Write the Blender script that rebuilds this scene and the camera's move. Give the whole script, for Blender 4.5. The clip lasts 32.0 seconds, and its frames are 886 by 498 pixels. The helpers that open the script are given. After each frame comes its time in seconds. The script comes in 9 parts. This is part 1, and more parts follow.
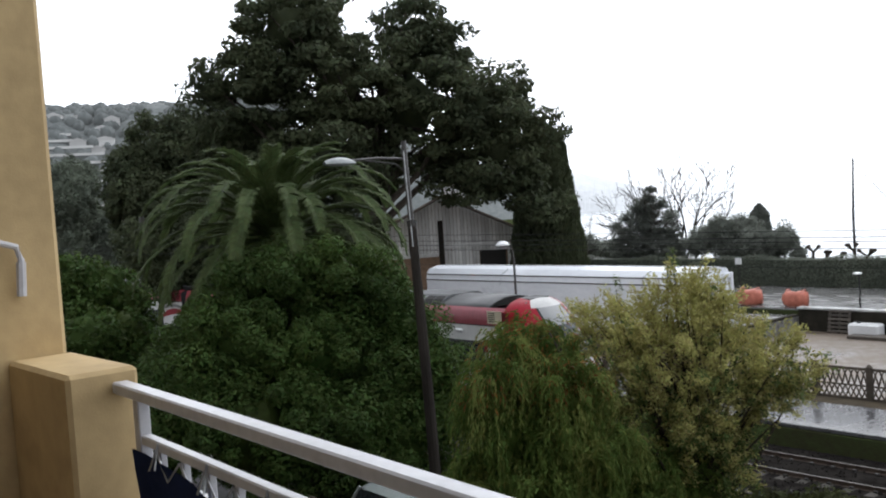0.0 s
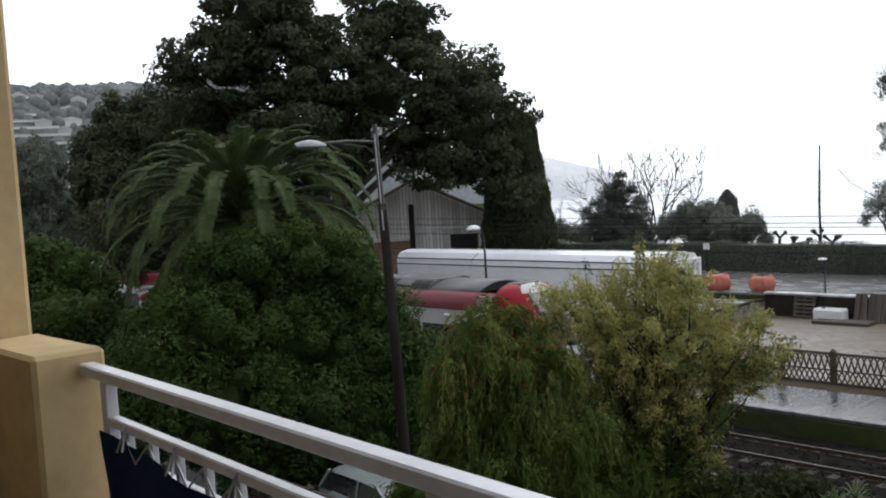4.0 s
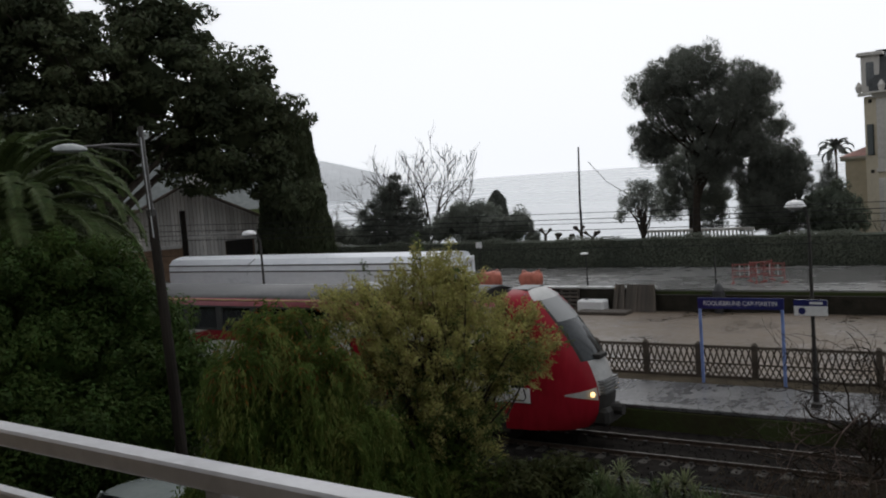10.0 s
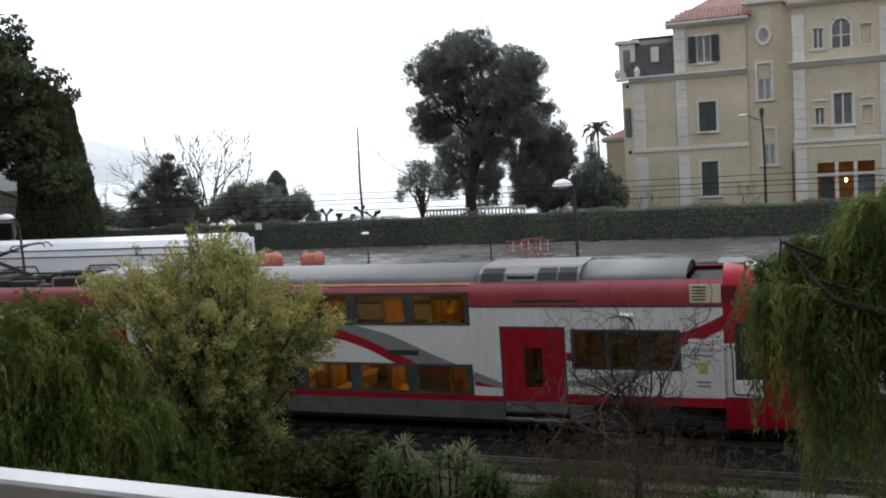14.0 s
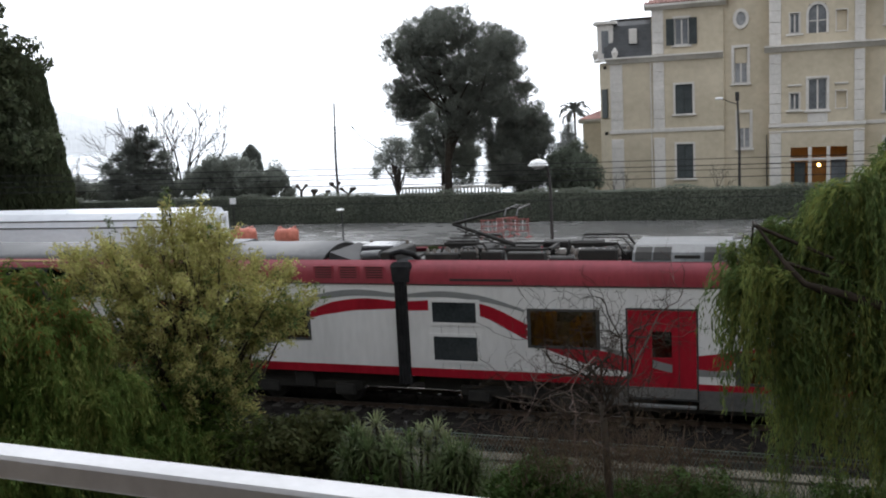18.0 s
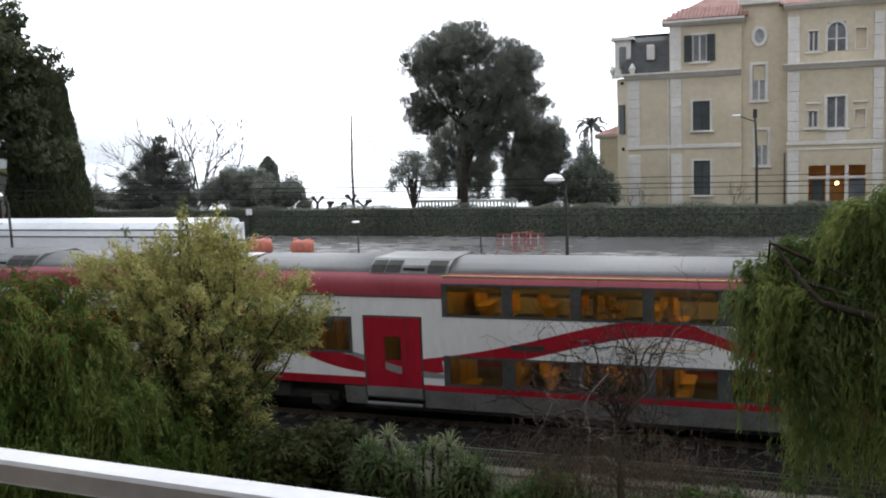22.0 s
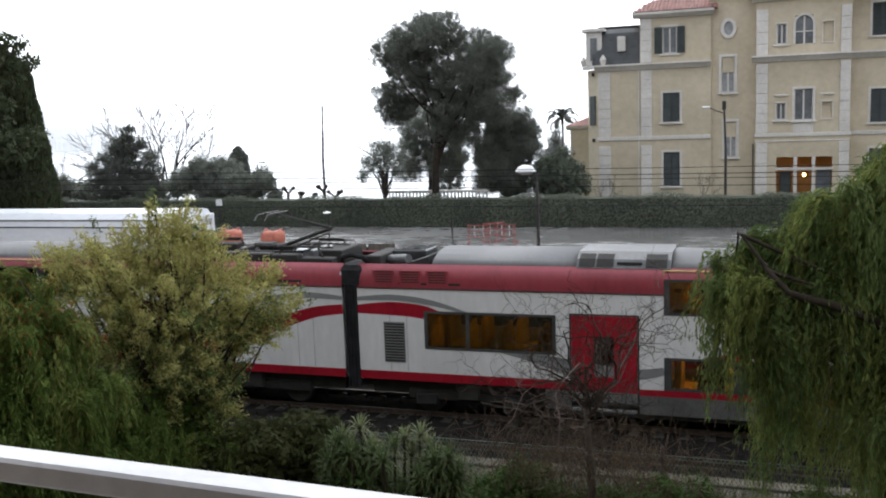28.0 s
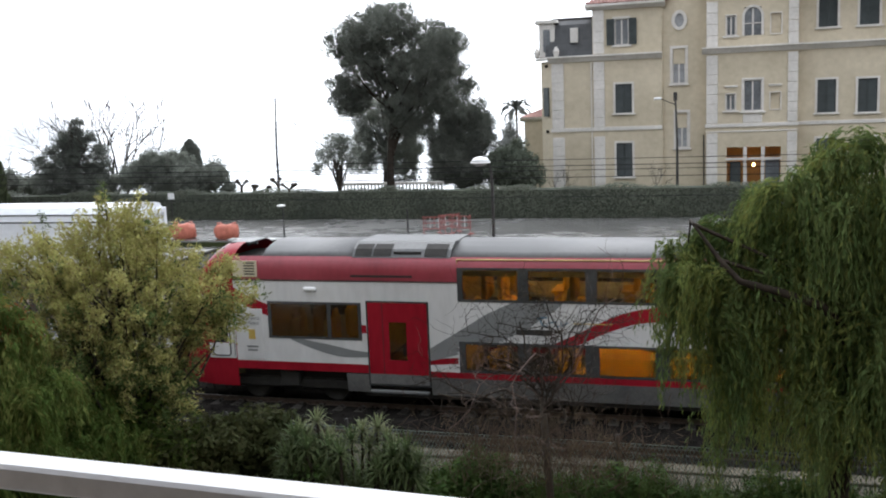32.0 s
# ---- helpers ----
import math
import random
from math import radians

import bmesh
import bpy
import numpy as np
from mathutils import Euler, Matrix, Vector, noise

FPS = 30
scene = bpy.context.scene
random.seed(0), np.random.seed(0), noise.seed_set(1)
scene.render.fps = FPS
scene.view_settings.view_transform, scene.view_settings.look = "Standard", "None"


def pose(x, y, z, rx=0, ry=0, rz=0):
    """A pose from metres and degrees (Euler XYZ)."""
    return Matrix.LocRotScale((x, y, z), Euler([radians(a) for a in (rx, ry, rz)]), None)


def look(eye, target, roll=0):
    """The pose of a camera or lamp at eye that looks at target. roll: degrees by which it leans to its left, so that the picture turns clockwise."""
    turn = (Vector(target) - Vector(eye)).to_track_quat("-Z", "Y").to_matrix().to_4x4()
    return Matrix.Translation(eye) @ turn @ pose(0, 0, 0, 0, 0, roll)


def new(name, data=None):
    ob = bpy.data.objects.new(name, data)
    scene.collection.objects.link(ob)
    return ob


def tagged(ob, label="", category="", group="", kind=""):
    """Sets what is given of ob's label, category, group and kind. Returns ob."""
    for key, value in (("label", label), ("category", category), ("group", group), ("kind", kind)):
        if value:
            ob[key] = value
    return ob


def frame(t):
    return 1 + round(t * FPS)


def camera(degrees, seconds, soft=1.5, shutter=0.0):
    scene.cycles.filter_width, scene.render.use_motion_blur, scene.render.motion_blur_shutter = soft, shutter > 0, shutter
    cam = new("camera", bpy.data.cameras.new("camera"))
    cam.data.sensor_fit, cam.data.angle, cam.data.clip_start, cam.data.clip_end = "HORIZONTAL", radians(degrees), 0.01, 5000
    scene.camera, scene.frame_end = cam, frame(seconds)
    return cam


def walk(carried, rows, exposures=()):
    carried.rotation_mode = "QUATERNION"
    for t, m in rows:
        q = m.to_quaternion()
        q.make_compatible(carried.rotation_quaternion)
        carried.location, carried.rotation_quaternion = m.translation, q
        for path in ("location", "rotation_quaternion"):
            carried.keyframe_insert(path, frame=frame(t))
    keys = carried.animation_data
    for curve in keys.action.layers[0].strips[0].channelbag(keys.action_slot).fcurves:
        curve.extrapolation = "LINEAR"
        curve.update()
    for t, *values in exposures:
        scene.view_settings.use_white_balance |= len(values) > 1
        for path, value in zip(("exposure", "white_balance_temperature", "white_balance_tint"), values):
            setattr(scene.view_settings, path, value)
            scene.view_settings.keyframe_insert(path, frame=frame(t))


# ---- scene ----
cam = camera(50.0, 32.0, soft=2.0)
PATH = [
    (0.0, 49.19, -2.72, 3.83),
    (0.5, 48.79, -2.59, 4.11),
    (1.0, 48.16, -2.80, 4.18),
    (1.5, 47.83, -2.64, 3.85),
    (2.0, 48.19, -2.60, 3.85),
    (2.5, 48.34, -2.54, 3.57),
    (4.5, 46.72, -4.29, 3.15),
    (5.0, 43.39, -3.96, 3.18),
    (5.5, 37.94, -4.40, 3.43),
    (6.0, 39.84, -4.49, 3.31),
    (6.5, 40.52, -4.13, 3.97),
    (7.0, 40.87, -3.57, 4.35),
    (7.5, 40.15, -3.23, 4.42),
    (8.0, 38.53, -3.60, 4.29),
    (8.5, 37.33, -3.69, 4.22),
    (9.0, 36.65, -3.72, 4.49),
    (9.5, 35.25, -4.28, 4.42),
    (10.0, 33.98, -4.48, 4.27),
    (10.5, 31.56, -6.09, 4.43),
    (11.0, 28.57, -7.17, 3.73),
    (11.5, 25.89, -7.43, 3.60),
    (12.0, 22.83, -8.00, 4.23),
    (12.5, 21.44, -7.98, 4.02),
    (13.0, 20.84, -7.09, 4.01),
    (13.5, 20.78, -6.58, 4.02),
    (15.5, 20.63, -6.93, 3.88),
    (16.0, 21.18, -6.60, 2.96),
    (16.5, 21.38, -7.54, 2.84),
    (17.0, 21.03, -8.23, 2.93),
    (17.5, 20.23, -8.35, 2.82),
    (18.0, 19.39, -8.04, 2.90),
    (18.5, 18.64, -8.12, 2.72),
    (19.0, 18.60, -8.00, 2.60),
    (19.5, 19.32, -7.94, 2.56),
    (20.0, 19.83, -7.63, 2.36),
    (20.5, 19.81, -7.38, 2.16),
    (21.0, 19.92, -7.12, 2.26),
    (21.5, 20.40, -7.17, 2.10),
    (22.0, 20.39, -7.18, 2.24),
    (22.5, 20.29, -6.95, 2.08),
    (23.0, 20.29, -7.48, 2.12),
    (23.5, 20.15, -7.43, 2.13),
    (24.0, 20.23, -7.47, 2.15),
    (24.5, 20.17, -7.27, 2.05),
    (25.0, 20.18, -7.42, 2.15),
    (25.5, 19.44, -7.95, 2.23),
    (27.5, 19.24, -7.80, 2.00),
    (28.0, 18.68, -7.80, 2.03),
    (28.5, 18.57, -7.49, 1.87),
    (29.0, 18.44, -7.41, 1.90),
    (29.5, 17.90, -7.50, 1.82),
    (30.0, 17.29, -7.62, 2.04),
    (30.5, 17.20, -8.10, 2.04),
    (31.0, 16.85, -8.13, 2.11),
    (31.5, 16.30, -8.30, 2.19),
    (32.0, 15.95, -8.39, 2.20),
]
EYE = (0.0, 0.0, 7.9)
BRIGHT = ((0, 0.48), (1, 0.40), (2.5, 0.25), (4.5, 0.10), (6, -0.20), (7, -0.36), (8, -0.46), (9, -0.53), (10, -0.57), (11, -0.40), (12, -0.05), (13.5, 0.33), (16, 0.32), (20, 0.63), (25, 0.62), (28, 0.69), (32, 0.87))


def eye_height(t):
    """The hand sinks a little while the camera pans."""
    return EYE[2] + 0.015 - 0.04 * min(1.0, max(0.0, (t - 2.5) / 7.5))


walk(cam, [(t, pose(EYE[0], EYE[1], eye_height(t), 90 + p, r, y)) for t, y, p, r in PATH], [(t, stops, 6500 if 5 < t < 12 else 6280, 10) for t, stops in BRIGHT])

# ---------------------------------------------------------------- world and light
world = bpy.data.worlds.new("overcast_sky")
scene.world = world
world.use_nodes = True
wn = world.node_tree
bg = wn.nodes["Background"]
sky = wn.nodes.new("ShaderNodeTexSky")
sky.sky_type = "NISHITA"
sky.sun_disc = False
sky.sun_elevation, sky.sun_rotation = radians(40), radians(-20)
sky.dust_density = 6.0
# cloud cover: brightest over the sea, duller overhead and inland
geo = wn.nodes.new("ShaderNodeTexCoord")
way = wn.nodes.new("ShaderNodeVectorMath")
way.operation = "DOT_PRODUCT"
way.inputs[1].default_value = Vector((-0.15, 0.92, 0.2)).normalized()
wn.links.new(geo.outputs["Generated"], way.inputs[0])
level = wn.nodes.new("ShaderNodeMapRange")
level.inputs["From Min"].default_value, level.inputs["From Max"].default_value = -0.7, 0.85
level.inputs["To Min"].default_value, level.inputs["To Max"].default_value = 6.8, 15.0
wn.links.new(way.outputs["Value"], level.inputs["Value"])
grey = wn.nodes.new("ShaderNodeCombineColor")
for k, f in enumerate((0.965, 0.995, 1.045)):
    g = wn.nodes.new("ShaderNodeMath")
    g.operation = "MULTIPLY"
    g.inputs[1].default_value = f
    wn.links.new(level.outputs[0], g.inputs[0])
    wn.links.new(g.outputs[0], grey.inputs[k])
cloud = wn.nodes.new("ShaderNodeMixRGB")
cloud.inputs[0].default_value = 0.96
wn.links.new(sky.outputs[0], cloud.inputs[1])
wn.links.new(grey.outputs[0], cloud.inputs[2])
wn.links.new(cloud.outputs[0], bg.inputs[0])
bg.inputs[1].default_value = 0.1
sun = new("sun", bpy.data.lights.new("sun", "SUN"))
sun.data.energy, sun.data.angle, sun.data.color = 0.5, radians(40), (1.0, 0.97, 0.93)
sun.matrix_basis = look((-15, 45, 50), (0, 0, 0))


# ---------------------------------------------------------------- materials
def material(name, col, col2=None, rough=0.7, metal=0.0, scale=2.0, bump=0.0, bscale=40.0, var=0.18,
             rough2=None, island=False, obrand=0.0, glow=None, power=0.0, stretch=(1, 1, 1), spec=0.5):
    """A surface with variation at two scales, a fine relief, and wear in its gloss."""
    m = bpy.data.materials.new(name)
    m.use_nodes = True
    nt = m.node_tree
    nd, ln = nt.nodes, nt.links
    b = nd["Principled BSDF"]
    b.inputs["Metallic"].default_value = metal
    b.inputs["Specular IOR Level"].default_value = spec
    co = nd.new("ShaderNodeTexCoord")
    mp = nd.new("ShaderNodeMapping")
    mp.inputs["Scale"].default_value = stretch
    ln.new(co.outputs["Object"], mp.inputs["Vector"])
    n1, n2 = nd.new("ShaderNodeTexNoise"), nd.new("ShaderNodeTexNoise")
    n1.inputs["Scale"].default_value, n2.inputs["Scale"].default_value = scale, scale * 9
    n1.inputs["Detail"].default_value = n2.inputs["Detail"].default_value = 5
    for n in (n1, n2):
        ln.new(mp.outputs[0], n.inputs["Vector"])
    mixn = nd.new("ShaderNodeMath")
    mixn.operation = "MULTIPLY_ADD"
    mixn.inputs[1].default_value = 0.6
    half = nd.new("ShaderNodeMath")
    half.operation = "MULTIPLY"
    half.inputs[1].default_value = 0.4
    ln.new(n2.outputs["Fac"], half.inputs[0])
    ln.new(n1.outputs["Fac"], mixn.inputs[0])
    ln.new(half.outputs[0], mixn.inputs[2])
    ramp = nd.new("ShaderNodeValToRGB")
    lo = tuple(c * (1 - var) for c in col)
    hi = tuple(min(1, c * (1 + var)) for c in (col2 or col))
    ramp.color_ramp.elements[0].position, ramp.color_ramp.elements[1].position = 0.34, 0.66
    ramp.color_ramp.elements[0].color, ramp.color_ramp.elements[1].color = (*lo, 1), (*hi, 1)
    ln.new(mixn.outputs[0], ramp.inputs[0])
    out = ramp.outputs[0]
    if island or obrand:
        hsv = nd.new("ShaderNodeHueSaturation")
        src = nd.new("ShaderNodeNewGeometry").outputs["Random Per Island"] if island else nd.new("ShaderNodeObjectInfo").outputs["Random"]
        amt = 0.22 if island else obrand
        mr = nd.new("ShaderNodeMapRange")
        mr.inputs["To Min"].default_value, mr.inputs["To Max"].default_value = 1 - amt, 1 + amt
        ln.new(src, mr.inputs["Value"])
        ln.new(mr.outputs[0], hsv.inputs["Value"])
        ln.new(out, hsv.inputs["Color"])
        if island:
            hr = nd.new("ShaderNodeMapRange")
            hr.inputs["To Min"].default_value, hr.inputs["To Max"].default_value = 0.475, 0.52
            ln.new(src, hr.inputs["Value"])
            ln.new(hr.outputs[0], hsv.inputs["Hue"])
        out = hsv.outputs[0]
    ln.new(out, b.inputs["Base Color"])
    rr = nd.new("ShaderNodeMapRange")
    rr.inputs["From Min"].default_value, rr.inputs["From Max"].default_value = 0.35, 0.65
    rr.inputs["To Min"].default_value = rough
    rr.inputs["To Max"].default_value = rough if rough2 is None else rough2
    ln.new(mixn.outputs[0] if rough2 is not None else n2.outputs["Fac"], rr.inputs["Value"])
    ln.new(rr.outputs[0], b.inputs["Roughness"])
    if bump:
        nb = nd.new("ShaderNodeTexNoise")
        nb.inputs["Scale"].default_value, nb.inputs["Detail"].default_value = bscale, 4
        ln.new(mp.outputs[0], nb.inputs["Vector"])
        bp = nd.new("ShaderNodeBump")
        bp.inputs["Strength"].default_value, bp.inputs["Distance"].default_value = bump, 0.02
        ln.new(nb.outputs["Fac"], bp.inputs["Height"])
        ln.new(bp.outputs[0], b.inputs["Normal"])
    if glow:
        b.inputs["Emission Color"].default_value, b.inputs["Emission Strength"].default_value = (*glow, 1), power
    return m


def leaf_material(name, col, col2, rough=0.6, scale=0.5, spec=0.06, sheer=0.32):
    """Leaves: a surface that varies from leaf to leaf and lets part of the light through."""
    m = material(name, col, col2, rough, scale=scale, spec=spec, island=True)
    nd, ln = m.node_tree.nodes, m.node_tree.links
    b = nd["Principled BSDF"]
    tl, mx = nd.new("ShaderNodeBsdfTranslucent"), nd.new("ShaderNodeMixShader")
    mx.inputs[0].default_value = sheer
    ln.new(b.inputs["Base Color"].links[0].from_socket, tl.inputs["Color"])
    ln.new(b.outputs[0], mx.inputs[1])
    ln.new(tl.outputs[0], mx.inputs[2])
    ln.new(mx.outputs[0], nd["Material Output"].inputs[0])
    return m


def glass_material(name, tint, gloss=0.25):
    """A thin tinted pane: clear through, with a reflection that grows at grazing angles."""
    m = bpy.data.materials.new(name)
    m.use_nodes = True
    nt = m.node_tree
    nd, ln = nt.nodes, nt.links
    nd.remove(nd["Principled BSDF"])
    tr, gl, mx, fr = (nd.new("ShaderNode" + k) for k in ("BsdfTransparent", "BsdfGlossy", "MixShader", "Fresnel"))
    tr.inputs[0].default_value = (*tint, 1)
    gl.inputs["Roughness"].default_value = 0.04
    gl.inputs["Color"].default_value = (0.9, 0.95, 1, 1)
    fr.inputs["IOR"].default_value = 1.0 + gloss * 2
    ln.new(fr.outputs[0], mx.inputs[0])
    ln.new(tr.outputs[0], mx.inputs[1])
    ln.new(gl.outputs[0], mx.inputs[2])
    ln.new(mx.outputs[0], nd["Material Output"].inputs[0])
    return m


MT = dict(
    soil=material("soil_and_weeds", (0.045, 0.04, 0.025), (0.04, 0.055, 0.02), 0.95, scale=0.5, bump=0.8, bscale=9, spec=0.0),
    asphalt=material("wet_asphalt", (0.13, 0.128, 0.124), (0.18, 0.177, 0.171), 0.10, rough2=0.4, scale=0.16, bump=0.08, bscale=60, stretch=(0.5, 1, 1)),
    street=material("street_asphalt", (0.035, 0.035, 0.036), (0.05, 0.05, 0.05), 0.3, rough2=0.6, scale=0.5, bump=0.2, bscale=80),
    paving=material("wet_platform_paving", (0.045, 0.046, 0.05), (0.08, 0.08, 0.084), 0.06, rough2=0.5, scale=0.7, bump=0.1, bscale=50, stretch=(1, 0.45, 1)),
    gravel=material("wet_tan_gravel", (0.088, 0.066, 0.047), (0.15, 0.116, 0.085), 0.22, rough2=0.8, scale=0.3, bump=0.5, bscale=30),
    # ballast colour also takes in shade cast by train and bushes
    ballast=material("shaded_ballast", (0.010, 0.009, 0.0085), (0.022, 0.02, 0.018), 0.95, scale=3, bump=1.0, bscale=22, spec=0.0),
    stone=material("ballast_stone", (0.014, 0.013, 0.012), (0.032, 0.029, 0.026), 0.9, island=True, scale=6, spec=0.0),
    darkconc=material("mossy_concrete", (0.018, 0.017, 0.013), (0.036, 0.032, 0.025), 0.85, scale=1.6, bump=0.4, bscale=30, spec=0.1),
    fenceconc=material("weathered_fence_concrete", (0.05, 0.041, 0.03), (0.085, 0.07, 0.053), 0.85, scale=2.5, bump=0.4, bscale=40, obrand=0.12),
    coping=material("pale_wet_coping", (0.34, 0.34, 0.33), (0.46, 0.46, 0.45), 0.18, rough2=0.5, scale=2, obrand=0.1),
    sleeper=material("concrete_sleeper", (0.035, 0.032, 0.028), (0.062, 0.057, 0.05), 0.8, scale=4, obrand=0.2, spec=0.1),
    rail=material("worn_rail_steel", (0.05, 0.036, 0.028), (0.08, 0.06, 0.046), 0.7, metal=0.0, scale=6, spec=0.2),
    railtop=material("polished_rail_head", (0.07, 0.065, 0.06), (0.11, 0.1, 0.095), 0.5, metal=1, scale=6),
    render_white=material("dull_house_render", (0.26, 0.235, 0.20), (0.32, 0.29, 0.25), 0.85, scale=1.2, bump=0.2, bscale=90, var=0.08),
    verge=material("muddy_verge", (0.045, 0.036, 0.025), (0.085, 0.068, 0.045), 0.85, scale=1.5, bump=0.6, bscale=14, spec=0.1),
    darkedge=material("dark_wet_edging", (0.07, 0.07, 0.072), (0.11, 0.11, 0.112), 0.2, rough2=0.5, scale=2, obrand=0.15),
    tanconc=material("mossy_tan_concrete", (0.06, 0.056, 0.043), (0.105, 0.095, 0.074), 0.8, scale=1.3, bump=0.3, bscale=35, spec=0.15),
    plaster=material("ochre_plaster", (0.42, 0.30, 0.145), (0.48, 0.35, 0.175), 0.85, scale=1.2, bump=0.08, bscale=110, var=0.12),
    whitepaint=material("white_metal_paint", (0.45, 0.445, 0.46), (0.55, 0.545, 0.56), 0.3, scale=3, var=0.06, bump=0.05, bscale=60),
    navy=material("navy_canvas", (0.006, 0.014, 0.05), (0.01, 0.02, 0.065), 0.9, scale=3, bump=0.3, bscale=160, spec=0.1),
    pale=material("pale_floor_tile", (0.20, 0.17, 0.14), (0.25, 0.21, 0.175), 0.5, scale=3),
    bark=material("bark", (0.028, 0.022, 0.016), (0.06, 0.048, 0.036), 0.95, scale=5, bump=0.9, bscale=18, stretch=(1, 1, 0.25)),
    redbark=material("reddish_twigs", (0.05, 0.032, 0.025), (0.078, 0.05, 0.039), 0.9, scale=5),
    greybark=material("pale_bark", (0.07, 0.06, 0.052), (0.11, 0.096, 0.082), 0.9, scale=6, bump=0.5, bscale=20),
    leaf_dark=leaf_material("dark_evergreen_leaves", (0.043, 0.054, 0.031), (0.068, 0.08, 0.04), 0.75, 0.25, 0.12),
    # next four: haze over distant trees is put into paler leaf colours
    leaf_pine_haze=leaf_material("haze_paled_needles", (0.128, 0.138, 0.122), (0.178, 0.19, 0.162), 0.8, 0.25, 0.12, 0.45),
    leaf_grey_haze=leaf_material("grey_green_hazed_leaves", (0.2, 0.216, 0.186), (0.26, 0.276, 0.238), 0.8, 0.3, 0.12, 0.5),
    leaf_far_haze=leaf_material("far_haze_paled_leaves", (0.25, 0.262, 0.25), (0.31, 0.322, 0.305), 0.9, 0.3, 0.02, 0.5),
    leaf_misty=leaf_material("mist_paled_green_leaves", (0.1, 0.116, 0.092), (0.135, 0.152, 0.116), 0.9, 0.3, 0.05),
    bark_dark=material("dark_wet_bark", (0.02, 0.016, 0.012), (0.04, 0.032, 0.025), 0.85, scale=5, var=0.3, spec=0.1),
    leaf_mound=leaf_material("broad_evergreen_leaves", (0.027, 0.05, 0.0135), (0.058, 0.094, 0.0235), 0.6, 0.5, 0.08),
    leaf_mim=leaf_material("yellow_green_leaves", (0.255, 0.248, 0.082), (0.395, 0.372, 0.145), 0.7, 0.9, 0.06, 0.42),
    leaf_weep=leaf_material("weeping_leaves", (0.06, 0.096, 0.03), (0.12, 0.156, 0.056), 0.65, 0.6, 0.05, 0.4),
    # darker copy of the weeping leaves, with the left pepper tree's shade in it
    leaf_shade=leaf_material("shaded_weeping_leaves", (0.048, 0.085, 0.018), (0.094, 0.133, 0.033), 0.65, 0.6, 0.05, 0.4),
    leaf_yellow=leaf_material("yellowing_leaves", (0.115, 0.145, 0.036), (0.19, 0.215, 0.066), 0.65, 0.6, 0.05, 0.4),
    leaf_red=leaf_material("reddened_leaves", (0.16, 0.05, 0.02), (0.22, 0.10, 0.03), 0.6, 1),
    leaf_palm=leaf_material("palm_leaflets", (0.05, 0.075, 0.028), (0.1, 0.132, 0.052), 0.55, 0.7, 0.1),
    # hedge leaves are lightened too, as haze put into their colour
    leaf_hedge=leaf_material("hazed_hedge_leaves", (0.1, 0.111, 0.09), (0.138, 0.15, 0.114), 0.75, 0.4, 0.12),
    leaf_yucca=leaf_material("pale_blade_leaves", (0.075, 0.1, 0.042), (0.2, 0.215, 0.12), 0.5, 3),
    # darker version of the blade colour, used on the low rosettes
    leaf_yucca_low=leaf_material("low_blade_leaves", (0.036, 0.055, 0.02), (0.085, 0.11, 0.047), 0.6, 3),
    grass=leaf_material("weeds", (0.028, 0.054, 0.014), (0.055, 0.09, 0.025), 0.7, 1),
    drygrass=leaf_material("dry_stalks", (0.07, 0.052, 0.036), (0.105, 0.078, 0.055), 0.9, 1, 0.02),
    black=material("black_paint", (0.015, 0.015, 0.016), (0.025, 0.025, 0.026), 0.5, scale=5),
    darkmetal=material("dark_metal", (0.035, 0.034, 0.033), (0.06, 0.057, 0.054), 0.5, metal=0.4, scale=5),
    wood=material("weathered_wood_pole", (0.02, 0.017, 0.015), (0.036, 0.031, 0.027), 0.9, spec=0.1, scale=4, bump=0.5, bscale=20, stretch=(1, 1, 0.1)),
    galv=material("galvanised_metal", (0.30, 0.31, 0.32), (0.4, 0.41, 0.42), 0.4, metal=0.7, scale=6),
    enamel=material("white_enamel", (0.70, 0.70, 0.70), (0.8, 0.8, 0.8), 0.3, scale=8, var=0.05),
    wire=material("wire", (0.03, 0.03, 0.032), None, 0.9, scale=5, spec=0.1),
    wiregreen=material("plastic_coated_wire", (0.10, 0.14, 0.12), (0.15, 0.19, 0.17), 0.5, scale=5),
)


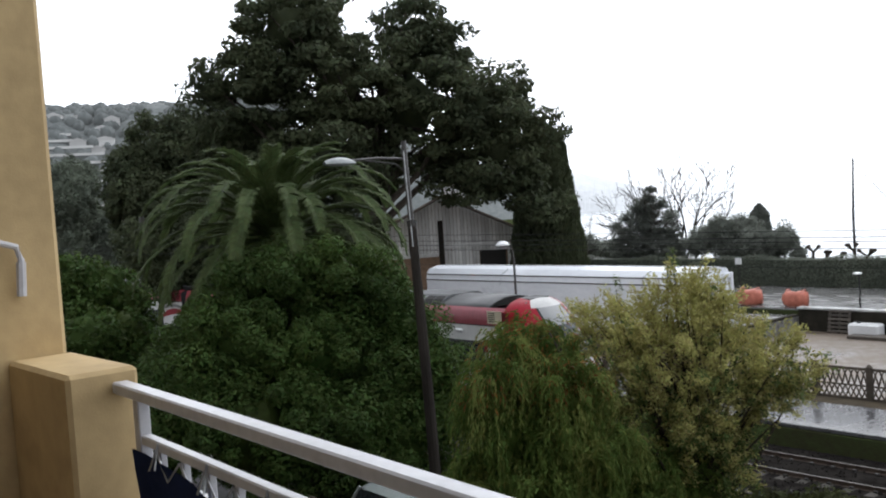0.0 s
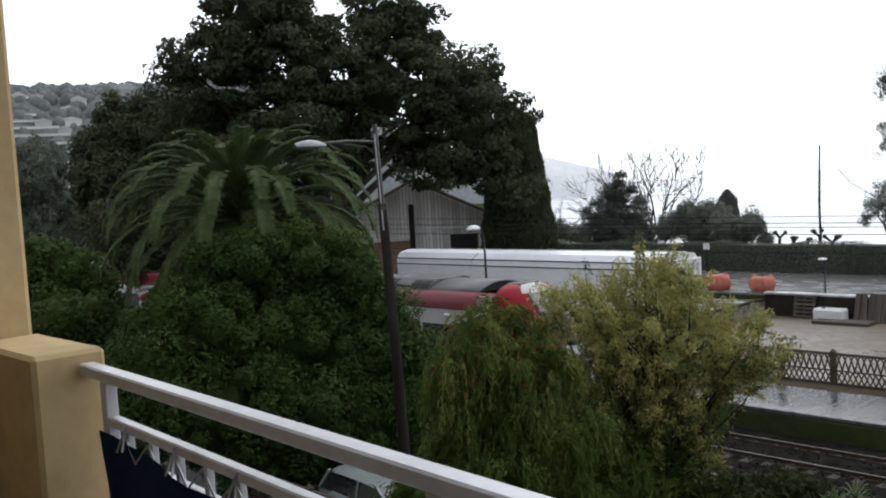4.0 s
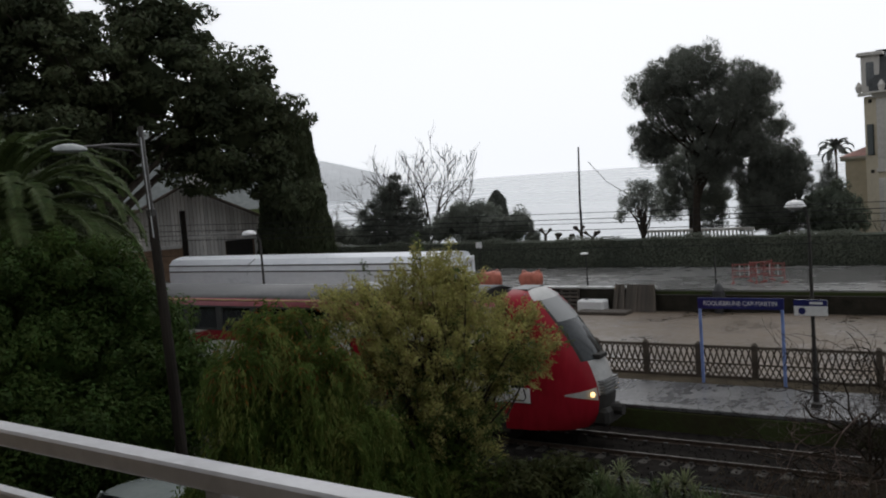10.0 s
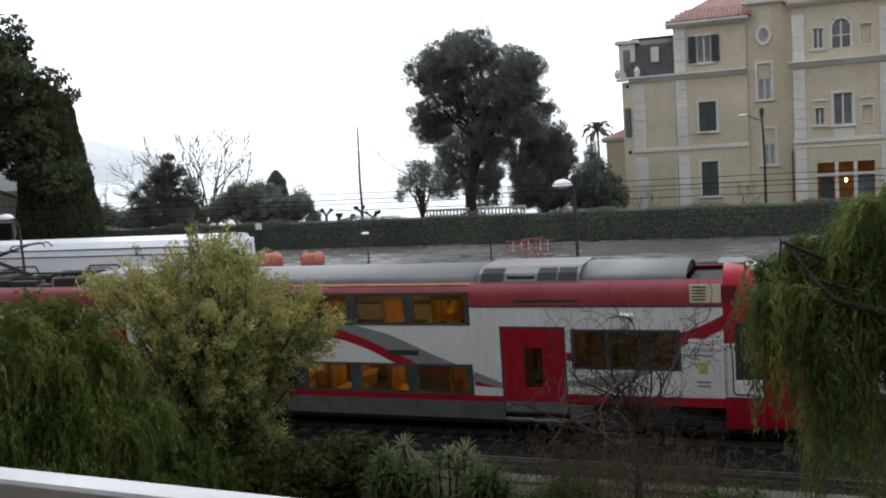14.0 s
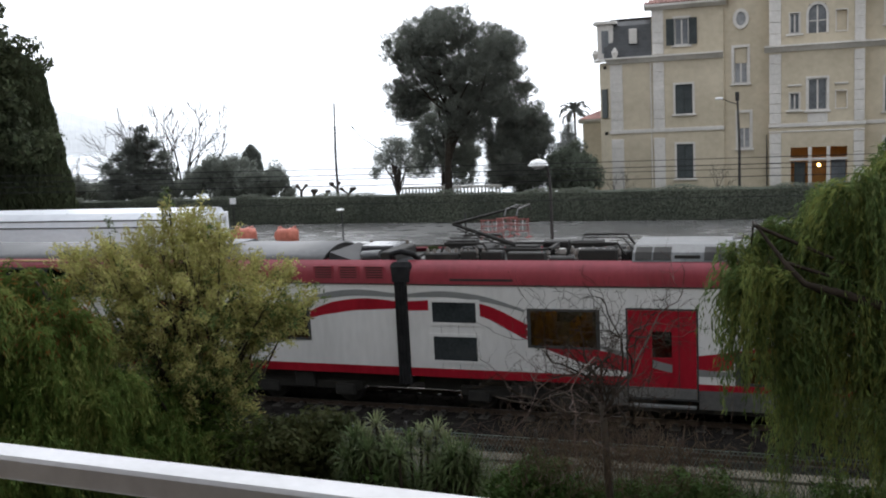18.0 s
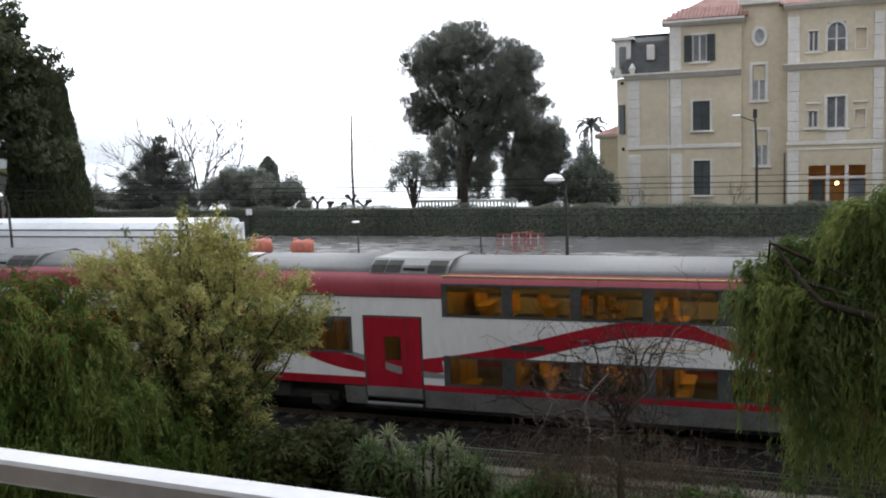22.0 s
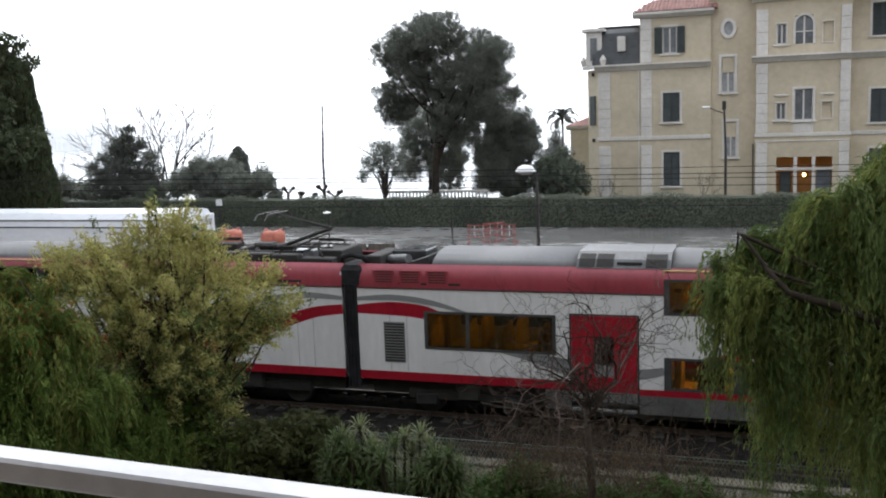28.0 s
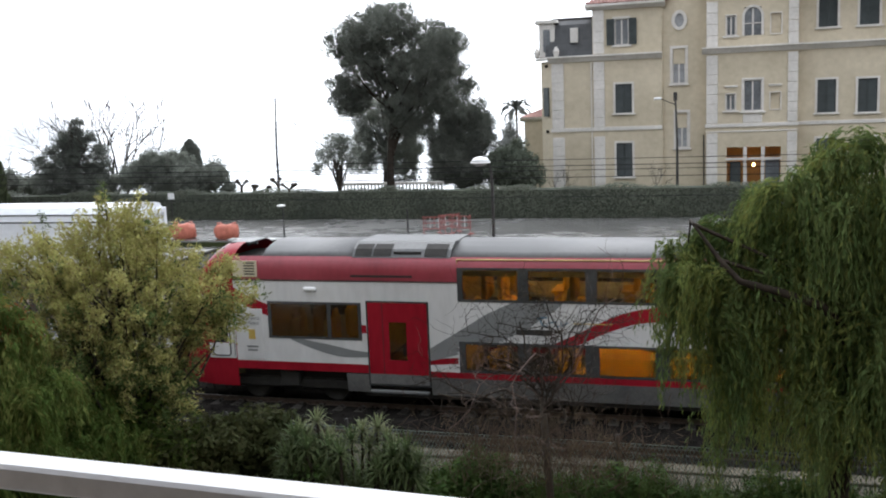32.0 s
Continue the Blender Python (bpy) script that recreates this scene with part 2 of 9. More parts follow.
# ---------------------------------------------------------------- mesh building
class Mesh:
    """Collects vertices and faces of one part."""

    def __init__(self):
        self.v, self.f = [], []

    def add(self, verts, faces):
        k = len(self.v)
        self.v.extend(tuple(p) for p in verts)
        self.f.extend(tuple(i + k for i in q) for q in faces)
        return self

    def box(self, x0, y0, z0, x1, y1, z1, m=None):
        p = [(x, y, z) for z in (z0, z1) for y in (y0, y1) for x in (x0, x1)]
        if m is not None:
            p = [m @ Vector(q) for q in p]
        return self.add(p, [(0, 2, 3, 1), (4, 5, 7, 6), (0, 1, 5, 4), (2, 6, 7, 3), (0, 4, 6, 2), (1, 3, 7, 5)])

    def cbox(self, x0, y0, z0, x1, y1, z1, c=0.01, m=None):
        """A box with chamfered edges."""
        c = min(c, (x1 - x0) * 0.45, (y1 - y0) * 0.45, (z1 - z0) * 0.45)
        p, ids = [], {}
        for i, (x, sx) in enumerate(((x0, 1), (x1, -1))):
            for j, (y, sy) in enumerate(((y0, 1), (y1, -1))):
                for k, (z, sz) in enumerate(((z0, 1), (z1, -1))):
                    ids[i, j, k] = len(p)
                    p += [(x, y + sy * c, z + sz * c), (x + sx * c, y, z + sz * c), (x + sx * c, y + sy * c, z)]
        f = []
        for a in (0, 1):
            f.append([ids[a, 0, 0], ids[a, 0, 1], ids[a, 1, 1], ids[a, 1, 0]])
            f.append([ids[0, a, 0] + 1, ids[1, a, 0] + 1, ids[1, a, 1] + 1, ids[0, a, 1] + 1])
            f.append([ids[0, 0, a] + 2, ids[0, 1, a] + 2, ids[1, 1, a] + 2, ids[1, 0, a] + 2])
            for b in (0, 1):
                f.append([ids[a, b, 0], ids[a, b, 1], ids[a, b, 1] + 1, ids[a, b, 0] + 1])
                f.append([ids[a, 0, b], ids[a, 1, b], ids[a, 1, b] + 2, ids[a, 0, b] + 2])
                f.append([ids[0, a, b] + 1, ids[1, a, b] + 1, ids[1, a, b] + 2, ids[0, a, b] + 2])
                for d in (0, 1):
                    f.append([ids[a, b, d], ids[a, b, d] + 1, ids[a, b, d] + 2])
        if m is not None:
            p = [m @ Vector(q) for q in p]
        return self.add(p, f)

    def tube(self, pts, radii, n=8, caps=True):
        pts = [Vector(p) for p in pts]
        if not hasattr(radii, "__len__"):
            radii = [radii] * len(pts)
        vs, fs = [], []
        ref = Vector((0.0, 0.0, 1.0))
        for i, p in enumerate(pts):
            d = (pts[min(i + 1, len(pts) - 1)] - pts[max(i - 1, 0)]).normalized()
            r = ref if abs(d.dot(ref)) < 0.95 else Vector((1.0, 0.0, 0.0))
            a = d.cross(r).normalized()
            b = d.cross(a)
            for k in range(n):
                t = 2 * math.pi * k / n
                vs.append(p + (a * math.cos(t) + b * math.sin(t)) * radii[i])
        for i in range(len(pts) - 1):
            for k in range(n):
                k2 = (k + 1) % n
                fs.append((i * n + k, i * n + k2, (i + 1) * n + k2, (i + 1) * n + k))
        if caps:
            fs += [tuple(range(n)), tuple((len(pts) - 1) * n + k for k in reversed(range(n)))]
        return self.add(vs, fs)

    def lathe(self, prof, n=16, at=(0, 0, 0), m=None):
        """prof: radius and height, from the bottom up."""
        vs = [(r * math.cos(2 * math.pi * k / n), r * math.sin(2 * math.pi * k / n), z) for r, z in prof for k in range(n)]
        vs = [(m @ Vector(p)) if m is not None else p for p in vs]
        vs = [(p[0] + at[0], p[1] + at[1], p[2] + at[2]) for p in vs]
        fs = [(i * n + k, i * n + (k + 1) % n, (i + 1) * n + (k + 1) % n, (i + 1) * n + k) for i in range(len(prof) - 1) for k in range(n)]
        fs += [tuple(reversed(range(n))), tuple((len(prof) - 1) * n + k for k in range(n))]
        return self.add(vs, fs)

    def grid(self, rows):
        """A sheet through rows of points."""
        n = len(rows[0])
        return self.add([p for r in rows for p in r], [(i * n + j, i * n + j + 1, (i + 1) * n + j + 1, (i + 1) * n + j)
                                                      for i in range(len(rows) - 1) for j in range(n - 1)])

    def prism(self, outline, axis, a, b):
        """An outline (two coordinates a point) pushed from a to b along an axis."""
        def place(p, t):
            return (t, p[0], p[1]) if axis == "x" else (p[0], t, p[1]) if axis == "y" else (p[0], p[1], t)
        n = len(outline)
        vs = [place(p, a) for p in outline] + [place(p, b) for p in outline]
        return self.add(vs, [(i, (i + 1) % n, n + (i + 1) % n, n + i) for i in range(n)] + [tuple(range(n - 1, -1, -1)), tuple(range(n, 2 * n))])

    def data(self, name, mat=None, smooth=False):
        me = bpy.data.meshes.new(name)
        me.from_pydata([tuple(p) for p in self.v], [], self.f)
        if mat:
            me.materials.append(mat)
        if smooth:
            me.polygons.foreach_set("use_smooth", [True] * len(me.polygons))
        me.update()
        bm = bmesh.new()
        bm.from_mesh(me)
        bmesh.ops.recalc_face_normals(bm, faces=bm.faces)
        bm.to_mesh(me)
        bm.free()
        return me


def part(name, mesh, mat, parent=None, label="", at=None, smooth=False):
    """Links a mesh as one object, under a thing or a part."""
    me = mesh.data(name, mat, smooth) if isinstance(mesh, Mesh) else mesh
    ob = new(name, me)
    ob.parent = parent
    if at is not None:
        ob.matrix_basis = at if isinstance(at, Matrix) else Matrix.Translation(at)
    if label:
        ob["label"] = label
    return ob


def thing(name, label, category, group="", at=(0, 0, 0), kind=""):
    ob = new(name)
    ob.matrix_basis = at if isinstance(at, Matrix) else Matrix.Translation(at)
    return tagged(ob, label, category, group, kind)


def wall(mesh, x0, x1, z0, z1, y0, y1, holes):
    """A wall in the x-z plane between y0 and y1, with openings (x0, z0, x1, z1) through it."""
    xs = sorted({x0, x1, *(h[0] for h in holes), *(h[2] for h in holes)})
    zs = sorted({z0, z1, *(h[1] for h in holes), *(h[3] for h in holes)})
    xs, zs = [x for x in xs if x0 <= x <= x1], [z for z in zs if z0 <= z <= z1]
    full = {(i, k): not any(h[0] <= (xs[i] + xs[i + 1]) / 2 <= h[2] and h[1] <= (zs[k] + zs[k + 1]) / 2 <= h[3] for h in holes)
            for i in range(len(xs) - 1) for k in range(len(zs) - 1)}
    for (i, k), on in full.items():
        if not on:
            continue
        a, b, c, d = xs[i], xs[i + 1], zs[k], zs[k + 1]
        mesh.add([(a, y0, c), (b, y0, c), (b, y0, d), (a, y0, d)], [(0, 1, 2, 3)])
        mesh.add([(a, y1, c), (b, y1, c), (b, y1, d), (a, y1, d)], [(0, 3, 2, 1)])
        for di, dk, q in ((-1, 0, ((a, c), (a, d))), (1, 0, ((b, c), (b, d))), (0, -1, ((a, c), (b, c))), (0, 1, ((a, d), (b, d)))):
            if not full.get((i + di, k + dk), False):
                (p, r), (s, t) = q
                mesh.add([(p, y0, r), (s, y0, t), (s, y1, t), (p, y1, r)], [(0, 1, 2, 3)])
    return mesh


def written(body, width, height, place, mat, parent):
    """Words in the built-in font, fitted to a width and a height."""
    cu = bpy.data.curves.new("lettering", "FONT")
    cu.body, cu.size, cu.align_x, cu.align_y, cu.extrude = body, 0.3, "CENTER", "CENTER", 0.003
    tmp = bpy.data.objects.new("tmp", cu)
    scene.collection.objects.link(tmp)
    bpy.context.view_layer.update()
    me = bpy.data.meshes.new_from_object(tmp.evaluated_get(bpy.context.evaluated_depsgraph_get()))
    bpy.data.objects.remove(tmp)
    me.materials.clear()
    me.materials.append(mat)
    o = part("lettering", me, None, parent)
    o.matrix_basis = place @ Matrix.Diagonal((width / max(0.01, o.dimensions.x), height / max(0.01, o.dimensions.y), 1, 1))
    return o


# ---------------------------------------------------------------- foliage
def sheets(name, centers, axis_u, axis_v, mat, parent, label="", kind=""):
    """Many small leaves: a four-cornered blade at each centre, spanned by two half axes."""
    n = len(centers)
    tip = centers + axis_u
    v = np.empty((n, 4, 3))
    v[:, 0], v[:, 1], v[:, 2], v[:, 3] = centers - axis_u, centers + axis_v * 0.9 - axis_u * 0.1, tip, centers - axis_v * 0.9 - axis_u * 0.1
    me = bpy.data.meshes.new(name)
    me.vertices.add(n * 4)
    me.vertices.foreach_set("co", v.reshape(-1))
    me.loops.add(n * 4)
    me.loops.foreach_set("vertex_index", np.arange(n * 4, dtype=np.int32))
    me.polygons.add(n)
    me.polygons.foreach_set("loop_start", np.arange(0, n * 4, 4, dtype=np.int32))
    me.polygons.foreach_set("loop_total", np.full(n, 4, dtype=np.int32))
    me.materials.append(mat)
    me.update(calc_edges=True)
    ob = new(name, me)
    ob.parent = parent
    if label:
        ob["label"] = label
    if kind:
        ob["kind"] = kind
    return ob


def unit(rng, n):
    d = rng.normal(size=(n, 3))
    return d / np.linalg.norm(d, axis=1)[:, None]


def clumps(rng, blobs, rc, fill, low=-1.0):
    """Clump centres in the outer shell of a crown's blobs, away from its inside; rc: the clumps' radius."""
    out = []
    for x, y, z, r in blobs:
        k = max(7, int(fill * 4.4 * (r / rc) ** 2))
        q = (np.arange(k) + 0.5) / k
        a = 2.39996 * np.arange(k) + rng.uniform(0, 6.28)
        d = np.stack([np.cos(a) * np.sqrt(1 - (1 - 2 * q) ** 2), np.sin(a) * np.sqrt(1 - (1 - 2 * q) ** 2), 1 - 2 * q], -1) + rng.normal(size=(k, 3)) * 0.10
        rad = np.maximum(0.1, r - rc * rng.uniform(-0.1, 1.1, k))
        out.append(np.array((x, y, z)) + d * rad[:, None] * np.array((1, 1, 0.94)))
    p = np.concatenate(out)
    inside = np.zeros(len(p), bool)
    for x, y, z, r in blobs:
        inside |= np.linalg.norm(p - (x, y, z), axis=1) < max(0.3 * r, r - 1.6 * rc)
    return p[~inside & (p[:, 2] > low)]


def crown(name, rng, cl, rc, count, size, aspect, mat, parent, flat=0.0, label="", spiky=False):
    """Leaves round the clump centres, turned outwards from their clump. spiky: needles that point out of it. flat: how far the clumps are pressed into level pads."""
    per = max(8, count // len(cl))
    n = len(cl) * per
    d = unit(rng, n)
    k = rc * rng.uniform(0.55, 1.4, len(cl)).repeat(per)[:, None] * (0.45 + 0.6 * rng.random((n, 1)) ** 0.6)
    c = cl.repeat(per, 0) + d * k * np.array((1.0 + 0.15 * flat, 1.0 + 0.15 * flat, 1 - 0.5 * flat))
    nor = d * 0.75 + np.array((0, 0, 0.35)) + rng.normal(size=(n, 3)) * 0.45
    nor /= np.linalg.norm(nor, axis=1)[:, None]
    u = np.cross(nor, unit(rng, n))
    u /= np.linalg.norm(u, axis=1)[:, None] + 1e-9
    if spiky:
        u = d * 0.8 + np.array((0, 0, 0.45)) + rng.normal(size=(n, 3)) * 0.35
        u /= np.linalg.norm(u, axis=1)[:, None]
        nor = unit(rng, n)
    w = np.cross(nor, u)
    s = size * rng.uniform(0.6, 1.3, (n, 1))
    return sheets(name, c, u * s, w * s * aspect, mat, parent, label)


def inner_mass(rng, blobs, share, mat, parent, squash=1.0, rings=10, sides=16):
    """The closed inside of a crown: lumpy bodies of twigs and leaves under the outer leaves."""
    m = Mesh()
    for x, y, z, r in blobs:
        ph = rng.uniform(0, 6.28, 6)
        rows = []
        for i in range(rings + 1):
            th = math.pi * i / rings
            row = []
            for j in range(sides + 1):
                a = 2 * math.pi * (j % sides) / sides
                q = r * share * (1 + 0.13 * math.sin(3 * a + ph[0]) * math.sin(3 * th + ph[1]) + 0.09 * math.sin(5 * a + ph[2]) * math.sin(4 * th + ph[3]))
                row.append((x + q * math.sin(th) * math.cos(a), y + q * math.sin(th) * math.sin(a), z + q * squash * math.cos(th)))
            rows.append(row)
        m.grid(rows)
    ob = part("inner_leaves", m, mat, parent, smooth=True)
    ob["kind"] = "stuff"
    return ob


def limbs(name, rng, foot, top, r0, ends, mat, parent, n=7, fork=0.35):
    """A trunk that tapers from foot to top, and limbs that leave it towards the ends."""
    m = Mesh()
    foot, top = Vector(foot), Vector(top)
    side = Vector((rng.uniform(-1, 1), rng.uniform(-1, 1), 0)) * (top - foot).length * 0.03
    line = [foot + (top - foot) * t + side * math.sin(t * 5) for t in np.linspace(0, 1, 8)]
    m.tube(line, [r0 * (1.35 if i == 0 else 1) * (1 - 0.75 * i / 7) for i in range(8)], n)
    for e in ends:
        e = Vector(e)
        t = rng.uniform(fork, 0.95)
        a = foot + (top - foot) * t
        mid = (a + e) / 2 + Vector((0, 0, -0.08 * (e - a).length)) + Vector(rng.normal(size=3)) * 0.06 * (e - a).length
        r = r0 * (1 - 0.75 * t) * 0.55
        m.tube([a, (a + mid) / 2 + Vector((0, 0, 0.03)), mid, (mid + e) / 2, e], [r, r * 0.8, r * 0.6, r * 0.4, r * 0.15], 5, False)
    return part(name, m, mat, parent, smooth=True)


def leafy_tree(name, label, category, foot, top, r0, blobs, mat, rc, fill, cover, size, aspect, seed, barkmat, group="", flat=0.0, nlimbs=26, low=-1.0, core=0.7, spiky=False):
    """A tree or shrub. blobs: the masses of its crown; rc: radius of a clump; cover: leaf area over the crown's surface."""
    rng = np.random.default_rng(seed)
    t = thing(name, label, category, group)
    cl = clumps(rng, blobs, rc, fill, low)
    pick = cl[cl[:, 2] > np.quantile(cl[:, 2], 0.4)]
    pick = pick[rng.choice(len(pick), min(nlimbs, len(pick)), replace=False)]
    limbs("trunk", rng, foot, top, r0, pick, barkmat, t)
    area = sum(12.6 * b[3] ** 2 for b in blobs)
    crown("crown", rng, cl, rc, int(cover * area / (1.8 * size * size * aspect)), size, aspect, mat, t, flat, spiky=spiky)
    if core:
        inner_mass(rng, blobs, core, mat, t)
    return t
# ---------------------------------------------------------------- ground and water
def ground_height(x, y):
    if y < 18.9:
        return 0.0
    if y < 26.2:
        return -0.3
    if y < 43.9:
        return 0.42
    if y < 70 or x < -0.95 * y - 12:
        return 1.42
    return max(-40.0, 1.42 - (y - 70) * 0.35)


m = Mesh()
ys = [-300, -60, 0, 10, 18.88, 18.92, 26.18, 26.22, 43.88, 43.92, 60, 70, 85, 110, 150, 200, 260, 330, 420, 520, 640]
xs = [-1500, -1000, -700, -500, -400, -300, -230, -180, -140, -110, -90, -70, -40, -20, 0, 20, 50, 120, 300, 900]
m.grid([[(x, y, ground_height(x, y)) for x in xs] for y in ys])
tagged(part("ground", m, MT["soil"]), "dark wet soil with weeds and grass", "ground", kind="structure")

# the water's pale base colour carries the haze lying over it
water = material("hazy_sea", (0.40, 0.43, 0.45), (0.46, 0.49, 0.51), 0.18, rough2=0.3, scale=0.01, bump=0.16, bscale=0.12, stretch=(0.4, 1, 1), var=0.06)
m = Mesh()
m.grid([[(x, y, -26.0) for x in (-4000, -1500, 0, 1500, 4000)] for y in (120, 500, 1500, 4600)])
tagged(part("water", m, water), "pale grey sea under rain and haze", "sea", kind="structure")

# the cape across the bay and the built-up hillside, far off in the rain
# haze is put into these three materials as greyed colour and a faint glow
haze_cape = material("cape_haze_glow", (0.40, 0.415, 0.43), (0.47, 0.485, 0.50), 1.0, scale=0.01, var=0.08, glow=(0.62, 0.63, 0.65), power=0.26)
haze_hill = material("hill_haze_glow", (0.068, 0.077, 0.075), (0.115, 0.126, 0.122), 1.0, scale=0.03, var=0.2, glow=(0.5, 0.52, 0.53), power=0.06)
haze_house = material("house_haze_glow", (0.32, 0.318, 0.31), (0.4, 0.395, 0.385), 1.0, scale=0.05, obrand=0.2, glow=(0.6, 0.6, 0.6), power=0.12)


def ridge(name, az0, az1, dist, height, deep, mat, label, seed, base=-26.0):
    """A hill between two bearings, with a ragged wooded skyline. height(k): metres of the crest, k from 0 to 1."""
    rng = np.random.default_rng(seed)
    n, rows = 150, []
    bumps = np.convolve(rng.uniform(0, 1, n + 8), np.ones(4) / 4, "same")[4:n + 4]
    for j in range(13):
        f = j / 12
        row = []
        for i in range(n):
            k = i / (n - 1)
            a = radians(az0 + (az1 - az0) * k)
            r = dist + deep * f
            h = height(k)
            z = base + (h - base) * math.sin(min(1, f * 1.15) * math.pi / 2) ** 0.8 + (bumps[i] * (1.0 + 0.02 * h) if j > 1 else 0) + rng.uniform(-1, 1) * 0.008 * h * (j > 0)
            row.append((-math.sin(a) * r, math.cos(a) * r, z))
        rows.append(row)
    mm = Mesh()
    mm.grid(rows)
    return tagged(part(name, mm, mat), label, "hill", kind="structure")


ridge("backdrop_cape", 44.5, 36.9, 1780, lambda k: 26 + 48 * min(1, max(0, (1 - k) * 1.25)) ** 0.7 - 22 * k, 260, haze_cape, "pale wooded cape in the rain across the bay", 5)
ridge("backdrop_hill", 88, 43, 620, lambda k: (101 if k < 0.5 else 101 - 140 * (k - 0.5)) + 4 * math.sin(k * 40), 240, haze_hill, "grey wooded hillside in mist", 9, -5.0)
# blocks of houses on the hillside
rng = np.random.default_rng(21)
hb = Mesh().box(-0.5, -0.5, 0, 0.5, 0.5, 1)
roofline = Mesh().prism([(-0.56, 1.0), (0.56, 1.0), (0, 1.35)], "y", -0.56, 0.56)
hb.add(roofline.v, roofline.f)
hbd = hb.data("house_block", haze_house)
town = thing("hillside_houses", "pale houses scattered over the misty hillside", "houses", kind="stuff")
for i in range(44):
    a = radians(rng.uniform(62, 73.5))
    f = rng.uniform(0.08, 0.85)
    r = 620 + 240 * f
    z = -5 + 106 * math.sin(min(1, f * 1.15) * math.pi / 2) ** 0.8 - 3
    w = rng.uniform(4, 8)
    o = part("house", hbd, None, town)
    o.matrix_basis = Matrix.LocRotScale((-math.sin(a) * r, math.cos(a) * r, z), Euler((0, 0, a + rng.uniform(-0.3, 0.3))), (w * rng.uniform(1, 2.0), w, rng.uniform(4, 7)))
# woods on the hillside and along its crest
blobs = []
for i in range(900):
    a = radians(rng.uniform(58, 78))
    f = rng.uniform(0.1, 0.85) if i % 3 else rng.uniform(0.86, 0.98)
    r = 620 + 240 * f
    b = rng.uniform(2.5, 6.0) if i % 3 else rng.uniform(3.0, 6.5)
    blobs.append((-math.sin(a) * r, math.cos(a) * r, -5 + 106 * math.sin(min(1, f * 1.15) * math.pi / 2) ** 0.8 + 0.2 * b, b))
woods = thing("hillside_woods", "grey misty woods over the hillside", "woods", kind="stuff")
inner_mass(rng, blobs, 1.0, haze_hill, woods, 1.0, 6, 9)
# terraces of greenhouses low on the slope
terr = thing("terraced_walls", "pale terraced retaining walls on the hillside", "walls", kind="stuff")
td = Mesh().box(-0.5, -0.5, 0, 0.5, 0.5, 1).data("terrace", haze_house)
for j in range(7):
    for i in range(3):
        a = radians(70.8 - j * 0.55 + i * 0.9)
        f = 0.42 - 0.04 * j
        r = 612 + 240 * f
        o = part("terrace", td, None, terr)
        o.matrix_basis = Matrix.LocRotScale((-math.sin(a) * r, math.cos(a) * r, -6 + 106 * math.sin(f * 1.15 * math.pi / 2) ** 0.8), Euler((0, 0, a)), (15, 4, 1.6))

# ---------------------------------------------------------------- railway
def slab(name, mat, x0, x1, y0, y1, z0, z1, label, category):
    return tagged(part(name, Mesh().box(x0, y0, z0, x1, y1, z1), mat), label, category, kind="structure")


slab("ballast_bed", MT["ballast"], -300, 160, 19.05, 26.15, -0.32, -0.13, "dark wet ballast under the tracks", "ballast")
slab("platform_verge", MT["verge"], -120, 90, 29.452, 30.28, -0.3, 0.555, "muddy verge at the foot of the platform fence", "verge")
slab("platform_far", MT["paving"], -120, 90, 26.75, 29.45, -0.3, 0.55, "wet dark station platform paving", "platform")
slab("platform_wall", MT["darkconc"], -120, 90, 26.36, 26.749, -0.3, 0.44, "dark stained platform side wall", "wall")
slab("platform_near", MT["tanconc"], -120, 90, 17.6, 18.95, -0.02, 0.5, "narrow pale concrete platform strip", "platform")
edge = thing("platform_edge", "row of dark wet edging stones along the platform", "edging", kind="structure")
stone = Mesh().cbox(0.005, 26.3, 0.441, 0.995, 26.748, 0.555, 0.012).data("edging_stone", MT["darkedge"])
for i in range(-62, 24):
    part("edging_stone", stone, None, edge, at=(i * 1.0, 0, 0))
edge2 = thing("near_platform_edge", "row of pale edging stones along the near platform", "edging", kind="structure")
stone2 = Mesh().cbox(0.005, 18.58, 0.501, 1.195, 19.0, 0.56, 0.012).data("edging_stone", MT["tanconc"])
for i in range(-20, 14):
    part("edging_stone", stone2, None, edge2, at=(i * 1.2, 0, 0))

rail_profile = [(-0.07, -0.15), (0.07, -0.15), (0.07, -0.135), (0.012, -0.11), (0.012, -0.045), (0.035, -0.035), (0.035, -0.004), (-0.035, -0.004), (-0.035, -0.035), (-0.012, -0.045), (-0.012, -0.11), (-0.07, -0.135)]
sl = Mesh().prism([(-1.25, -0.22), (1.25, -0.22), (1.22, -0.14), (0.45, -0.155), (-0.45, -0.155), (-1.22, -0.14)], "x", -0.13, 0.13)
sl = sl.data("sleeper", MT["sleeper"])
clip = Mesh()
for y in (-0.72, 0.72):
    clip.box(-0.05, y - 0.16, -0.14, 0.05, y - 0.07, -0.10).box(-0.05, y + 0.07, -0.14, 0.05, y + 0.16, -0.10)
clip = clip.data("fastening", MT["darkmetal"])
